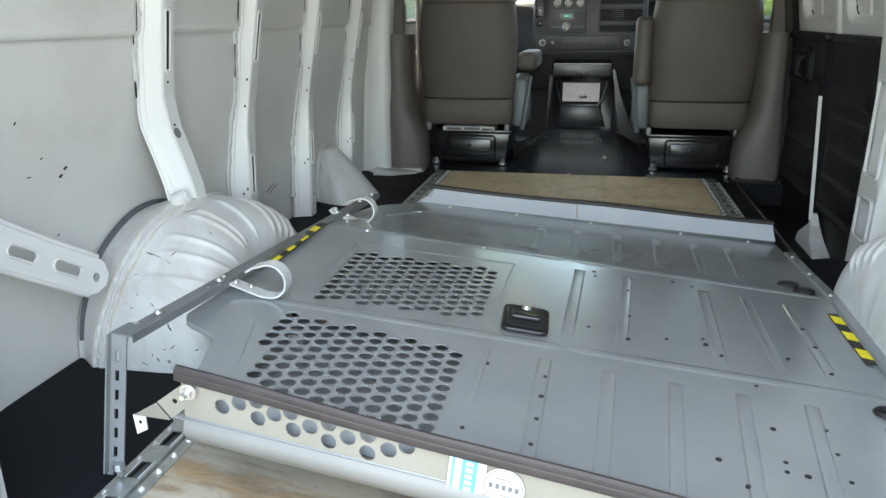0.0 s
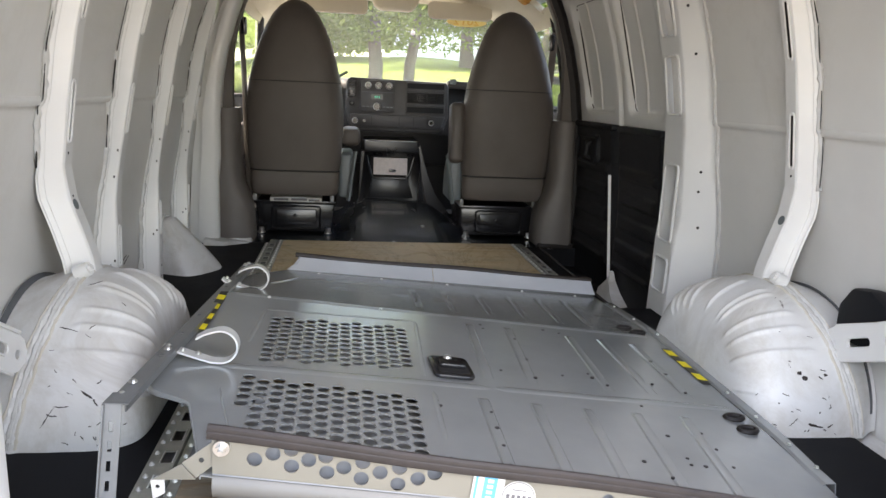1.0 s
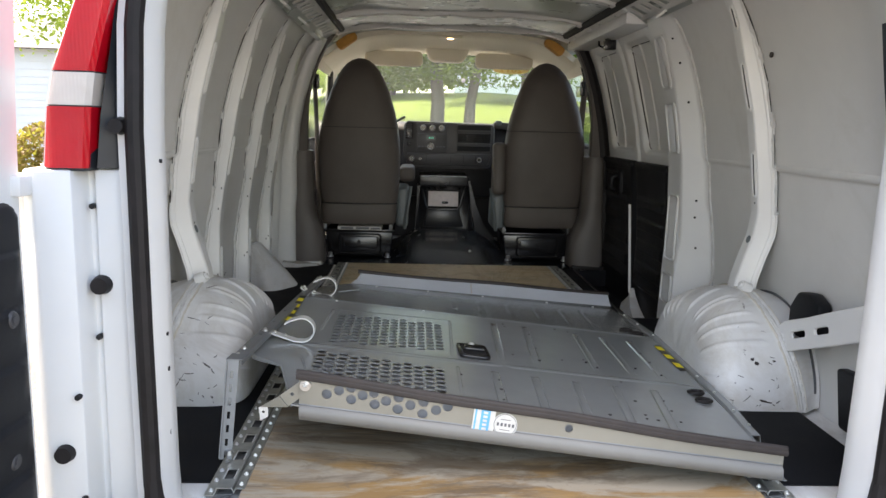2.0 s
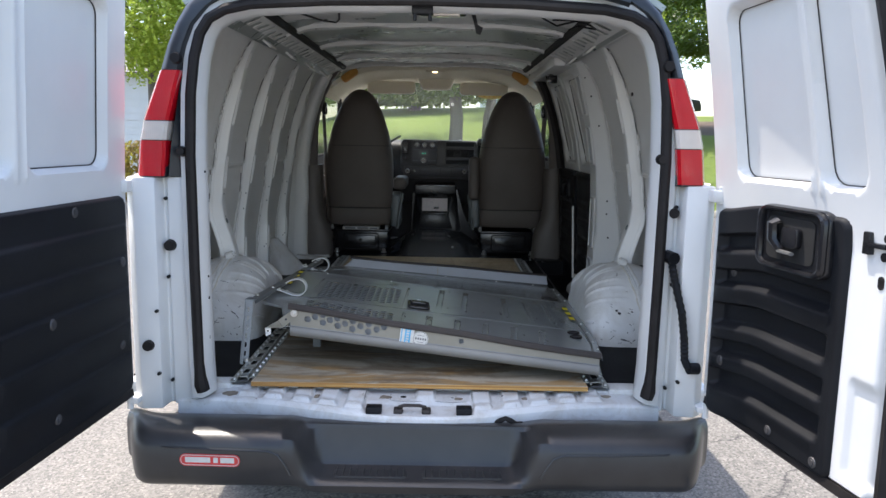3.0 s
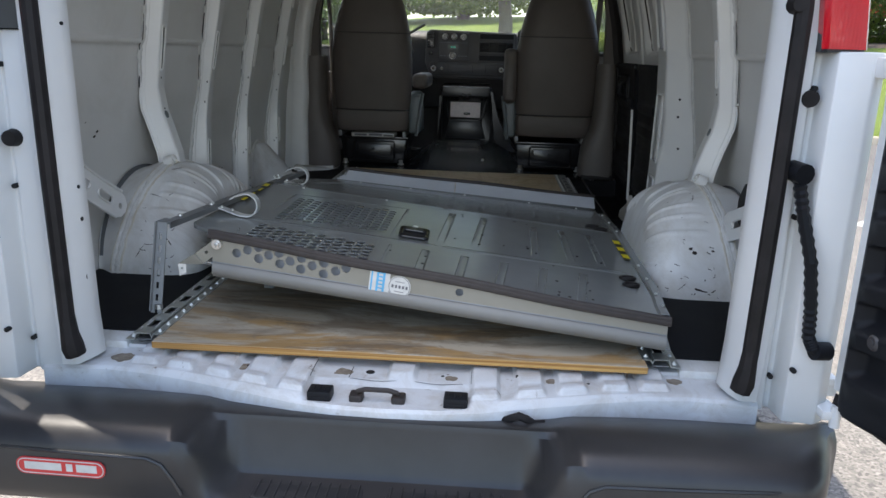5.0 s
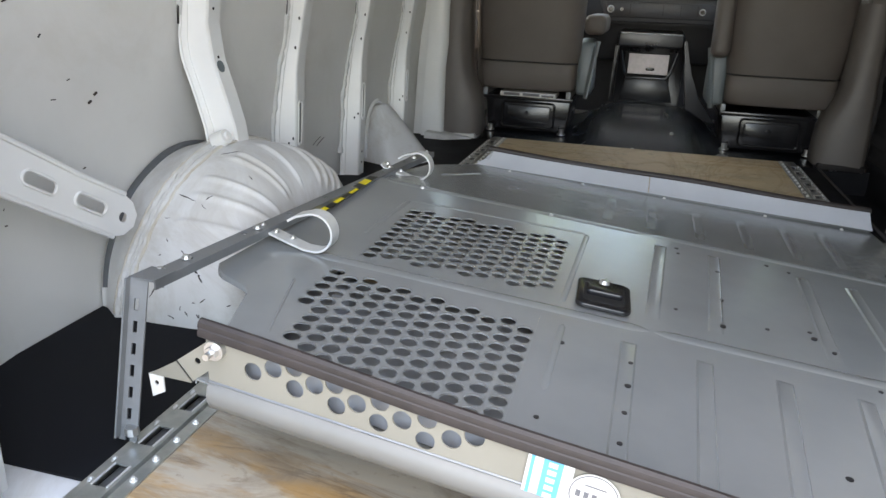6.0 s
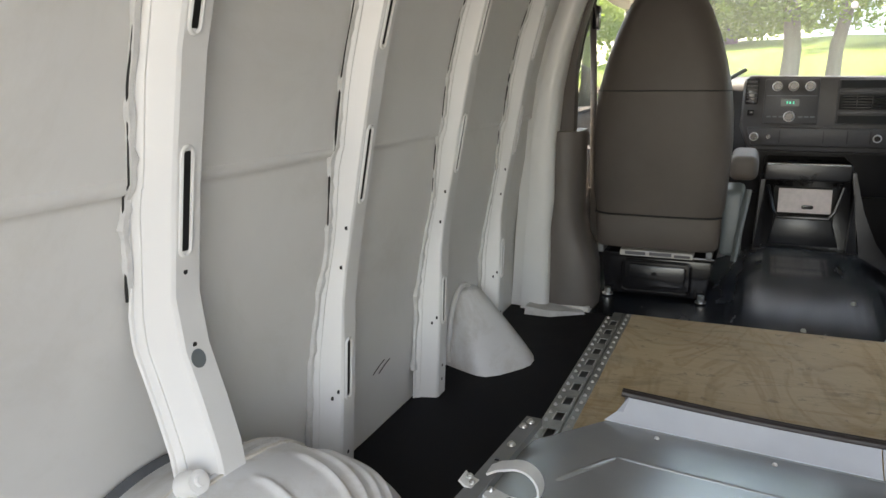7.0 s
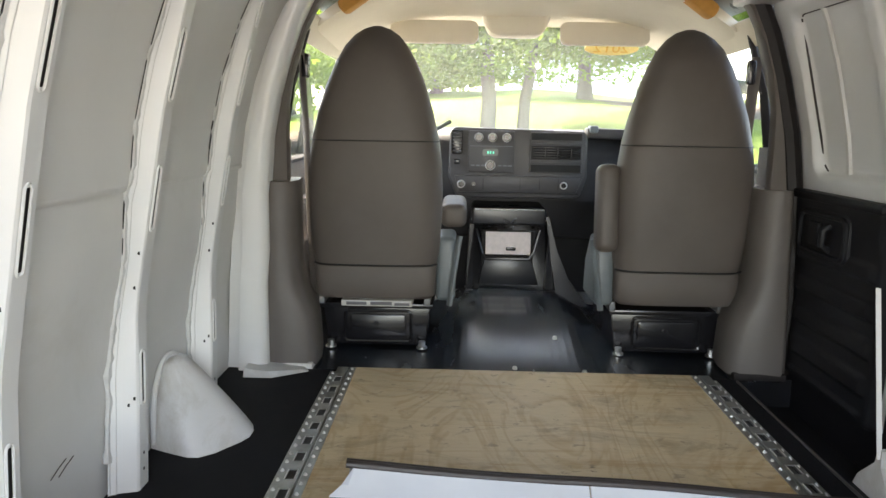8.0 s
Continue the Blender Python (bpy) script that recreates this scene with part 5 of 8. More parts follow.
        tm = frame_axes(t, N, (0, 0, 1))
        part("check_tab", moved(join(slotted(0.09, 0.05, 0.003, [(0.015, 0.035, 0.015, 0.035)], Matrix.Translation((-0.05, -0.025, 0)))), tm), ZINC, door)
    return door


rear_door(1, (0.988, -0.055), (0.150, -0.90), True)
rear_door(-1, (-0.975, -0.075), (-0.065, -0.90), False)

# ---- side doors (closed) ----
SDX = [(0.66, 1.00), (1.0, 1.01), (1.2, 1.0), (1.40, 0.985), (1.6, 0.955), (1.8, 0.905), (1.95, 0.855), (2.08, 0.795)]


def side_door(y0, y1, wins, handle_y, label):
    def press(y, z):
        d = min(rect_sdf(y, z, *h) for h in wins)
        w = 0.032 * (1 - smooth(-0.010, 0.004, d))
        e = rect_sdf(y, z, y0, y1, 0.70, 2.06, 0.05)
        return w + 0.04 * smooth(-0.02, 0.0, e)

    door = part("side_door", sheet(lambda y, z: (curve_at(SDX, z) + press(y, z), y, z), span(y0 + 0.003, y1 - 0.003, 46), span(0.70, 2.05, 110)), WHITE, van, label, smooth=60)
    part("outer_skin", sheet(lambda y, z: (curve_at(SKIN_X, z) + 0.03, y, z), [y0, y1], span(0.62, 2.09, 14), 0.01), WHITE, door)
    # drawn dark outline: recess seam plus the shade along its edge
    for h in wins:
        ring = [(curve_at(SDX, z) + 0.030, y, z) for y, z in rounded(h[0] + 0.008, h[1] - 0.008, h[2] + 0.008, h[3] - 0.008, 0.042)]
        part("recess_seam_shade", tube(ring, 0.004, 5, True), GASKET, door)
        if h[1] - h[0] > 0.16:
            c = h[0] + 0.6 * (h[1] - h[0])
            part("divider", sheet(lambda k, z: (curve_at(SDX, z) + (0.03, 0.023, 0.023, 0.03)[int(k)], c + (-0.016, -0.008, 0.008, 0.016)[int(k)], z), range(4), span(h[2] + 0.01, h[3] - 0.01, 12)), SKIN, door)

    def trim(y, z):
        e = rect_sdf(y, z, y0 + 0.02, y1 - 0.02, 0.73, 1.405, 0.03)
        rib = 0.5 + 0.5 * math.cos(2 * math.pi * (z - 0.75) / 0.115)
        inner = rect_sdf(y, z, y0 + 0.06, y1 - 0.06, 0.76, 1.24, 0.02)
        return -0.030 * (1 - smooth(-0.02, 0.0, e)) - 0.012 * smooth(0.3, 0.7, rib) * (1 - smooth(-0.02, 0.0, inner))

    tp = part("trim_panel", sheet(lambda y, z: (curve_at(SDX, z) + trim(y, z) - 0.002, y, z), span(y0 + 0.02, y1 - 0.02, 40), span(0.73, 1.405, 110)), TRIMBLACK, door, "black ribbed lower door trim", smooth=50)
    part("trim_top", prism(rounded(y0 + 0.03, y1 - 0.03, 1.385, 1.415, 0.01), "x", 0.945, 0.985, 0.004), TRIMBLACK, tp)
    if handle_y:
        part("door_handle", join(prism(rounded(handle_y - 0.165, handle_y + 0.165, 1.20, 1.36, 0.035), "x", 0.952, 0.972, 0.006), tube([(0.950, y, z) for y, z in rounded(handle_y - 0.15, handle_y + 0.15, 1.215, 1.345, 0.03)], 0.009, 8, True), tube([(0.952, handle_y - 0.05, 1.315), (0.93, handle_y - 0.05, 1.30), (0.928, handle_y - 0.05, 1.25), (0.952, handle_y - 0.05, 1.235)], 0.013, 8), box(0.935, 0.955, handle_y + 0.0, handle_y + 0.07, 1.24, 1.32, 0.008)), TRIMBLACK, tp)
    return door


side_door(1.875, 2.425, [(1.95, 2.34, 1.47, 2.0, 0.05)], None, "closed white side door with black trim")
side_door(2.435, 3.06, [(2.51, 2.94, 1.47, 2.0, 0.05)], 2.805, "closed white side door with a black handle")
part("side_door_strip", sheet(lambda k, z: (0.958 + (0.0, -0.012, 0.0)[int(k)], 2.345 + 0.22 * (z - 0.68) + (-0.006, 0.0, 0.006)[int(k)], z), range(3), span(0.71, 1.18, 6)), SKIN, van)
# the sunken step inside the side doors, and the white gusset that stands in it
well = part("step_well", box(0.770, 1.03, 1.80, 3.06, 0.598, 0.606), TRIMBLACK, van, "black sunken side step")
for wall in ((0.770, 0.779, 1.806, 3.05, 0.60, 0.7085), (0.779, 0.995, 1.806, 1.815, 0.60, 0.7085), (0.779, 0.995, 3.00, 3.01, 0.60, 0.7085), (0.995, 1.03, 1.80, 3.06, 0.60, 0.745)):
    part("step_wall", box(*wall), TRIMBLACK, well)
part("step_edge", tube([(0.777, 1.83, 0.7165), (0.777, 2.95, 0.7165)], 0.005, 8), DASHMID, well)
part("door_foot", loft([[(0.925, 2.16, 0.606), (0.996, 2.19, 0.606), (0.996, 2.44, 0.606), (0.925, 2.42, 0.606)], [(0.938, 2.27, 0.645), (0.990, 2.27, 0.645), (0.990, 2.42, 0.645), (0.925, 2.40, 0.645)],
                        [(0.950, 2.335, 0.69), (0.985, 2.335, 0.69), (0.985, 2.38, 0.69), (0.955, 2.375, 0.69)], [(0.955, 2.345, 0.735), (0.975, 2.345, 0.735), (0.975, 2.365, 0.735), (0.955, 2.365, 0.735)]]), SCUFFED, well, "scuffed white gusset", smooth=40)
part("side_seal", tube([(curve_at(SDX, z) - 0.03, 3.055, z) for z in span(0.72, 2.06, 24)], 0.034, 8), SEAL, van)
part("side_header", prism([(1.86, 2.04), (3.1, 2.04), (3.1, 2.11), (1.86, 2.11)], "x", 0.70, 0.83, 0.01), WHITE, van)
part("door_check", join(box(0.74, 0.80, 2.36, 2.40, 1.98, 2.03, 0.006), tube([(0.77, 2.38, 2.03), (0.74, 2.5, 2.06), (0.76, 2.56, 2.02), (0.78, 2.5, 2.0)], 0.006, 6)), GLOSSBLACK, van)

# ---- cab ----
def b_pillar(s):
    # x, z: upper narrow belt cover and wide lower shroud
    rings = []
    for z, xi, xo in ((0.722, 0.766, 0.965), (0.76, 0.766, 0.965), (0.88, 0.774, 0.960), (0.94, 0.792, 0.957), (1.00, 0.820, 0.955), (1.08, 0.836, 0.950), (1.20, 0.840, 0.945), (1.36, 0.840, 0.940), (1.405, 0.843, 0.935)):
        rings.append([(s * xo, 3.00, z), (s * (xo - 0.02), 2.985, z), (s * (xi + 0.03), 2.99, z), (s * xi, 3.02, z), (s * (xi - 0.006), 3.10, z), (s * (xi + 0.01), 3.22, z), (s * xo, 3.24, z)])
    low = part("pillar_shroud", loft(rings), TRIMGREY, van, "taupe plastic pillar shroud", smooth=60)
    rings = []
    for z, xi, xo in ((1.40, 0.850, 0.932), (1.55, 0.850, 0.928), (1.68, 0.846, 0.912), (1.80, 0.826, 0.885), (1.92, 0.786, 0.848), (2.02, 0.735, 0.800), (2.09, 0.68, 0.75)):
        rings.append([(s * xo, 3.04, z), (s * (xi + 0.016), 3.03, z), (s * (xi + 0.010), 3.05, z), (s * (xi + 0.016), 3.085, z), (s * xo, 3.085, z)])
    part("pillar_cover", loft(rings), TRIMGREY, van, smooth=60)
    part("shroud_foot", box(min(s * 0.775, s * 0.97), max(s * 0.775, s * 0.97), 2.985, 3.2, 0.705, 0.735, 0.008), SEAL if s > 0 else PAPER, van)
    belt = [(s * 0.845, 3.20, 1.88), (s * 0.835, 3.22, 1.6), (s * 0.825, 3.23, 1.2), (s * 0.815, 3.24, 0.9)]
    part("seat_belt", tube(belt, 0.02, 8, flat=(0.022, 0.003)), TRIMGREY, van)
    part("belt_anchor", join(box(min(s * 0.815, s * 0.845), max(s * 0.815, s * 0.845), 3.19, 3.23, 1.78, 1.87, 0.01)), GLOSSBLACK, van)


b_pillar(-1)
b_pillar(1)
rings = []
for z, xi, xo in ((0.715, 0.932, 1.038), (1.04, 0.932, 1.022), (1.16, 0.922, 1.012), (1.36, 0.922, 1.006), (1.56, 0.906, 0.976), (1.70, 0.880, 0.945), (1.84, 0.840, 0.904), (1.95, 0.800, 0.862), (2.06, 0.745, 0.80)):
    rings.append([(-xo - 0.05, 2.985, z), (-xo - 0.006, 2.975, z), (-xo, 2.945, z), (-(xi + 0.03), 2.940, z), (-(xi + 0.006), 2.955, z), (-xi, 2.975, z), (-xi, 3.03, z), (-xo - 0.05, 3.03, z)])
part("door_jamb", loft(rings), WHITE, van, smooth=60)
part("mat_flap", loft([[(-1.0, 2.87, 0.716), (-0.90, 2.87, 0.716), (-0.78, 2.95, 0.716), (-0.80, 3.0, 0.716), (-1.0, 3.0, 0.716)], [(-1.0, 2.885, 0.745), (-0.91, 2.885, 0.735), (-0.80, 2.955, 0.722), (-0.81, 3.0, 0.722), (-1.0, 3.0, 0.745)]]), SEALANT, van)

part("cab_roof_lining", sheet(lambda x, y: (x, y, 2.178 - 0.02 * smooth(3.33, 3.36, y) - 0.045 * (y - 3.33) / 0.8 - 0.16 * (abs(x) / 0.80) ** 4), span(-0.82, 0.82, 30), span(3.32, 4.16, 14), 0.015), HEADLINER, van, "beige cloth cab headliner")
part("lining_edge", sheet(lambda x, k: (x, 3.32, 2.180 - 0.16 * (abs(x) / 0.80) ** 4 - 0.04 * k), span(-0.80, 0.80, 24), [0, 1], 0.012), HEADLINER, van)
for s in (-1, 1):
    part("foam_block", moved(box(-0.07, 0.07, -0.03, 0.05, -0.03, 0.03, 0.02), Matrix.Translation((s * 0.655, 3.30, 2.085)) @ pose(0, 0, 0, 0, s * 35, 0)), ORANGE, van)
    part("roof_side_lining", sheet(lambda y, k: (s * (0.80 + (0, 0.02, 0.06)[int(k)]), y, (2.02, 1.99, 1.93)[int(k)] - 0.02 * (y - 3.2)), span(3.10, 4.3, 6), range(3), 0.015), HEADLINER, van)
    vis = part("sun_visor", moved(prism(rounded(-0.205, 0.205, -0.055, 0.055, 0.035), "z", -0.012, 0.012, 0.006), frame_axes((s * 0.375 if s < 0 else 0.41, 3.90, 2.035), (1, 0, 0), (0, 0.30, 1))), VISOR, van, "beige folded sun visor")
    if s < 0:
        part("visor_label", moved(box(0.02, 0.13, -0.02, 0.03, -0.0145, -0.0125), frame_axes((-0.375, 3.90, 2.035), (1, 0, 0), (0, 0.30, 1))), PAPER, vis)
part("overhead_box", prism([(-0.16, 2.13), (-0.125, 2.045), (-0.095, 2.025), (0.105, 2.025), (0.135, 2.045), (0.17, 2.13)], "y", 3.90, 4.05, 0.03, 4), HEADLINER, van)
dome = part("dome_lamp", prism(rounded(-0.075, 0.075, 3.38, 3.46, 0.02), "z", 2.128, 2.150, 0.006), VISOR, van, "lit dome lamp in the headliner")
part("bulb_lens", prism(rounded(-0.022, 0.018, 3.385, 3.415, 0.010), "z", 2.122, 2.130, 0.003), glowing("warm_bulb", (1.0, 0.72, 0.40), 2.0), dome)

ws_a, ws_b = Vector((0, 4.80, 1.50)), Vector((0, 4.16, 2.09))
screen = part("windscreen", sheet(lambda x, v: (x, ws_a.y + (ws_b.y - ws_a.y) * v - 0.10 * (x / 0.8) ** 2, ws_a.z + (ws_b.z - ws_a.z) * v), span(-0.86, 0.86, 20), span(0, 1, 6), 0.005), SCREENGLASS, van, "large raked windscreen with a pale veil")
screen.visible_shadow = False
part("cowl", sheet(lambda x, k: (x, (4.70, 4.82, 4.95, 5.35)[int(k)], (1.50, 1.49, 1.46, 1.30)[int(k)] - 0.06 * (abs(x) / 0.95) ** 2), span(-0.95, 0.95, 12), range(4), 0.01), WHITE, van)
m = frame_axes((0.50, 4.185, 2.0), (1, 0, 0), (0, -0.60, 0.58))
oval = part("year_sticker", moved(prism([(0.135 * math.cos(a), 0.042 * math.sin(a)) for a in span(0, 2 * math.pi * 31 / 32, 31)], "z", -0.001, 0.001), m), plain("yellow_vinyl", (0.90, 0.72, 0.28), 0.5), van, "yellow oval sticker on the glass")
tiny(part("numerals", letters("2012", 0.075, m @ Matrix.Translation((0, 0, 0.0015)) @ Matrix.Diagonal((-1.2, 1, 1, 1)), 0.0004), plain("orange_print", (0.80, 0.50, 0.10), 0.5), oval))
part("mirror_mount", prism(rounded(0.135, 0.165, 1.905, 1.935, 0.012), "y", 4.30, 4.31, 0.002), PAPER, van)
for s in (-1, 1):
    part("pillar_core", box(min(s * 0.90, s * 1.09), max(s * 0.90, s * 1.09), 3.065, 3.25, 0.66, 1.55), TRIMGREY, van)
    part("pillar_core", loft([[(s * 0.915, 3.075, 1.55), (s * 1.08, 3.075, 1.55), (s * 1.08, 3.13, 1.55), (s * 0.925, 3.13, 1.55)], [(s * 0.75, 3.075, 2.09), (s * 0.87, 3.075, 2.09), (s * 0.87, 3.13, 2.09), (s * 0.76, 3.13, 2.09)]]), TRIMGREY, van)
for s in (-1, 1):
    a_post = [(s * 0.90, 4.72, 1.50), (s * 0.88, 4.45, 1.76), (s * 0.84, 4.15, 2.02), (s * 0.78, 3.95, 2.10)]
    part("front_post", tube(a_post, 0.045, 10), HEADLINER, van)
    fd = part("front_door", join(box(min(s * 0.93, s * 1.02), max(s * 0.93, s * 1.02), 3.22, 4.55, 0.62, 1.46, 0.02), box(min(s * 0.90, s * 0.95), max(s * 0.90, s * 0.95), 3.30, 4.40, 1.10, 1.30, 0.02)), TRIMGREY, van)
    wf = [(s * 0.945, 3.24, 1.46), (s * 0.90, 3.24, 1.75), (s * 0.83, 3.25, 2.0), (s * 0.82, 3.9, 2.03), (s * 0.87, 4.3, 1.76), (s * 0.94, 4.5, 1.46)]
    part("window_frame", tube(wf, 0.022, 8, True), SEAL, fd)
    gp = bmesh.new()
    face = gp.faces.new([gp.verts.new(p) for p in wf])
    gp.normal_update()
    bmesh.ops.solidify(gp, geom=[face], thickness=0.004)
    pane = part("window_pane", gp, GLASS, fd)
    pane.visible_shadow = False
part("fire_wall", box(-0.95, 0.95, 4.60, 4.66, 0.60, 1.50), DASH, van)

# ---- dashboard ----
dash = thing("dashboard", (0, 4.2, 1.25), "charcoal dashboard with radio, vents and silver-ringed knobs", "dashboard")
part("dash_pad", sheet(lambda x, k: (x, (4.04, 4.03, 4.06, 4.14, 4.40, 4.74)[int(k)], (1.25, 1.42, 1.555, 1.60, 1.575, 1.51)[int(k)] - 0.012 * (abs(x) / 0.9) ** 2), span(-0.93, 0.93, 30), range(6), 0.02), DASH, dash, smooth=60)
part("dash_under", box(-0.93, 0.93, 4.30, 4.6, 1.02, 1.40, 0.02), DASH, dash)
stack = [(-0.300, 1.37), (-0.262, 1.275), (-0.22, 1.262), (0.30, 1.262), (0.345, 1.275), (0.375, 1.37), (0.372, 1.56), (0.355, 1.592), (-0.27, 1.605), (-0.295, 1.58)]
part("centre_panel", prism(stack, "y", 3.985, 4.10, 0.012, 3), DASHMID, dash, "dark grey centre panel")
part("lower_strip", prism([(-0.27, 1.372), (-0.245, 1.29), (0.325, 1.29), (0.355, 1.372)], "y", 3.978, 4.0, 0.006), DASHMID, dash)
part("strip_groove", join(*[box(x, x + 0.003, 3.9765, 3.98, 1.305, 1.36) for x in (-0.13, 0.05, 0.145, 0.235)] + [box(-0.25, 0.335, 3.9765, 3.9785, 1.287, 1.2905)]), HOLE, dash)
rad = part("radio", prism(rounded(-0.205, 0.018, 1.388, 1.588, 0.008), "y", 3.972, 4.0, 0.004), DASHMID, dash, "black radio with silver knobs")
part("face_line", box(-0.195, 0.010, 3.9705, 3.9725, 1.513, 1.516), SEATGREY, rad)
part("clock_display", box(-0.135, -0.06, 3.9705, 3.9725, 1.468, 1.500), plain("dim_green_lcd", (0.01, 0.035, 0.03), 0.3), rad)
part("clock_digits", join(*[box(x, x + 0.007, 3.9695, 3.971, 1.478, 1.490) for x in (-0.112, -0.10, -0.086)]), glowing("green_digits", (0.1, 0.9, 0.6), 0.02), rad)
for x in (-0.19, -0.165, -0.14, -0.06, -0.035, -0.01):
    part("button", box(x, x + 0.018, 3.970, 3.9725, 1.418, 1.424), SEATGREY, rad)


def knob(x, z, r, y, parent):
    ob = part("knob", join(cyl((x, y, z), (x, y - 0.010, z), r, r * 0.95, 20), cyl((x, y - 0.009, z), (x, y - 0.020, z), r * 0.75, r * 0.68, 20)), GLOSSBLACK, parent)
    part("knob_ring", tube([(x + r * 0.9 * math.cos(a), y - 0.011, z + r * 0.9 * math.sin(a)) for a in span(0, 2 * math.pi * 23 / 24, 23)], 0.0032, 6, True), KNOB, ob)


for x in (-0.155, -0.089, -0.021):
    knob(x, 1.556, 0.021, 3.972, rad)
knob(-0.097, 1.423, 0.024, 3.972, rad)
knob(-0.236, 1.330, 0.019, 3.978, dash)
knob(0.262, 1.330, 0.017, 3.978, dash)
part("socket", cyl((-0.175, 3.98, 1.330), (-0.175, 3.974, 1.330), 0.010, seg=14), GLOSSBLACK, dash)
part("vent_box", prism(rounded(0.092, 0.348, 1.390, 1.585, 0.008), "y", 3.975, 4.0, 0.004), DASHMID, dash)
part("vent_opening", join(*[box(0.10, 0.34, 3.9735, 3.976, a, b) for a, b in ((1.548, 1.580), (1.455, 1.520), (1.395, 1.428))]), HOLE, dash)
for z in span(1.464, 1.512, 4):
    part("vent_slat", moved(box(0.105, 0.335, 3.966, 3.976, -0.002, 0.002, 0.001), Matrix.Translation((0, 0, z))), GLOSSBLACK, dash)
for x in (0.165, 0.225, 0.29):
    part("vent_vane", box(x, x + 0.004, 3.964, 3.974, 1.458, 1.517, 0.001), GLOSSBLACK, dash)
part("vent_bar", box(0.098, 0.342, 3.968, 3.978, 1.524, 1.543, 0.003), DASHMID, dash)
part("vent_bar", box(0.098, 0.342, 3.968, 3.978, 1.432, 1.451, 0.003), DASHMID, dash)
part("side_vent", join(prism(rounded(-0.286, -0.232, 1.475, 1.59, 0.008), "y", 3.972, 4.0, 0.004)), GLOSSBLACK, dash)
for z in span(1.49, 1.575, 5):
    part("side_slat", box(-0.280, -0.238, 3.966, 3.974, z - 0.002, z + 0.002), DASHMID, dash)
part("rocker_switch", box(-0.272, -0.245, 3.970, 3.99, 1.425, 1.45, 0.003), GLOSSBLACK, dash)
part("column_lever", tube([(-0.42, 3.75, 1.55), (-0.34, 3.78, 1.60), (-0.29, 3.80, 1.63)], 0.009, 8), SEATGREY, dash)
wheel_c = Vector((-0.56, 3.72, 1.42))
part("steering_wheel", tube([wheel_c + Vector((0.19 * math.cos(a), -0.09 * math.sin(a), 0.17 * math.sin(a))) for a in span(0, 2 * math.pi * 31 / 32, 31)], 0.015, 8, True), DASH, dash)
part("steering_column", tube([wheel_c, (-0.56, 4.1, 1.30)], 0.045, 10), DASH, dash)
part("glove_top", prism([(0.37, 1.56), (0.93, 1.54), (0.93, 1.595), (0.37, 1.61)], "y", 4.0, 4.1, 0.01), DASHMID, dash)
part("phone_mount", box(0.38, 0.42, 3.98, 4.05, 1.585, 1.62, 0.006), SEATGREY, dash)

console = thing("engine_cover", (0, 4.1, 0.72), "black engine cover with an open pocket holding papers", "console")
part("cover", loft([[(-0.185, y, zb), (-0.178, y, zt - 0.03), (-0.165, y, zt), (0.18, y, zt), (0.195, y, zt - 0.03), (0.21, y, zb)] for y, zb, zt in ((4.06, 0.72, 1.14), (4.10, 0.72, 1.20), (4.30, 0.72, 1.215), (4.58, 0.72, 1.22))]), CONSOLEBLACK, console, smooth=60)
part("top_tray", prism(rounded(-0.178, 0.192, 1.125, 1.212, 0.018), "y", 4.02, 4.30, 0.010, 3), CONSOLEBLACK, console)
# silver tube draws the bright line along the glossy tray's edge
part("tray_edge", tube([(-0.165, 4.018, 1.203), (0.18, 4.018, 1.203)], 0.004, 8), KNOB, console)
part("pocket_back", box(-0.125, 0.135, 4.045, 4.06, 0.83, 1.095), HOLE, console)
part("pocket_rim", tube([(-0.155, 4.04, 1.10), (-0.125, 4.03, 0.985), (-0.105, 4.02, 0.955), (0.11, 4.02, 0.955), (0.135, 4.03, 0.985), (0.165, 4.04, 1.10)], 0.009, 8), CONSOLEBLACK, console)
part("pocket_front", prism([(-0.14, 0.82), (0.165, 0.82), (0.125, 0.95), (-0.115, 0.95)], "y", 4.022, 4.05, 0.006), CONSOLEBLACK, console)
part("folded_paper", moved(box(-0.11, 0.115, -0.004, 0.004, -0.055, 0.058), Matrix.Translation((0.004, 4.034, 1.03)) @ pose(0, 0, 0, -10, 0, 0)), PAPERPINK, console, "folded pinkish papers")
part("pocket_latch", join(prism(rounded(-0.005, 0.045, 0.995, 1.013, 0.008), "y", 4.022, 4.03, 0.002)), GLOSSBLACK, console)
for s, x0, x1 in ((-1, -0.200, -0.168), (1, 0.195, 0.235)):
    part("side_wing", loft([[(x0, 4.0, 0.79), (x1, 3.98, 0.79), (x1, 4.2, 0.79), (x0, 4.2, 0.79)], [(x0 + 0.012, 4.0, 1.13), (x1 - 0.035 * (s > 0), 4.0, 1.13), (x1 - 0.035 * (s > 0), 4.2, 1.13), (x0 + 0.012, 4.2, 1.13)]]), CONSOLEBLACK, console)
part("kick_panel", loft([[(0.19, 4.02, 1.17), (0.205, 4.02, 1.17), (0.205, 4.30, 1.17), (0.19, 4.30, 1.17)], [(0.215, 4.0, 1.0), (0.25, 4.0, 1.0), (0.25, 4.30, 1.0), (0.215, 4.30, 1.0)],
                         [(0.235, 3.97, 0.86), (0.31, 3.97, 0.86), (0.31, 4.30, 0.86), (0.235, 4.30, 0.86)], [(0.25, 3.92, 0.74), (0.40, 3.92, 0.74), (0.40, 4.30, 0.74), (0.25, 4.30, 0.74)]]), CONSOLEBLACK, console, smooth=60)
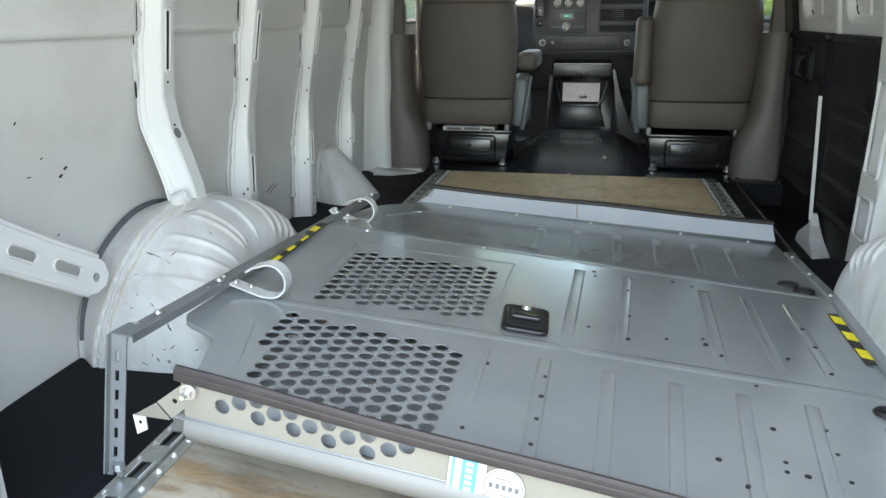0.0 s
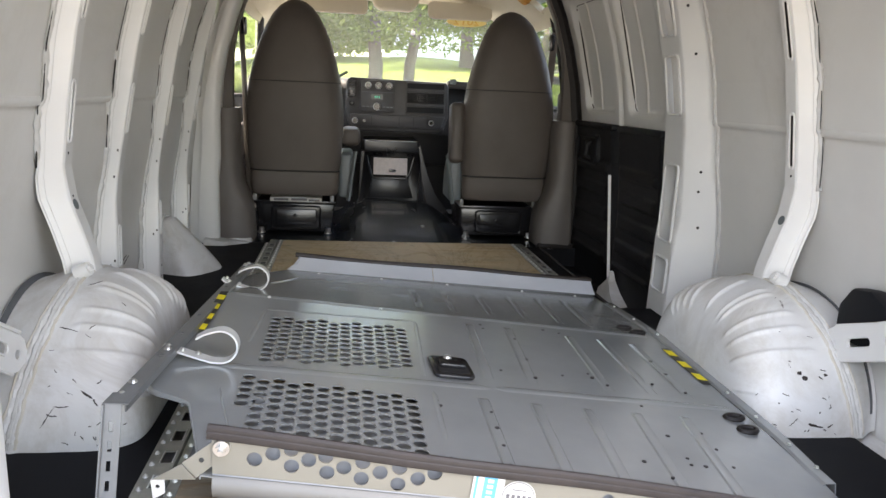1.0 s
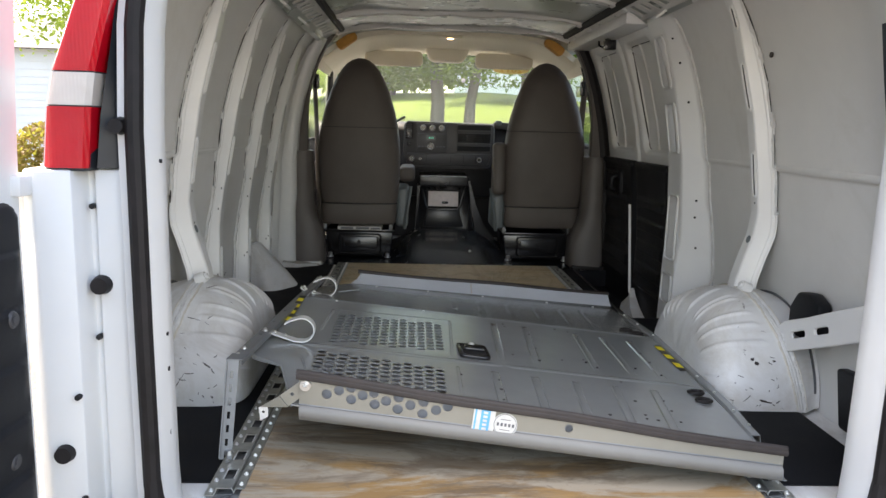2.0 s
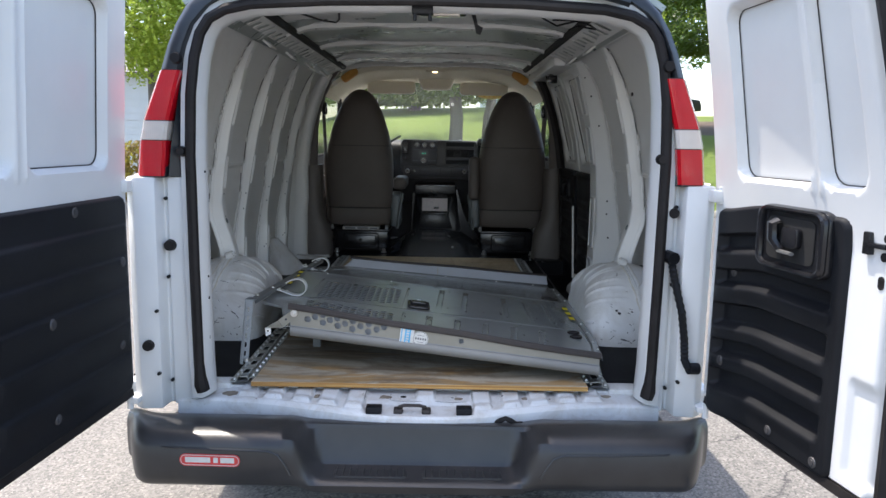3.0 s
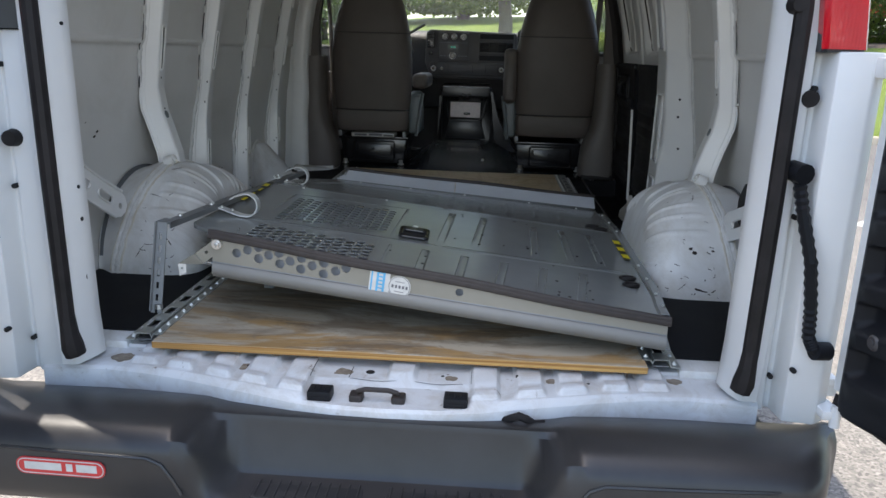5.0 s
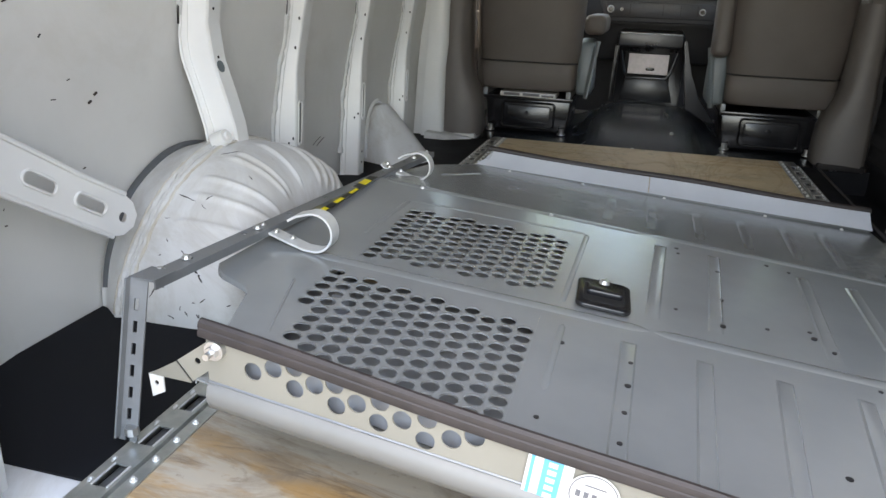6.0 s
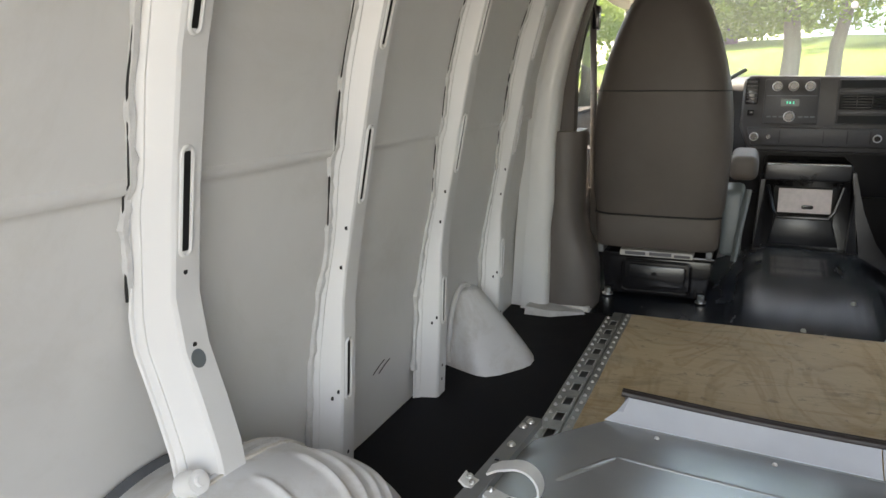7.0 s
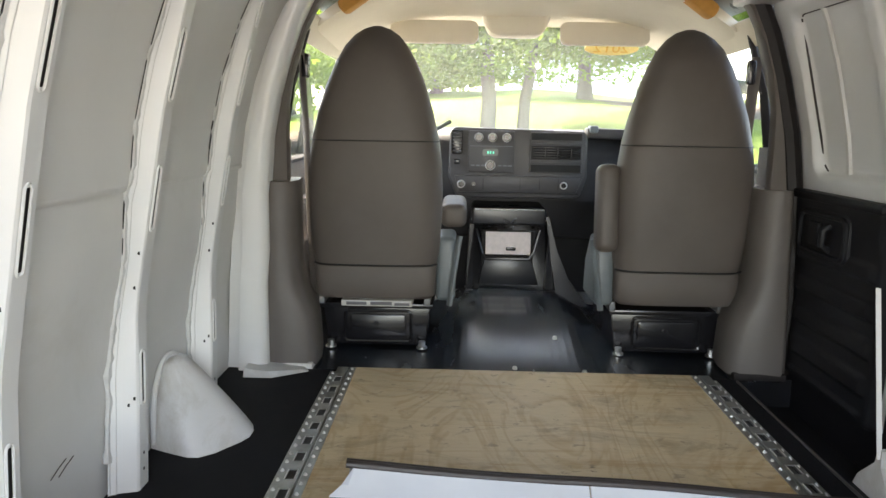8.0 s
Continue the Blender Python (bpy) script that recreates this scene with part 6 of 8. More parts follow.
part("base_strip", tube([(-0.20, 3.97, 0.80), (0.0, 3.955, 0.795), (0.26, 3.97, 0.80)], 0.012, 8), CONSOLEBLACK, console)

# ---- seats ----
def seat(cx, y, arm_up, label):
    st = thing("bucket_seat", (cx, y + 0.3, 0.715), label, "car seat", "cab seats")
    prof = [(1.075, 0.236, 0.0), (1.12, 0.246, -0.005), (1.25, 0.254, -0.02), (1.37, 0.257, -0.03), (1.47, 0.252, -0.033), (1.56, 0.240, -0.030), (1.66, 0.217, -0.024), (1.76, 0.185, -0.014), (1.84, 0.152, -0.004), (1.90, 0.118, 0.006), (1.94, 0.085, 0.015), (1.963, 0.052, 0.022), (1.974, 0.02, 0.03)]
    rings = []
    for z, w, dy in prof:
        th = 0.075 if z < 1.9 else 0.075 * (1.985 - z) / 0.085 * 0.85 + 0.008
        ring = []
        for k in range(28):
            a = 2 * math.pi * k / 28
            c, sn = math.cos(a), math.sin(a)
            ring.append((cx + w * math.copysign(abs(c) ** 0.55, c), y + dy + 0.075 + th * math.copysign(abs(sn) ** 0.75, sn) - 0.012 * (1 - c * c) * (sn < 0), z))
        rings.append(ring)
    back = part("backrest", loft(rings), SEATCLOTH, st, "taupe vinyl backrest", smooth=60)
    seam = [(cx + 0.243 * f, y - 0.034 - 0.012 * (1 - f * f) + 0.06 * abs(f) ** 9, 1.552) for f in span(-1, 1, 24)]
    part("seam", tube(seam, 0.0022, 6), BLACKTAPE, back)
    part("fold", tube([(cx + 0.238 * f, y - 0.013 + 0.05 * abs(f) ** 9, 1.080) for f in span(-1, 1, 20)], 0.004, 6), BLACKTAPE, back)
    rings = []
    for z, w, yy in ((0.945, 0.222, 0.012), (0.96, 0.234, 0.004), (1.03, 0.238, 0.0), (1.078, 0.236, 0.004)):
        rings.append([(cx + w * math.copysign(abs(math.cos(a)) ** 0.3, math.cos(a)), y + yy + 0.08 + 0.078 * math.copysign(abs(math.sin(a)) ** 0.4, math.sin(a)), z) for a in [2 * math.pi * k / 28 for k in range(28)]])
    part("lower_skirt", loft(rings), SEATCLOTH, st, smooth=60)
    part("cushion", join(box(cx - 0.25, cx + 0.25, y + 0.12, y + 0.62, 0.93, 1.09, 0.05, 4)), SEATCLOTH, st)
    inn = 1 if cx < 0 else -1
    part("hinge_cover", prism([(y + 0.05, 0.93), (y + 0.32, 0.93), (y + 0.30, 1.08), (y + 0.20, 1.20), (y + 0.07, 1.18)], "x", *sorted((cx + inn * 0.235, cx + inn * 0.312)), 0.02, 3), SEATGREY, st, "bluish grey hinge cover")
    part("recline_lever", tube([(cx + inn * 0.290, y + 0.02, 0.92), (cx + inn * 0.305, y + 0.04, 1.05), (cx + inn * 0.325, y + 0.06, 1.19)], 0.0, 8, flat=(0.014, 0.009)), SEATGREY, st)
    ax = cx + inn * 0.305
    if arm_up:
        part("armrest", moved(box(-0.042, 0.042, -0.05, 0.05, -0.165, 0.165, 0.03, 4), Matrix.Translation((ax - inn * 0.02, y + 0.03, 1.315)) @ pose(0, 0, 0, -6, 0, 0)), SEATCLOTH, st, "taupe padded armrest")
    else:
        part("armrest", moved(box(-0.052, 0.052, -0.20, 0.20, -0.047, 0.047, 0.03, 4), Matrix.Translation((ax - inn * 0.005, y + 0.30, 1.262))), SEATCLOTH, st, "taupe padded armrest")
    # pedestal
    py = y + 0.12
    part("pedestal", join(prism([(cx - 0.205, 0.72), (cx + 0.195, 0.72), (cx + 0.215, 0.885), (cx - 0.225, 0.885)], "y", py + 0.02, py + 0.45, 0.008), box(cx - 0.235, cx + 0.225, py, py + 0.46, 0.878, 0.90, 0.006)), GLOSSBLACK, st, "black steel pedestal")
    part("pedestal_panel", join(prism(rounded(cx - 0.115, cx + 0.115, 0.755, 0.85, 0.014), "y", py + 0.010, py + 0.024, 0.005), tube([(x, py + 0.012, z) for x, z in rounded(cx - 0.135, cx + 0.135, 0.738, 0.866, 0.018)], 0.006, 6, True)), GLOSSBLACK, st)
    part("panel_latch", join(cyl((cx - 0.005, py + 0.012, 0.815), (cx - 0.005, py, 0.815), 0.010, seg=10), box(cx - 0.02, cx + 0.012, py + 0.002, py + 0.01, 0.811, 0.819, 0.001)), GLOSSBLACK, st)
    for dx in (-0.19, 0.18):
        part("floor_bolt", join(cyl((cx + dx, py, 0.715), (cx + dx, py, 0.745), 0.014, seg=8), cyl((cx + dx, py, 0.715), (cx + dx, py, 0.722), 0.022, seg=12)), CHROME, st)
    for dx in (-0.225, 0.20):
        part("rail_bracket", join(box(cx + dx - 0.012, cx + dx + 0.012, py - 0.01, py + 0.40, 0.895, 0.935, 0.004), cyl((cx + dx, py - 0.012, 0.915), (cx + dx, py + 0.01, 0.915), 0.012, seg=10)), STEELDARK, st)
    return st


seat(-0.563, 3.145, False, "taupe high-backed bucket seat with its armrest down")
seat(0.598, 3.125, True, "taupe high-backed bucket seat with its armrest folded up")
pad = thing("paper_pad", (-0.56, 3.33, 0.905), "white printed paper lying under the driver's seat", "paper")
part("sheet", box(-0.70, -0.42, 3.20, 3.36, 0.903, 0.926, 0.002), PAPER, pad)
part("print_bar", join(box(-0.68, -0.60, 3.198, 3.1995, 0.908, 0.921), box(-0.585, -0.50, 3.198, 3.1995, 0.909, 0.922), box(-0.49, -0.43, 3.198, 3.1995, 0.907, 0.918)), INKGREY, pad)

# ---- floor coverings ----
MAT_X, MAT_Y = span(-1.085, 0.775, 36) + [0.85, 0.93, 1.0], span(0.20, 1.81, 36) + span(1.855, 2.98, 23)
mat_ob = part("floor_mat", sheet(lambda x, y: (x, y, FLOOR_Z + 0.0015 * noise.noise(Vector((x * 5, y * 5, 0)))), MAT_X, MAT_Y, 0.004, [(i, j) for i in range(36, 39) for j in range(36, 60)]), RUBBER)
tagged(mat_ob, "black rubber cargo floor mat", "floor mat", kind="structure")


def cab_floor(x, y):
    side = 1 - smooth(0.17, 0.42, abs(x - 0.03))
    hump = side * (0.10 * smooth(2.99, 3.60, y) + 0.020 * smooth(3.60, 3.76, y) - 0.02 * smooth(3.80, 3.90, y))
    rib = 0.0012 * (1 if round((x + 0.95) / 1.9 * 118) % 2 else 0) * (1 - smooth(0.34, 0.38, abs(x - 0.05)))
    return (x, y, 0.708 + hump + rib + 0.002 * noise.noise(Vector((x * 3, y * 4, 2))))


cf = part("cab_floor", sheet(cab_floor, [v + d for v in span(-0.95, 0.95, 118) for d in (0.0, 0.0004)], span(2.97, 4.10, 36)), VINYL, smooth=40)
tagged(cf, "black ribbed vinyl cab floor", "floor", kind="structure")
for x, y in ((-0.02, 3.05), (0.24, 3.03), (0.16, 3.30)):
    bl = part("floor_stud", cyl((x, y, cab_floor(x, y)[2] - 0.003), (x, y, cab_floor(x, y)[2] + 0.009), 0.012, 0.008, 10), ZINC)
    tagged(bl, "small steel stud in the cab floor", "stud", "floor studs")

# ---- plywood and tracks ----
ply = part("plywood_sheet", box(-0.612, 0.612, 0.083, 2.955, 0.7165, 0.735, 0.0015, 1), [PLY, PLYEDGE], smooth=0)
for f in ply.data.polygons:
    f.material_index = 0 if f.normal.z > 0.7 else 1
tagged(ply, "worn plywood sheet lying on the van floor", "plywood")


def track(s, y0, y1):
    tr = thing("cargo_track", (s * 0.655, (y0 + y1) / 2, 0.716), "galvanised slotted floor track beside the plywood", "track", "cargo tracks")
    xs = [0.606, 0.627, 0.631, 0.634, 0.641, 0.664, 0.671, 0.674, 0.678, 0.700]
    hs = [0.004, 0.004, 0.014, 0.022, 0.022, 0.022, 0.022, 0.014, 0.004, 0.004]
    base = 0.7165
    cuts = [y0]
    y = y0 + 0.045
    while y + 0.06 < y1:
        cuts += [y, y + 0.050]
        y += 0.101
    cuts.append(y1)
    skip = [(i, 4) for i in range(1, len(cuts) - 1, 2)]
    bm = sheet(lambda v, k: (s * xs[int(k)], v, base + hs[int(k)] + (0.017 if k < 2 else 0.0)), cuts, range(10), 0.0025, skip)
    part("channel", bm, ZINC, tr, smooth=20)
    part("channel_floor", box(min(s * 0.634, s * 0.671), max(s * 0.634, s * 0.671), y0 + 0.002, y1 - 0.002, base + 0.003, base + 0.005), STEELDARK, tr)
    for a, b in zip(cuts[1:-1:2], cuts[2::2]):
        part("slot_lip", join(*[tube([(s * xx, a, base + 0.0225), (s * xx, b, base + 0.0225)], 0.0016, 5) for xx in (0.640, 0.665)]), HOOKZINC, tr)
    me = None
    y = y0 + 0.02
    while y < y1:
        for xx, zz in ((0.617, 0.7365), (0.688, 0.7205)):
            if me is None:
                ob = part("screw", join(cyl((0, 0, 0), (0, 0, 0.004), 0.006, 0.005, 8), cyl((0, 0, 0.004), (0, 0, 0.007), 0.0035, 0.0025, 6)), HOOKZINC, tr)
                me = ob.data
            else:
                ob = new("screw", me)
                ob.parent = tr
                ob.matrix_parent_inverse = Matrix.Translation(-tr.location)
            ob.location = (s * xx, y, zz)
        y += 0.0505
    return tr


track(-1, 0.125, 2.945)
track(1, 0.125, 2.945)


# ---- the steel partition that lies on the floor ----
SKEW = [(0.165, -0.075), (0.68, 0.050), (1.21, 0.055), (1.81, 0.065)]


def seam_y(y, x):
    return y + curve_at(SKEW, y) * x


def plane_z(x, y):
    """Height of the partition's sheet at a place."""
    drop = max(0.0, y - seam_y(1.21, x))
    return 0.8469 - 0.1208 * x + 0.0185 * y - (0.106 - 0.042 * x) * drop


def on(x, y, w=0.0):
    yy = seam_y(y, x)
    return Vector((x, yy, plane_z(x, yy) + w))


pt = thing("cargo_partition", (0, 1.0, 0.735), "grey steel cargo partition lying tilted over the plywood", "partition")
LEFT = [(0.165, -0.508), (0.312, -0.543), (0.38, -0.559), (0.45, -0.575), (0.463, -0.586), (0.477, -0.610), (0.491, -0.638), (0.507, -0.655), (0.535, -0.668), (0.60, -0.664), (1.30, -0.620), (1.60, -0.60), (1.68, -0.56), (1.81, -0.49)]
RIGHT = [(0.165, 0.668), (0.38, 0.70), (1.0, 0.71), (1.81, 0.712)]
G1, G2 = (-0.479, -0.119, 0.712, 1.072), (-0.500, -0.1252, 0.20, 0.648)
rows_y = sorted({0.165, 0.20, 0.30, 0.38, 0.45, 0.463, 0.477, 0.491, 0.507, 0.535, 0.60, 0.648, 0.68, 0.712, 0.85, 0.97, 1.072, 1.15, 1.19, 1.21, 1.23, 1.30, 1.45, 1.60, 1.68, 1.75, 1.81})


def cols(y):
    l, r = curve_at(LEFT, y), curve_at(RIGHT, y)
    g = G2 if y <= 0.66 else G1
    a = g[0] if y <= 1.10 else -0.515 + (0.06 if y > 1.7 else 0.0)
    return [l, l + (a - l) * 0.5, a, (a + g[1]) / 2, g[1]] + [g[1] + (r - g[1]) * k / 6 for k in range(1, 7)]


skip = []
for i in range(len(rows_y) - 1):
    mid = (rows_y[i] + rows_y[i + 1]) / 2
    if G2[2] < mid < G2[3] or G1[2] < mid < G1[3]:
        skip += [(i, 2), (i, 3)]
deck = part("deck", sheet(lambda i, j: on(cols(rows_y[int(i)])[int(j)], rows_y[int(i)]), range(len(rows_y)), range(11), 0.0022, skip), STEEL, pt, "grey painted steel deck with pressed beads", smooth=20)


def perforated(g, x0, first, shift, low, high, r=0.0134, dx=0.0312, dy=0.0319):
    """Sheet of cells in staggered columns, with a round hole in each cell between two slanted lines."""
    bm = bmesh.new()

    def lay(pts, w=0.0008):
        return [bm.verts.new((x, y, plane_z(x, y) + w)) for x, y in pts]
    for k in range(int(round((g[1] - g[0]) / dx))):
        cx = x0 + k * dx
        l, rr = cx - dx / 2, cx + dx / 2
        y0, y1 = seam_y(g[2], cx) - 0.004, seam_y(g[3], cx) + 0.004
        y = first + shift * k
        while y - 1.5 * dy > y0:
            y -= dy
        while y - dy / 2 < y0:
            y += dy
        bm.faces.new(lay([(l, y0), (rr, y0), (rr, y - dy / 2), (l, y - dy / 2)]))
        while y + dy / 2 < y1:
            if low(cx) - 0.004 < y < high(cx) + 0.004:
                rim = [(cx + r * math.cos(math.pi * i / 8), y + r * math.sin(math.pi * i / 8)) for i in range(16)]
                out = [(cx + dx / 2 * max(-1, min(1, 1.42 * math.cos(math.pi * i / 8))), y + dy / 2 * max(-1, min(1, 1.42 * math.sin(math.pi * i / 8)))) for i in range(16)]
                o, i0, i1 = lay(out), lay(rim), lay(rim, -0.0017)
                for i in range(16):
                    j = (i + 1) % 16
                    bm.faces.new((o[i], o[j], i0[j], i0[i]))
                    bm.faces.new((i0[i], i0[j], i1[j], i1[i]))
            else:
                bm.faces.new(lay([(l, y - dy / 2), (rr, y - dy / 2), (rr, y + dy / 2), (l, y + dy / 2)]))
            y += dy
        bm.faces.new(lay([(l, y - dy / 2), (rr, y - dy / 2), (rr, y1), (l, y1)]))
    return bm


part("perforated_panel", perforated(G1, -0.463, 0.708, 0.0142, lambda x: 0.708 + 0.125 * (x + 0.463), lambda x: 1.010 + 0.105 * (x + 0.463), dx=0.0300), STEEL, pt, "steel panel of round perforations", smooth=20)
part("perforated_panel", perforated(G2, -0.484, 0.475, 0.0142, lambda x: max(0.475 - 4.6 * (x + 0.484), 0.33 - 0.5 * (x + 0.43)) if x < -0.43 else 0.33 - 0.33 * (x + 0.43), lambda x: 0.612 - 0.05 * (x + 0.484)),
     STEEL, pt, "steel panel of round perforations", smooth=20)
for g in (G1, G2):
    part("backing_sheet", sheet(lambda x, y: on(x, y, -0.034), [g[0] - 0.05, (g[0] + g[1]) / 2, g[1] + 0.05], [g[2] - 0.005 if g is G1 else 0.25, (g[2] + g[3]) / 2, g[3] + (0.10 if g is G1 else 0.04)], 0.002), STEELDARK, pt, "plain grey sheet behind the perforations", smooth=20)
edge_y = [0.165, 0.312, 0.38, 0.45, 0.463, 0.477, 0.491, 0.507, 0.535, 0.60, 0.80, 1.05, 1.30, 1.60, 1.68, 1.81]
FOLD = [(0.45, 0.007), (0.507, 0.012), (0.60, 0.03), (1.81, 0.05)]
part("folded_edge", sheet(lambda i, k: on(curve_at(LEFT, edge_y[int(i)]) + (0.0, -0.003, -0.003)[int(k)], edge_y[int(i)], (0.0, -0.003, -curve_at(FOLD, edge_y[int(i)]))[int(k)]), range(len(edge_y)), range(3), 0.002), STEEL, pt, "folded steel side edge", smooth=30)
for line in ([(-0.513, 0.83), (-0.498, 1.092), (-0.086, 1.118), (-0.098, 0.715)], [(-0.088, 0.40), (-0.086, 0.632)], [(-0.487, 0.335), (-0.536, 0.551)]):
    for a, b in zip(line, line[1:]):
        part("frame_bead", bead(on(*a), on(*b), 0.006 if a[1] != 0.335 else 0.0025, 0.0022), STEEL, deck)
for y, x0, x1 in ((0.682, -0.56, 0.68), (1.21, -0.60, 0.69)):
    part("seam_bead", join(*[bead(on(a, y), on(b + 0.004, y), 0.015, 0.0026) for a, b in zip(span(x0, x1, 2), span(x0, x1, 2)[1:])]), STEEL, deck)
part("corner_bead", bead(on(-0.52, 1.45), on(-0.44, 1.62), 0.007, 0.004), STEEL, deck)
part("corner_bead", bead(on(-0.44, 1.62), on(0.0, 1.62), 0.006, 0.003), STEEL, deck)
BEADS = [(0.079, 1.15, 0.062, 0.742), (0.198, 1.16, 0.173, 0.745), (0.385, 1.15, 0.372, 0.748), (0.487, 1.155, 0.490, 0.76), (0.588, 1.15, 0.590, 0.765),
         (0.025, 0.62, 0.020, 0.21), (0.147, 0.62, 0.128, 0.20), (0.270, 0.622, 0.235, 0.19), (0.392, 0.628, 0.348, 0.185), (0.515, 0.635, 0.455, 0.175),
         (-0.050, 1.60, -0.052, 1.285), (0.062, 1.63, 0.058, 1.285), (0.186, 1.65, 0.178, 1.29), (0.308, 1.66, 0.294, 1.295), (0.425, 1.68, 0.408, 1.30), (0.530, 1.70, 0.510, 1.305)]


def channel_bead(x0, y0, x1, y1, half=0.0135, high=0.0030):
    """A broad shallow bead: a flat crown between two narrow slopes, with blunt ends."""
    a, b = Vector((x0, y0, 0)), Vector((x1, y1, 0))
    d = (b - a).normalized()
    n = Vector((-d.y, d.x, 0))
    long, out = (b - a).length, []
    for t, k in ((0.0, 0.0), (0.006, 0.55), (0.014, 1.0)) + tuple((f * long, 1.0) for f in (0.3, 0.6, 0.8)) + ((long - 0.05, 0.7), (long, 0.0)):
        row = []
        for w, h in ((-half, 0.0), (-half + 0.003, 1.15), (-half + 0.006, 0.85), (half - 0.006, 0.85), (half - 0.003, 1.15), (half, 0.0)):
            p = a + d * t + n * w
            row.append((p.x, p.y, plane_z(p.x, p.y) + high * h * k + 0.0002))
        out.append(row)
    return loft(out, closed=False)


for q in BEADS:
    part("bead", channel_bead(*q), STEEL, deck, smooth=40)
HOLES = [(0.114, 1.157), (0.117, 1.125), (0.105, 0.806), (0.187, 0.775), (0.269, 0.816), (0.348, 0.849), (0.35, 0.819), (0.376, 0.777), (0.516, 0.822),
         (0.591, 0.907), (0.592, 0.786), (0.03, 0.545), (0.028, 0.472), (0.026, 0.397), (0.023, 0.321), (-0.08, 0.558), (-0.087, 0.332), (0.425, 0.673),
         (0.424, 0.521), (0.519, 0.552), (0.517, 0.478), (0.315, 0.391), (0.423, 0.422), (0.419, 0.395), (0.45, 0.394), (0.516, 0.402), (0.349, 0.33),
         (0.587, 1.0), (0.197, 1.055), (0.194, 0.899), (0.314, 1.18), (0.36, 1.166)]
for n, (x, y) in enumerate(HOLES):
    z = plane_z(x, y) + (0.0040 if any(abs(x - (b[0] + b[2]) / 2) < 0.03 and b[3] < y < b[1] for b in BEADS) else 0.0012)
    part("screw_hole", cyl((x, y, z - 0.003), (x, y, z), 0.0040 if n % 3 else 0.0052, seg=10), HOLE, deck)
for x, y in ((0.656, 0.656), (0.656, 0.591), (0.628, 1.319), (0.657, 1.272)):
    g = part("grommet", tube([(x + 0.022 * math.cos(a), y + 0.015 * math.sin(a), plane_z(x, y) + 0.004) for a in span(0, 2 * math.pi * 15 / 16, 15)], 0.006, 6, True), SEAL, deck)
    part("grommet_hole", cyl((x, y, plane_z(x, y)), (x, y, plane_z(x, y) + 0.002), 0.018, seg=12), HOLE, g)
# deck rivets along the far edge and seams
for x, y in ((-0.38, 1.765), (-0.15, 1.768), (0.1, 1.775), (0.4, 1.78), (0.62, 1.78), (-0.18, 1.20), (-0.50, 1.20)):
    p = on(x, y)
    part("rivet", cyl(p, p + Vector((0, 0, 0.004)), 0.006, 0.004, 8), CHROME, deck)

# latch
lm = frame_axes(on(-0.028, 0.768, 0.002), (1, 0.05, -0.12), (0, 1, 0))
latch = part("latch", moved(join(prism(rounded(-0.050, 0.050, -0.062, 0.068, 0.018), "z", 0, 0.010, 0.004)), lm), GLOSSBLACK, pt, "black paddle latch")
part("latch_recess", moved(prism(rounded(-0.037, 0.037, -0.046, 0.040, 0.008), "z", 0.0100, 0.0112), lm), HOLE, latch)
part("paddle", moved(join(prism(rounded(-0.033, 0.033, -0.02, 0.018, 0.007), "z", 0.010, 0.022, 0.004)), lm), GLOSSBLACK, latch)
part("lock_button", moved(cyl((0, 0.054, 0.009), (0, 0.054, 0.016), 0.011, 0.008, 14), lm), CHROME, latch)

# near flange, standing up with a rolled foot and a rubber edge
def near(x, k):
    f = (x + 0.491) / 1.146
    top, foot = 0.985 - 0.145 * f, 0.912 - 0.108 * f
    y = 0.204 - 0.086 * f
    return [(y, top), (y + 0.001, top - 0.03), (y + 0.001, foot + 0.004), (y + 0.002, foot), (y - 0.007, foot - 0.006), (y - 0.010, foot - 0.022), (y - 0.003, foot - 0.037), (y + 0.02, foot - 0.042), (y + 0.05, foot - 0.040)][int(k)]


xs = span(-0.491, 0.655, 40)
flange_m = frame_axes((-0.491, 0.204, 0.0), (1.146, -0.086, 0), (0, 0, 1))
flange_len = math.hypot(1.146, 0.086)


def disc(x, z, r, n=20):
    return [((x + 0.491) * flange_len / 1.146 + r * math.cos(2 * math.pi * i / n), z + r * math.sin(2 * math.pi * i / n)) for i in range(n)]


PUNCHED = [(-0.425, 0.940), (-0.396, 0.950), (-0.367, 0.958), (-0.367, 0.929), (-0.340, 0.940), (-0.313, 0.947), (-0.311, 0.919), (-0.284, 0.928), (-0.254, 0.938), (-0.256, 0.909),
           (-0.226, 0.920), (-0.195, 0.929), (-0.197, 0.900), (-0.165, 0.910), (-0.138, 0.920), (0.15, 0.877)]
part("near_flange", plate([(0, 0.9135), (flange_len, 0.806), (flange_len, 0.840), (0, 0.985)], [disc(x, z, 0.0122 if x < 0 else 0.010) for x, z in PUNCHED], 0.0022, flange_m), STEELPALE, pt, "pale steel flange with a row of holes", smooth=20)
part("flange_backing", sheet(lambda x, z: (x, near(x, 0)[0] + 0.020, near(x, 0)[1] - z), [-0.46, 0.20], [0.012, 0.068], 0.002), STEELBACK, pt, "bluish grey sheet behind the flange", smooth=0)
part("rolled_foot", sheet(lambda x, k: (x, *near(x, k + 3)), xs, range(6), 0.0022), STEELFOOT, pt, "rolled grey steel foot", smooth=60)
part("foot_crease", tube([(x, near(x, 3)[0] - 0.0022, near(x, 3)[1] + 0.001) for x in xs], 0.0016, 5), STEELDARK, pt)
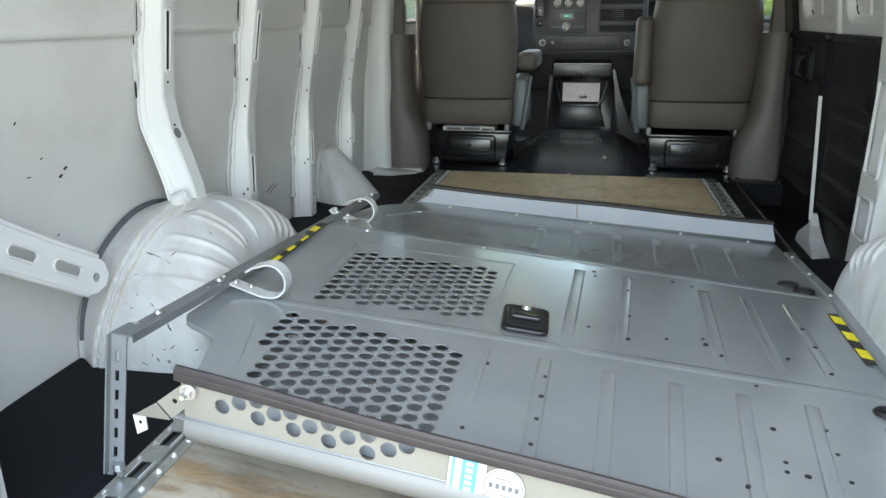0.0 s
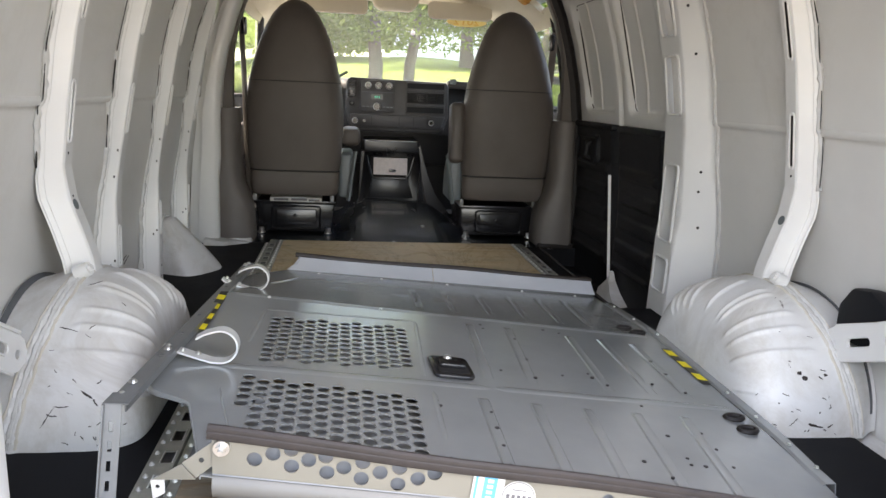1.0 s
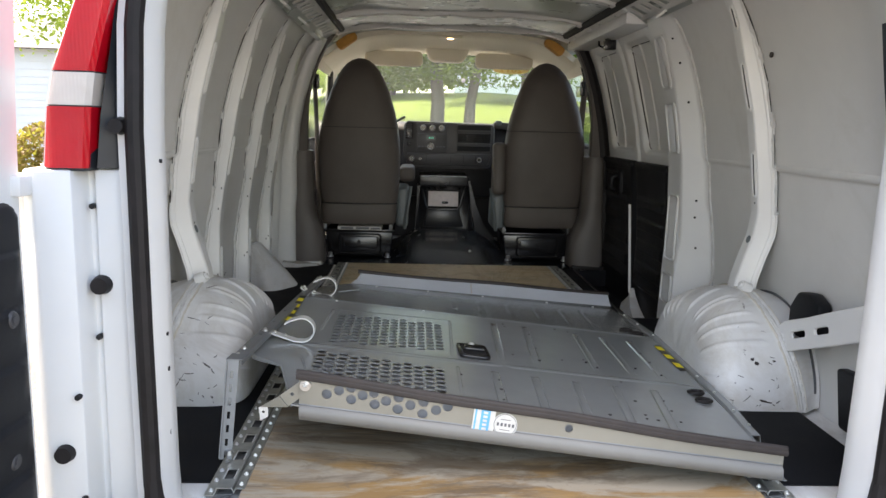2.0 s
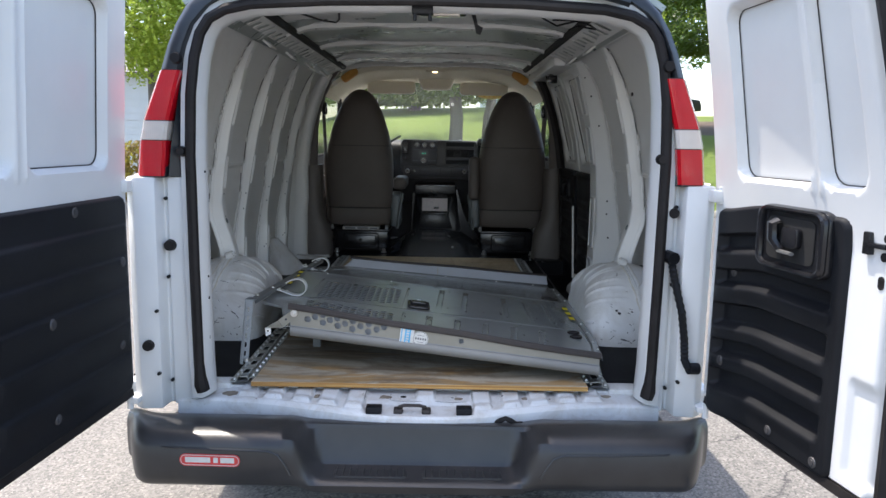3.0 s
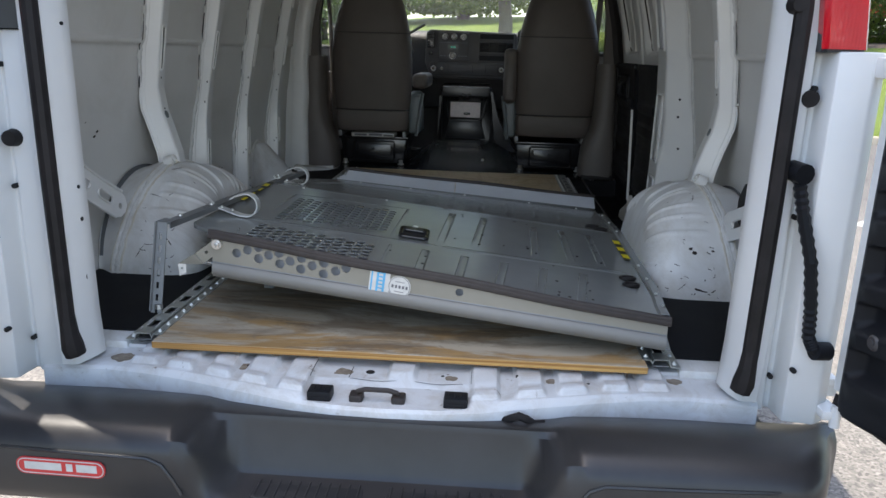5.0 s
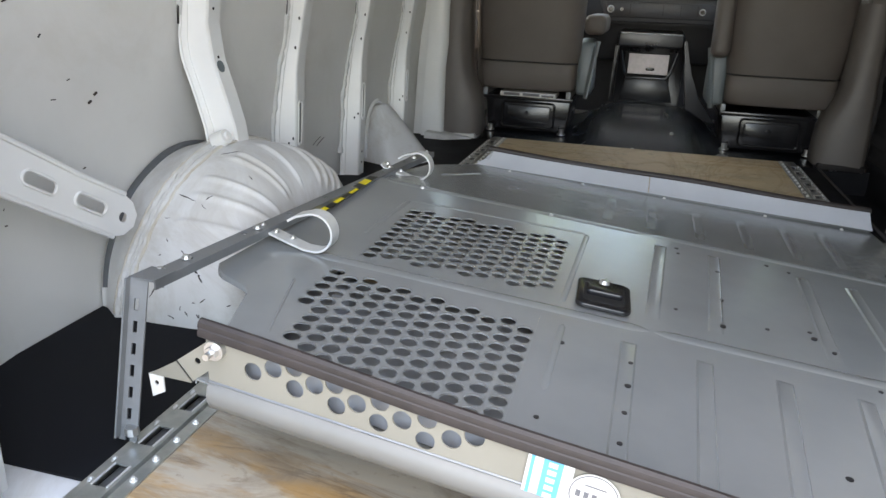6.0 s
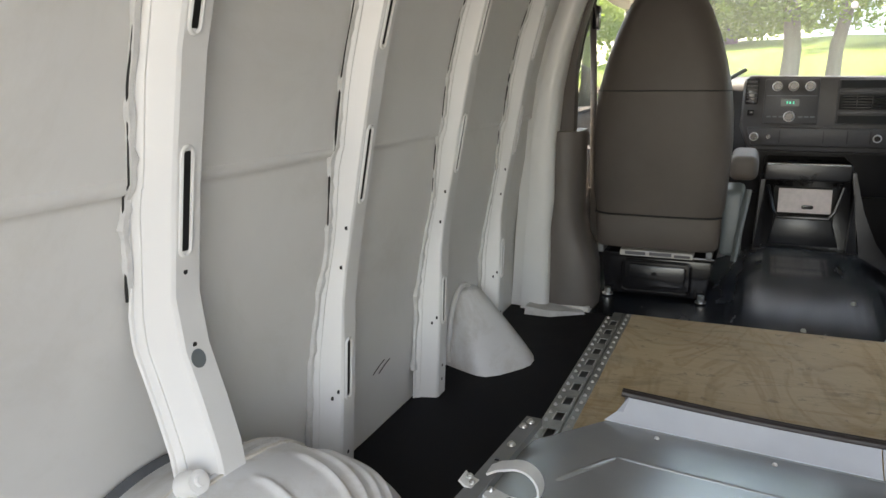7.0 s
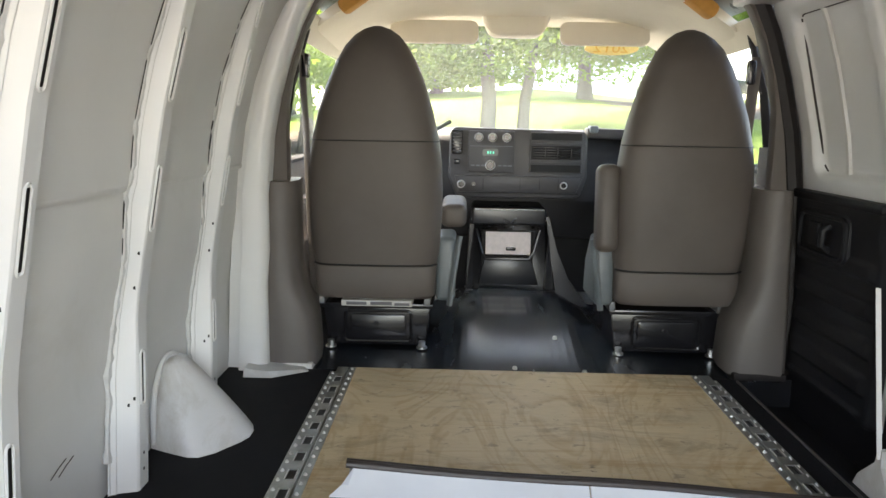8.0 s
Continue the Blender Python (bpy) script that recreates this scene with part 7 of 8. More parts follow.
part("flange_end", join(prism([(0.118, 0.846), (0.118, 0.775), (0.15, 0.765), (0.16, 0.80)], "x", 0.653, 0.656)), STEELPALE, pt)
gl = [(x, near(x, 0)[0], near(x, 0)[1] + 0.004 + 0.002 * math.sin(x * 11)) for x in span(-0.497, 0.662, 40)]
part("rubber_edge", join(tube(gl, 0.0, 10, flat=(0.007, 0.009)), tube([(x, y - 0.006, z - 0.008) for x, y, z in gl], 0.0, 8, flat=(0.003, 0.007)), tube([(x, y + 0.008, z - 0.005) for x, y, z in gl], 0.004, 8)), GASKET, pt, "brown rubber edging")
# stickers
def on_flange(x, dz):
    f = (x + 0.491) / 1.146
    return Vector((x, 0.2045 - 0.086 * f - 0.0032, 0.985 - 0.140 * f - dz))


sm = frame_axes(on_flange(-0.052, 0.040), (1, -0.075, -0.122), (0, 0, 1))
tag = part("label_sticker", moved(box(-0.026, 0.026, -0.033, 0.031, 0, 0.0008), sm), PAPER, pt, "blue and white label sticker")
part("blue_band", moved(join(box(-0.008, 0.014, -0.0325, 0.0305, 0.0006, 0.0014), box(-0.022, -0.018, -0.0325, 0.0305, 0.0006, 0.0014)), sm), INKBLUE, tag)
part("print_bar", moved(join(*[box(-0.002, 0.008, z, z + 0.006, 0.0012, 0.0018) for z in (-0.024, -0.014, -0.004, 0.006, 0.016)]), sm), PAPER, tag)
rm = frame_axes(on_flange(-0.001, 0.044), (1, -0.075, -0.122), (0, 0, 1))
badge = part("round_sticker", moved(cyl((0, 0, 0), (0, 0, 0.0008), 0.029, seg=32), rm), PAPER, pt, "round white sticker with grey print")
part("sticker_ring", moved(tube([(0.0265 * math.cos(a), 0.0265 * math.sin(a), 0.0008) for a in span(0, 2 * math.pi * 31 / 32, 31)], 0.0007, 4, True), rm), INKGREY, badge)
part("print_bar", moved(join(*[box(-0.020 + 0.009 * i, -0.0145 + 0.009 * i, -0.004, 0.004, 0.0007, 0.0014) for i in range(5)], box(-0.012, 0.012, 0.012, 0.0135, 0.0007, 0.0014), box(-0.012, 0.012, -0.0135, -0.012, 0.0007, 0.0014)), rm), INKGREY, badge)

# far flange
def far(x, k):
    f = (x + 0.496) / 1.206
    return [(1.772 + 0.078 * f, 0.866 - 0.108 * f), (1.800 + 0.078 * f, 0.879 - 0.108 * f), (1.835 + 0.085 * f, 0.905 - 0.104 * f)][int(k)]


def far_x(x, k):
    return -0.496 + (x + 0.496) * 1.0 + (0.022 * k if x < -0.47 else 0.0)


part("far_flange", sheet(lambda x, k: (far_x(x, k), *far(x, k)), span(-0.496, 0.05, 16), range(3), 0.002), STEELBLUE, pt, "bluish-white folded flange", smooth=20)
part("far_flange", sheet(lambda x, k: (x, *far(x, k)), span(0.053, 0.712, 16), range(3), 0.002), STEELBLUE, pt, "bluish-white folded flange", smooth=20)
part("far_web", sheet(lambda x, k: (x, far(x, 0)[0] + (0.03, 0.0)[int(k)], (0.745, far(x, 0)[1])[int(k)]), span(-0.49, 0.71, 12), range(2), 0.002), STEEL, pt)
ge = [(x, far(x, 2)[0], far(x, 2)[1] + 0.002 + 0.003 * math.sin(x * 9)) for x in span(-0.47, 0.715, 30)]
part("rubber_edge", join(tube(ge, 0.0, 10, flat=(0.010, 0.008)), tube([(x, y + 0.012, z + 0.001) for x, y, z in ge], 0.006, 8)), GASKET, pt, "brown rubber edging")

# slotted angle rail and post along the raised edge
ra, rb = Vector((-0.682, 0.335, 0.978)), Vector((-0.618, 1.60, 0.930))
d = rb - ra
rm = frame_axes(ra, d, (-d.y, d.x, 0))
L = d.length
slots = [(0.10 + 0.16 * i, 0.112 + 0.16 * i, 0.012, 0.022) for i in range(7)]
rail = part("edge_rail", join(slotted(L, 0.030, 0.003, slots, rm @ Matrix.Translation((0, -0.024, 0))), slotted(L, 0.015, 0.003, [], rm @ Matrix.Translation((0, -0.024, 0)) @ pose(0, 0, 0, -90, 0, 0))), STEELDARK, pt, "dark steel angle rail")
for s0, w in ((0.035, -0.008), (0.10, -0.006), (0.30, -0.012), (L - 0.03, -0.012), (L - 0.055, -0.006), (L - 0.14, -0.012)):
    p = rm @ Vector((s0, w, 0.002))
    part("bolt", join(cyl(p, p + Vector((0, 0, 0.002)), 0.0085, 0.008, 14), cyl(p, p + Vector((0, 0, 0.006)), 0.0055, 0.005, 6)), CHROME, rail)
pa, pb = Vector((-0.676, 0.320, 0.984)), Vector((-0.690, 0.276, 0.742))
d = pb - pa
pm = frame_axes(pa, d, (1, 0.1, 0))
slots = [(0.030 + 0.034 * i, 0.048 + 0.034 * i, 0.011, 0.018) for i in range(7)]
post = part("edge_post", join(slotted(d.length, 0.030, 0.003, slots, pm @ Matrix.Translation((0, -0.012, 0))), slotted(d.length, 0.012, 0.003, [], pm @ Matrix.Translation((0, -0.012, 0)) @ pose(0, 0, 0, 90, 0, 0)),
                              slotted(0.05, 0.044, 0.003, [], frame_axes(pa + Vector((-0.012, 0.0, -0.002)), (0.06, 1, -0.03), (1, 0, 0)) @ Matrix.Translation((0, -0.002, 0)))), STEELDARK, pt, "slotted dark steel post")
p = Vector(pb) + Vector((0.012, 0.0, 0.008))
part("bolt", join(cyl(p, p + Vector((0, 0, 0.012)), 0.011, 0.010, 8)), CHROME, post)
# strap tab at the flange's end
tab = part("tab", plate([(-0.482, 0.968), (-0.482, 0.928), (-0.494, 0.924), (-0.517, 0.905), (-0.538, 0.932), (-0.492, 0.966)], [[(-0.508 + 0.0045 * math.cos(a), 0.936 + 0.0045 * math.sin(a)) for a in span(0, 2 * math.pi * 9 / 10, 9)]], 0.002, frame_axes((0, 0.2075, 0), (1, 0, 0), (0, 0, 1))), STEELPALE, pt, "bent zinc strap", smooth=0)
part("strap_web", loft([[(-0.538, 0.2055, 0.932), (-0.517, 0.2055, 0.905), (-0.517, 0.2035, 0.905), (-0.538, 0.2035, 0.932)], [(-0.588, 0.213, 0.900), (-0.582, 0.230, 0.894), (-0.582, 0.232, 0.894), (-0.588, 0.215, 0.900)]]), STEELPALE, tab, smooth=0)
part("strap_end", plate([(-0.589, 0.900), (-0.567, 0.911), (-0.567, 0.876), (-0.586, 0.866)], [[(-0.578 + 0.0035 * math.cos(a), 0.888 + 0.0035 * math.sin(a)) for a in span(0, 2 * math.pi * 7 / 8, 7)]], 0.002, frame_axes((0, 0.215, 0), (1, 0, 0), (0, 0, 1))), HOOKZINC, tab, smooth=0)
p = Vector((-0.475, 0.196, 0.962))
part("bolt", join(cyl(p + Vector((0, 0.01, 0)), p + Vector((0, -0.010, 0)), 0.009, 0.0085, 6), cyl(p, p + Vector((0, -0.02, 0)), 0.0045, seg=10), cyl(p + Vector((0, 0.01, 0)), p + Vector((0, -0.003, 0)), 0.013, seg=16)), CHROME, pt)


# bent flat-bar hooks over the raised edge
def hook(y, dz, start):
    path = [Vector(p) for p in ((start, 0, 0.966), (-0.640, 0, 0.9585), (-0.605, 0, 0.946), (-0.570, 0, 0.9345))]
    path += [Vector((-0.550 + 0.034 * math.sin(a), 0, 0.967 - 0.034 * math.cos(a))) for a in span(-0.15, math.pi + 0.2, 16)]
    path += [Vector((-0.583, 0, 0.993)), Vector((-0.600, 0, 0.983))]
    m = Matrix.Translation((0, y, dz))
    hk = part("hook", sheet(lambda i, v: m @ (path[int(i)] + Vector((0, v, 0))), range(len(path)), [-0.016, 0.016], 0.004), HOOKZINC, pt, "bent zinc flat-bar hook", smooth=40)
    for x, v, z in ((start + 0.012, 0.002, 0.9635), (-0.630, -0.003, 0.956), (-0.600, 0.004, 0.9455)):
        q = m @ Vector((x, v, z))
        part("bolt", join(cyl(q, q + Vector((0, 0, 0.003)), 0.0065, 0.006, 10), cyl(q, q + Vector((0, 0, 0.006)), 0.004, 0.0035, 6)), CHROME, hk)


hook(0.662, 0.0, -0.672)
hook(1.300, -0.012, -0.648)
# warning tape on both edges
def tape(a, b, width, n, first):
    a, b = Vector(a), Vector(b)
    tm = frame_axes(a, b - a, (-(b - a).y, (b - a).x, 0))
    L = (b - a).length
    base = part("tape", moved(box(0, L, -width / 2, width / 2, 0.0, 0.0008), tm), BLACKTAPE, pt, "black and yellow warning tape")
    step = L / n
    for i in range(n):
        s0 = i * step + first
        quad = [(s0, -width / 2), (s0 + step * 0.5, -width / 2), (s0 + step * 0.62, width / 2), (s0 + step * 0.12, width / 2)]
        part("stripe", moved(prism(quad, "z", 0.0006, 0.0013), tm), YELLOW, base)


tape((-0.626, 0.825, plane_z(-0.626, 0.825) + 0.009), (-0.619, 1.150, plane_z(-0.619, 1.150) + 0.009), 0.022, 4, 0.0)
# raised flange on the low edge
lipx = [0.0, 0.008, 0.030, 0.034]
lipz = [0.001, 0.005, 0.005, -0.02]
part("low_edge", sheet(lambda y, k: (0.690 + 0.016 * smooth(0.36, 0.6, y) + lipx[int(k)], y, plane_z(0.70, y) + lipz[int(k)]), span(0.36, 1.72, 20), range(4), 0.002), STEEL, pt, "grey steel edge strip", smooth=20)
tape((0.690, 1.135, plane_z(0.69, 1.135) + 0.0030), (0.694, 0.865, plane_z(0.69, 0.865) + 0.0030), 0.022, 3, 0.012)
for y in (0.42, 0.52, 0.66, 0.80, 1.25, 1.45, 1.64):
    p = Vector((0.716, y, plane_z(0.70, y) + 0.007))
    part("rivet", cyl(p, p + Vector((0, 0, 0.004)), 0.005, 0.004, 8), ZINC, pt)
# supports under the sheet, resting on the plywood
for x, y in ((-0.45, 0.55), (-0.45, 1.45), (0.60, 0.30), (0.60, 1.55)):
    part("under_leg", box(x - 0.015, x + 0.015, y - 0.015, y + 0.015, 0.7352, plane_z(x, y) - 0.008), STEELDARK, pt)


# ---- outside ----
KA, KB = 17.6, -0.70  # the kerb's line: y = KA + KB x


def beyond(x, y):
    return (y - (KA + KB * x)) / math.hypot(1, KB)


def ground_z(x, y):
    d = beyond(x, y)
    if d < 0.16 or x < -9 and d < 1:
        return 0.0
    bank = 0.13 + 0.19 * (1.3 - 0.3 * smooth(3.0, 9.0, x)) * min(d, 9) + 0.10 * max(0.0, min(d - 9, 10)) + 0.02 * max(0.0, min(d - 19, 60))
    return bank * smooth(0.12, 0.2, d) * (0.35 + 0.65 * smooth(-14, -4, x)) + 0.06 * noise.noise(Vector((x * 0.2, y * 0.2, 0)))


def ground_sheet():
    """One sheet to the horizon, its rows along the kerb."""
    kd = Vector((1, KB, 0)).normalized()
    kn = Vector((-kd.y, kd.x, 0))
    o = Vector((0, KA, 0))
    ss = [-900, -300, -120, -60, -40, -30] + span(-24, 24, 32) + [30, 40, 60, 120, 300, 900]
    ds = [-900, -300, -120, -60, -30, -22, -18, -14, -10, -6, -3, -1, 0.0, 0.12, 0.2] + span(0.6, 30, 34) + [45, 70, 120, 300, 900]
    bm = bmesh.new()
    g = [[bm.verts.new((*(o + kd * s + kn * d).xy, ground_z(*(o + kd * s + kn * d).xy))) for d in ds] for s in ss]
    for i in range(len(ss) - 1):
        for j in range(len(ds) - 1):
            f = bm.faces.new((g[i][j], g[i + 1][j], g[i + 1][j + 1], g[i][j + 1]))
            c = f.calc_center_median()
            d = beyond(c.x, c.y)
            f.material_index = 0 if d < 0.1 else (2 if (9 < d < 15 and c.x > 5) or (c.x < -5 and d < 5) else 1)
    return bm


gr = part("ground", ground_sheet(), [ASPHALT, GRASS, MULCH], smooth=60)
tagged(gr, "sunlit asphalt car park running into a grass bank", "ground", kind="structure")
rings = []
for i, s in enumerate(span(-40, 40, 60)):
    x = s
    y = KA + KB * s
    kn = Vector((-KB, 1, 0)).normalized()
    rings.append([(x + kn.x * a, y + kn.y * a, z) for a, z in ((-0.01, -0.05), (0.0, 0.10), (0.02, 0.135), (0.16, 0.145), (0.18, 0.06))])
tagged(part("kerb", loft(rings), KERBMAT), "tan concrete kerb along the grass", "kerb", kind="structure")


def marking(a, b, w, label, paint=LINEPAINT):
    a, b = Vector(a), Vector(b)
    d = (b - a).normalized()
    n = Vector((-d.y, d.x, 0)) * w / 2
    bm = bmesh.new()
    for p, q in zip(span(0, 1, 12), span(0, 1, 12)[1:]):
        bm.faces.new([bm.verts.new(v) for v in (a.lerp(b, p) - n, a.lerp(b, q) - n, a.lerp(b, q) + n, a.lerp(b, p) + n)])
    return tagged(part("road_marking", bm, paint), label, "road marking", "parking lines", "structure")


marking((3.6, 5.27, 0.004), (8.4, 9.8, 0.004), 0.10, "worn white parking line on the asphalt")
marking((2.9, 2.2, 0.004), (9.0, 4.0, 0.004), 0.08, "faint worn parking line on the asphalt", FADEDLINE)


def leaves(centre, radii, count, size, rr, hollow=0.35, low=-1.0, lowest=-1.0):
    """Many small leaf faces through an uneven crown made of clumps."""
    clumps = []
    for _ in range(26):
        v = Vector((rr.gauss(0, 1), rr.gauss(0, 1), rr.gauss(0, 1))).normalized() * rr.uniform(hollow, 1.0)
        if v.z > low:
            clumps.append((Vector((v.x * radii[0], v.y * radii[1], v.z * radii[2])), rr.uniform(0.18, 0.42)))
    verts, faces = [], []
    for _ in range(count):
        c, k = clumps[rr.randrange(len(clumps))]
        p = Vector(centre) + c + Vector((rr.gauss(0, k * radii[0] * 0.6), rr.gauss(0, k * radii[1] * 0.6), rr.gauss(0, k * radii[2] * 0.5)))
        if p.z < lowest:
            p.z = lowest + (lowest - p.z) * 0.6
        a = Vector((rr.gauss(0, 1), rr.gauss(0, 1), rr.gauss(0, 0.7))).normalized()
        b = a.orthogonal().normalized()
        s = size * rr.uniform(0.6, 1.3)
        n = len(verts)
        verts += [p - a * s, p + b * s * 0.5, p + a * s, p - b * s * 0.5]
        faces.append((n, n + 1, n + 2, n + 3))
    me = bpy.data.meshes.new("crown")
    me.from_pydata([tuple(v) for v in verts], [], faces)
    return me


def tree(base, height, girth, crown_z, radii, count, size, material, label, seed, lean=(0, 0), limbs=6, clear=0.24):
    rr = random.Random(seed)
    base = Vector(base)
    tr = thing("tree", base, label, "tree")
    top = base + Vector((lean[0], lean[1], height * 0.72))
    pts = [base.lerp(top, t) + Vector((rr.uniform(-1, 1), rr.uniform(-1, 1), 0)) * girth * 0.25 * (t > 0) for t in span(0, 1, 8)]
    pts[0].z -= 0.1
    trunk = part("trunk", tube(pts, [girth * (1.25 if i == 0 else 1 - 0.75 * i / 8) for i in range(9)], 12), BARK, tr, smooth=60)
    for k in range(limbs):
        f = rr.uniform(0.4, 0.95)
        p = base.lerp(top, f)
        a = 2 * math.pi * (k / limbs) + rr.uniform(-0.4, 0.4)
        reach = max(radii) * rr.uniform(0.5, 0.85)
        q = p + Vector((math.cos(a) * reach, math.sin(a) * reach, height * rr.uniform(0.05, 0.25)))
        mid = p.lerp(q, 0.5) + Vector((0, 0, height * 0.05))
        part("limb", tube([p, mid, q], [girth * 0.38, girth * 0.24, girth * 0.08], 8), BARK, trunk)
    me = leaves(base + Vector((lean[0], lean[1], crown_z)), radii, count, size, rr, lowest=base.z + clear * height)
    me.materials.append(material)
    ob = new("crown", me)
    ob.parent = tr
    ob.matrix_parent_inverse = Matrix.Translation(-tr.location)
    return tr


def at_ground(x, y):
    return (x, y, ground_z(x, y))


tree(at_ground(0.45, 19.5), 9, 0.24, 4.3, (4.6, 3.2, 2.6), 34000, 0.075, LEAF, "leafy shade tree on the grass bank", 3)
tree(at_ground(1.35, 20.2), 8, 0.19, 4.2, (4.0, 3.0, 2.4), 24000, 0.075, LEAFMID, "slim leafy tree on the grass bank", 4, (0.5, 0.2))
tree(at_ground(-5.2, 24.0), 9, 0.25, 4.2, (4.2, 4.0, 2.8), 18000, 0.10, LEAFMID, "leafy tree on the grass bank", 5)
tree(at_ground(-6.5, 14.5), 8.2, 0.18, 5.15, (2.4, 2.3, 2.3), 42000, 0.055, LEAFSUN, "bright green tree beside the car park", 6)
tree(at_ground(6.35, 24.5), 11, 0.25, 5.2, (3.4, 3.4, 3.2), 30000, 0.09, LEAF, "dark leafy tree behind the bank", 7, (0.9, 0.0))
tree(at_ground(16.6, 25.5), 11, 0.28, 5.0, (4.8, 4.6, 3.2), 60000, 0.085, LEAF, "spreading tree in a mulch bed", 8)
tree(at_ground(4.6, 30.0), 10, 0.28, 3.8, (4.6, 4.0, 3.2), 14000, 0.15, LEAFMID, "leafy tree far up the bank", 9, clear=0.05)
tree(at_ground(-1.5, 38.0), 12, 0.3, 4.0, (7.5, 5.0, 4.2), 18000, 0.20, LEAFMID, "leafy tree far up the bank", 10, clear=0.02)
tree(at_ground(-8.5, 36.0), 12, 0.3, 4.0, (6.5, 5.0, 4.2), 14000, 0.20, LEAFMID, "leafy tree far up the bank", 14, clear=0.02)
tree(at_ground(12.0, 42.0), 12, 0.3, 5.5, (6.0, 5.0, 4.0), 9000, 0.22, LEAF, "leafy tree far behind the bank", 12)


def shrub(x, y, r, h, material, label, seed, group="", count=2600, size=0.05):
    rr = random.Random(seed)
    z = ground_z(x, y)
    sh = thing("shrub", (x, y, z), label, "shrub", group)
    part("stem", join(*[tube([(x, y, z - 0.05), (x + r * 0.5 * math.cos(a), y + r * 0.5 * math.sin(a), z + h * 0.5)], 0.02, 6) for a in (0.3, 2.4, 4.4)]), BARK, sh)
    verts, faces = [], []
    for _ in range(count):
        v = Vector((rr.gauss(0, 1), rr.gauss(0, 1), rr.gauss(0, 1))).normalized() * rr.uniform(0.75, 1.03)
        p = Vector((x + v.x * r, y + v.y * r, z + h * 0.5 + v.z * h * 0.55))
        if p.z < z:
            p.z = z + 0.03
        a = Vector((rr.gauss(0, 1), rr.gauss(0, 1), rr.gauss(0, 1))).normalized()
        b = a.orthogonal().normalized()
        s = size * rr.uniform(0.6, 1.3)
        n = len(verts)
        verts += [tuple(q) for q in (p - a * s, p + b * s * 0.55, p + a * s, p - b * s * 0.55)]
        faces.append((n, n + 1, n + 2, n + 3))
    me = bpy.data.meshes.new("foliage")
    me.from_pydata(verts, [], faces)
    me.materials.append(material)
    ob = new("foliage", me)
    ob.parent = sh
    ob.matrix_parent_inverse = Matrix.Translation(-sh.location)


for i, (x, y) in enumerate(((12.2, 23.4), (13.3, 23.2), (14.5, 22.6), (15.8, 22.0), (16.6, 23.4), (11.2, 24.4))):
    shrub(x, y, 0.85, 1.5, LEAFDARK, "clipped round evergreen shrub in mulch", 20 + i, "clipped shrubs", 3000, 0.07)
for i, (x, y) in enumerate(((-7.4, 15.6), (-6.2, 15.0), (-8.6, 16.0), (-5.2, 14.2))):
    shrub(x, y, 0.8, 1.35, LEAFRUST, "rust-brown shrub in front of pale siding", 40 + i, "rust shrubs", 2600, 0.06)
shrub(3.2, 15.9, 0.6, 1.0, LEAFBRIGHT, "bright green shrub on the bank", 51, count=1200, size=0.08)

# light pole
px0, py0 = 8.12, 12.59
pz = 0.10
lp = thing("street_lamp", (px0, py0, pz), "white square light pole on a round concrete base", "lamp post")
part("concrete_base", bevelled(cyl((px0, py0, pz - 0.2), (px0, py0, pz + 0.90), 0.31, seg=32), 0.02), CONCRETE, lp, "weathered concrete base")
part("base_cover", box(px0 - 0.15, px0 + 0.15, py0 - 0.15, py0 + 0.15, pz + 0.895, pz + 1.01, 0.02), POLEMAT, lp)
part("pole", prism([(px0 - 0.095, py0 - 0.095), (px0 + 0.095, py0 - 0.095), (px0 + 0.095, py0 + 0.095), (px0 - 0.095, py0 + 0.095)], "z", pz + 1.0, pz + 8.0, 0.01), POLEMAT, lp)
part("hand_hole_cover", box(px0 - 0.05, px0 + 0.05, py0 - 0.105, py0 - 0.09, pz + 1.13, pz + 1.33, 0.01), POLEMAT, lp)

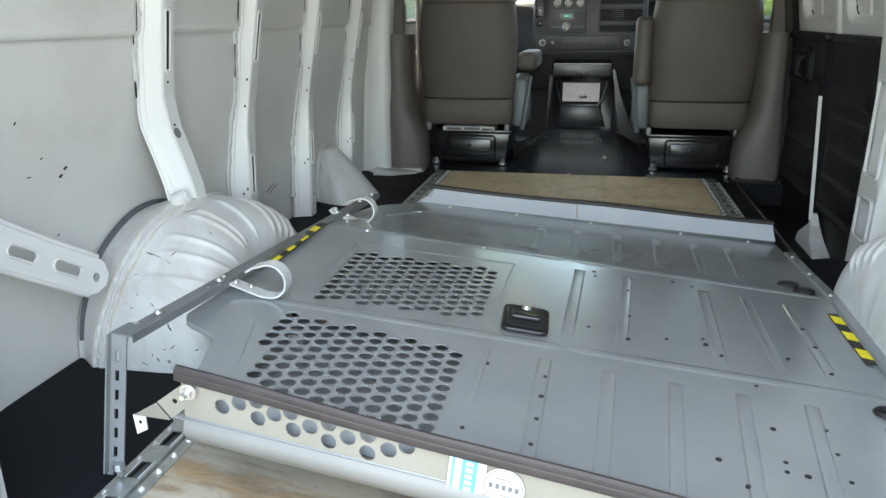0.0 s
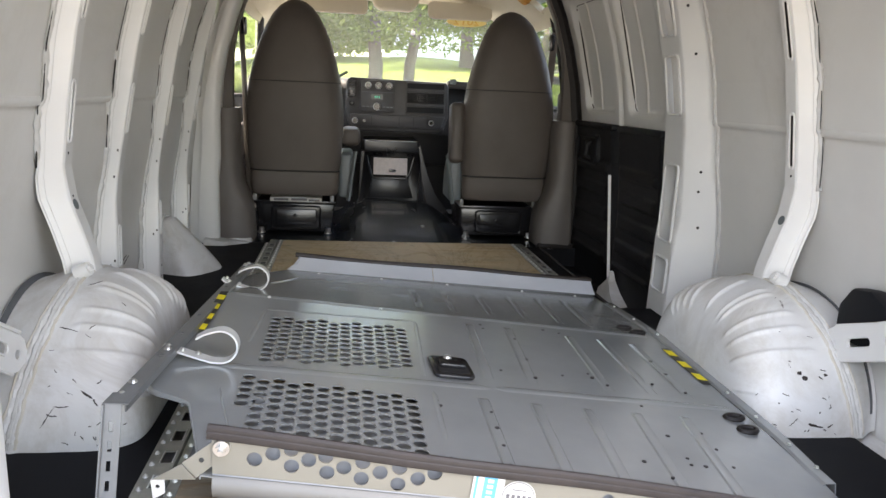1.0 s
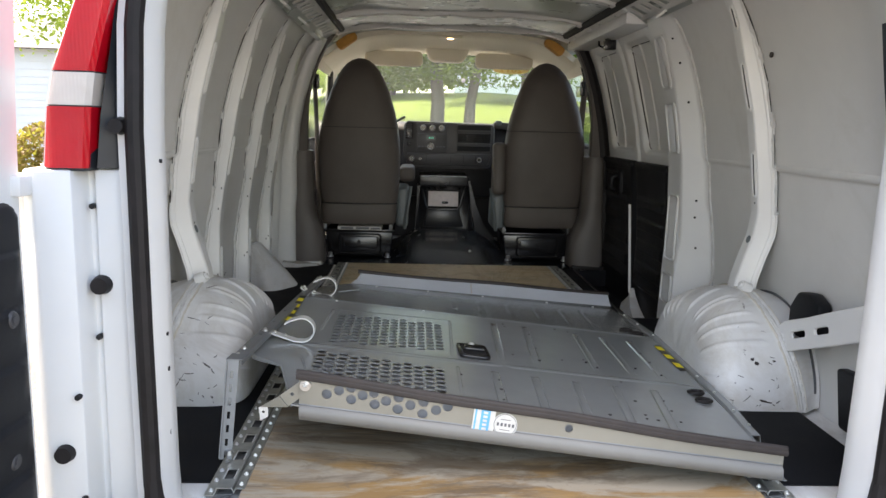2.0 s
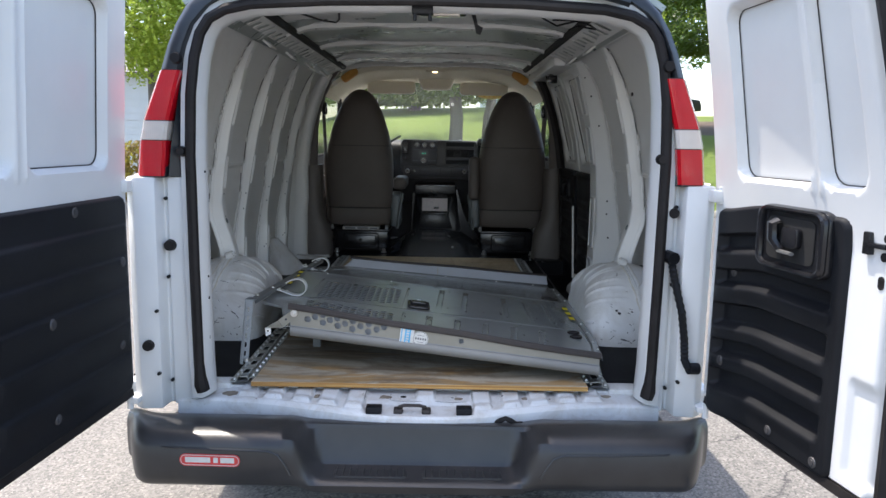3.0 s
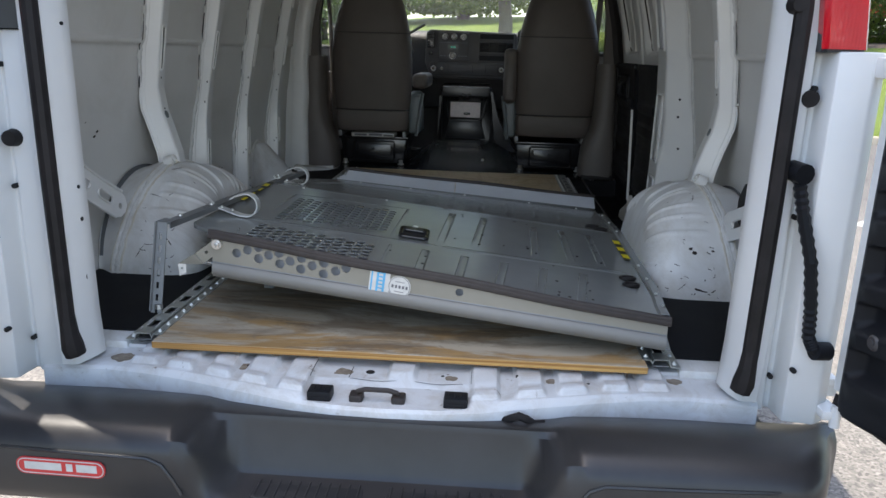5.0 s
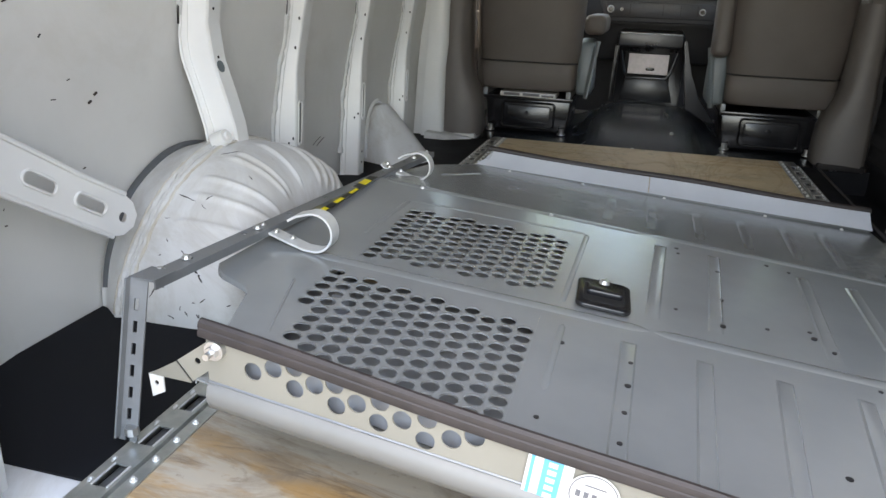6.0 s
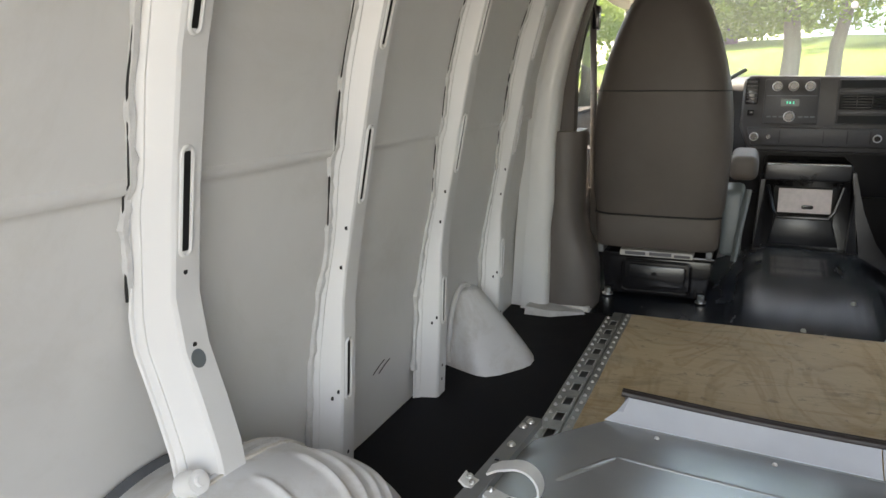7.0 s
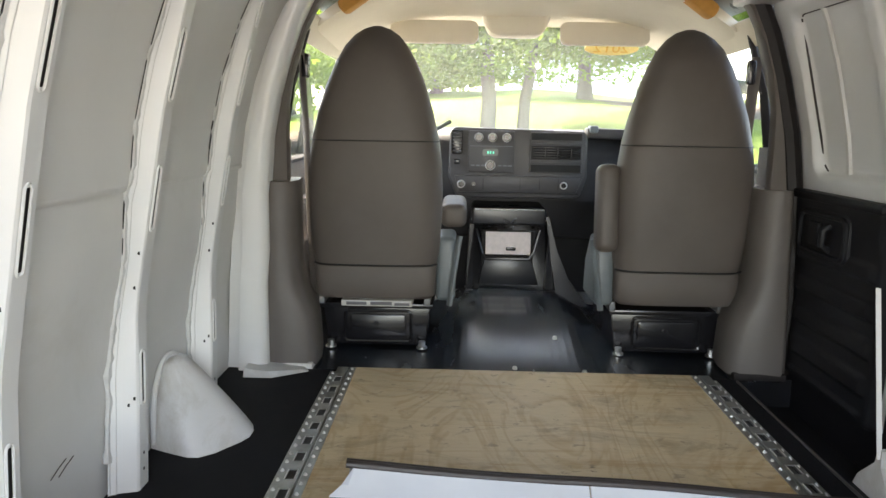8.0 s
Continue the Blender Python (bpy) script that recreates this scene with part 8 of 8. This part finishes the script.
# parked cars at the top of the bank
def parked_car(x, y, length, height, material, turn, label, boxy):
    z = ground_z(x, y)
    car = thing("parked_car", (x, y, z), label, "car")
    m = Matrix.Translation((x, y, z)) @ pose(0, 0, 0, 0, 0, turn)
    h = height
    side = [(-0.5, 0.18), (-0.5, 0.52), (-0.44, 0.56), (-0.40 if boxy else -0.28, 0.98), (0.14 if boxy else 0.10, 1.0), (0.27, 0.60), (0.48, 0.52), (0.5, 0.34), (0.5, 0.18)]
    part("body", moved(prism([(a * length, b * h) for a, b in side], "y", -0.88, 0.88, 0.06, 3), m), material, car)
    for sy in (-0.885, 0.885):
        part("window", moved(prism([(a * length, b * h) for a, b in ((-0.40, 0.60), (-0.36 if boxy else -0.24, 0.92), (0.11, 0.93), (0.21, 0.62))], "y", min(sy, sy * 0.99), max(sy, sy * 0.99), 0.0), m), CARGLASS, car)
        for a in (-0.31, 0.31):
            part("wheel", moved(cyl((a * length, sy * 0.82, 0.32), (a * length, sy * 1.0, 0.32), 0.33, seg=24), m), TYRE, car)
    part("rear_window", moved(prism([(-0.62, 0.62 * h), (0.62, 0.62 * h), (0.52, 0.92 * h), (-0.52, 0.92 * h)], "x", -0.475 * length, -0.455 * length), m), CARGLASS, car)


parked_car(16.8, 29.5, 4.7, 1.85, CARRED, 8, "red estate car parked beyond the shrubs", True)
parked_car(9.9, 33.5, 4.6, 1.5, CARDARK, 5, "dark green saloon parked at the top of the bank", False)

# pale building with siding
bd = thing("outbuilding", (-12.0, 21.0, 0), "pale grey building with horizontal siding", "building")
part("wall", box(-19.0, -6.2, 20.0, 26.0, -0.1, 3.4), WALLPALE, bd)
for i in range(15):
    part("siding_board", prism([(19.965, 0.1 + 0.21 * i), (20.0, 0.1 + 0.21 * i), (20.0, 0.31 + 0.21 * i), (19.985, 0.31 + 0.21 * i)], "x", -19.0, -6.2), WALLPALE, bd)
part("roof", prism([(19.6, 3.38), (26.4, 3.38), (23.0, 4.6)], "x", -19.3, -5.9), ROOFSLATE, bd)
far_house = thing("white_house", (10.0, 60.0, ground_z(10.0, 60.0)), "white house far beyond the grass", "house")
hz = ground_z(7.0, 60.0)
part("wall", box(3.0, 17.0, 58, 66, hz - 1.0, hz + 4.0), WALLPALE, far_house)
part("roof", prism([(57.5, hz + 3.98), (66.5, hz + 3.98), (62, hz + 6.2)], "x", 2.6, 17.4), ROOFSLATE, far_house)
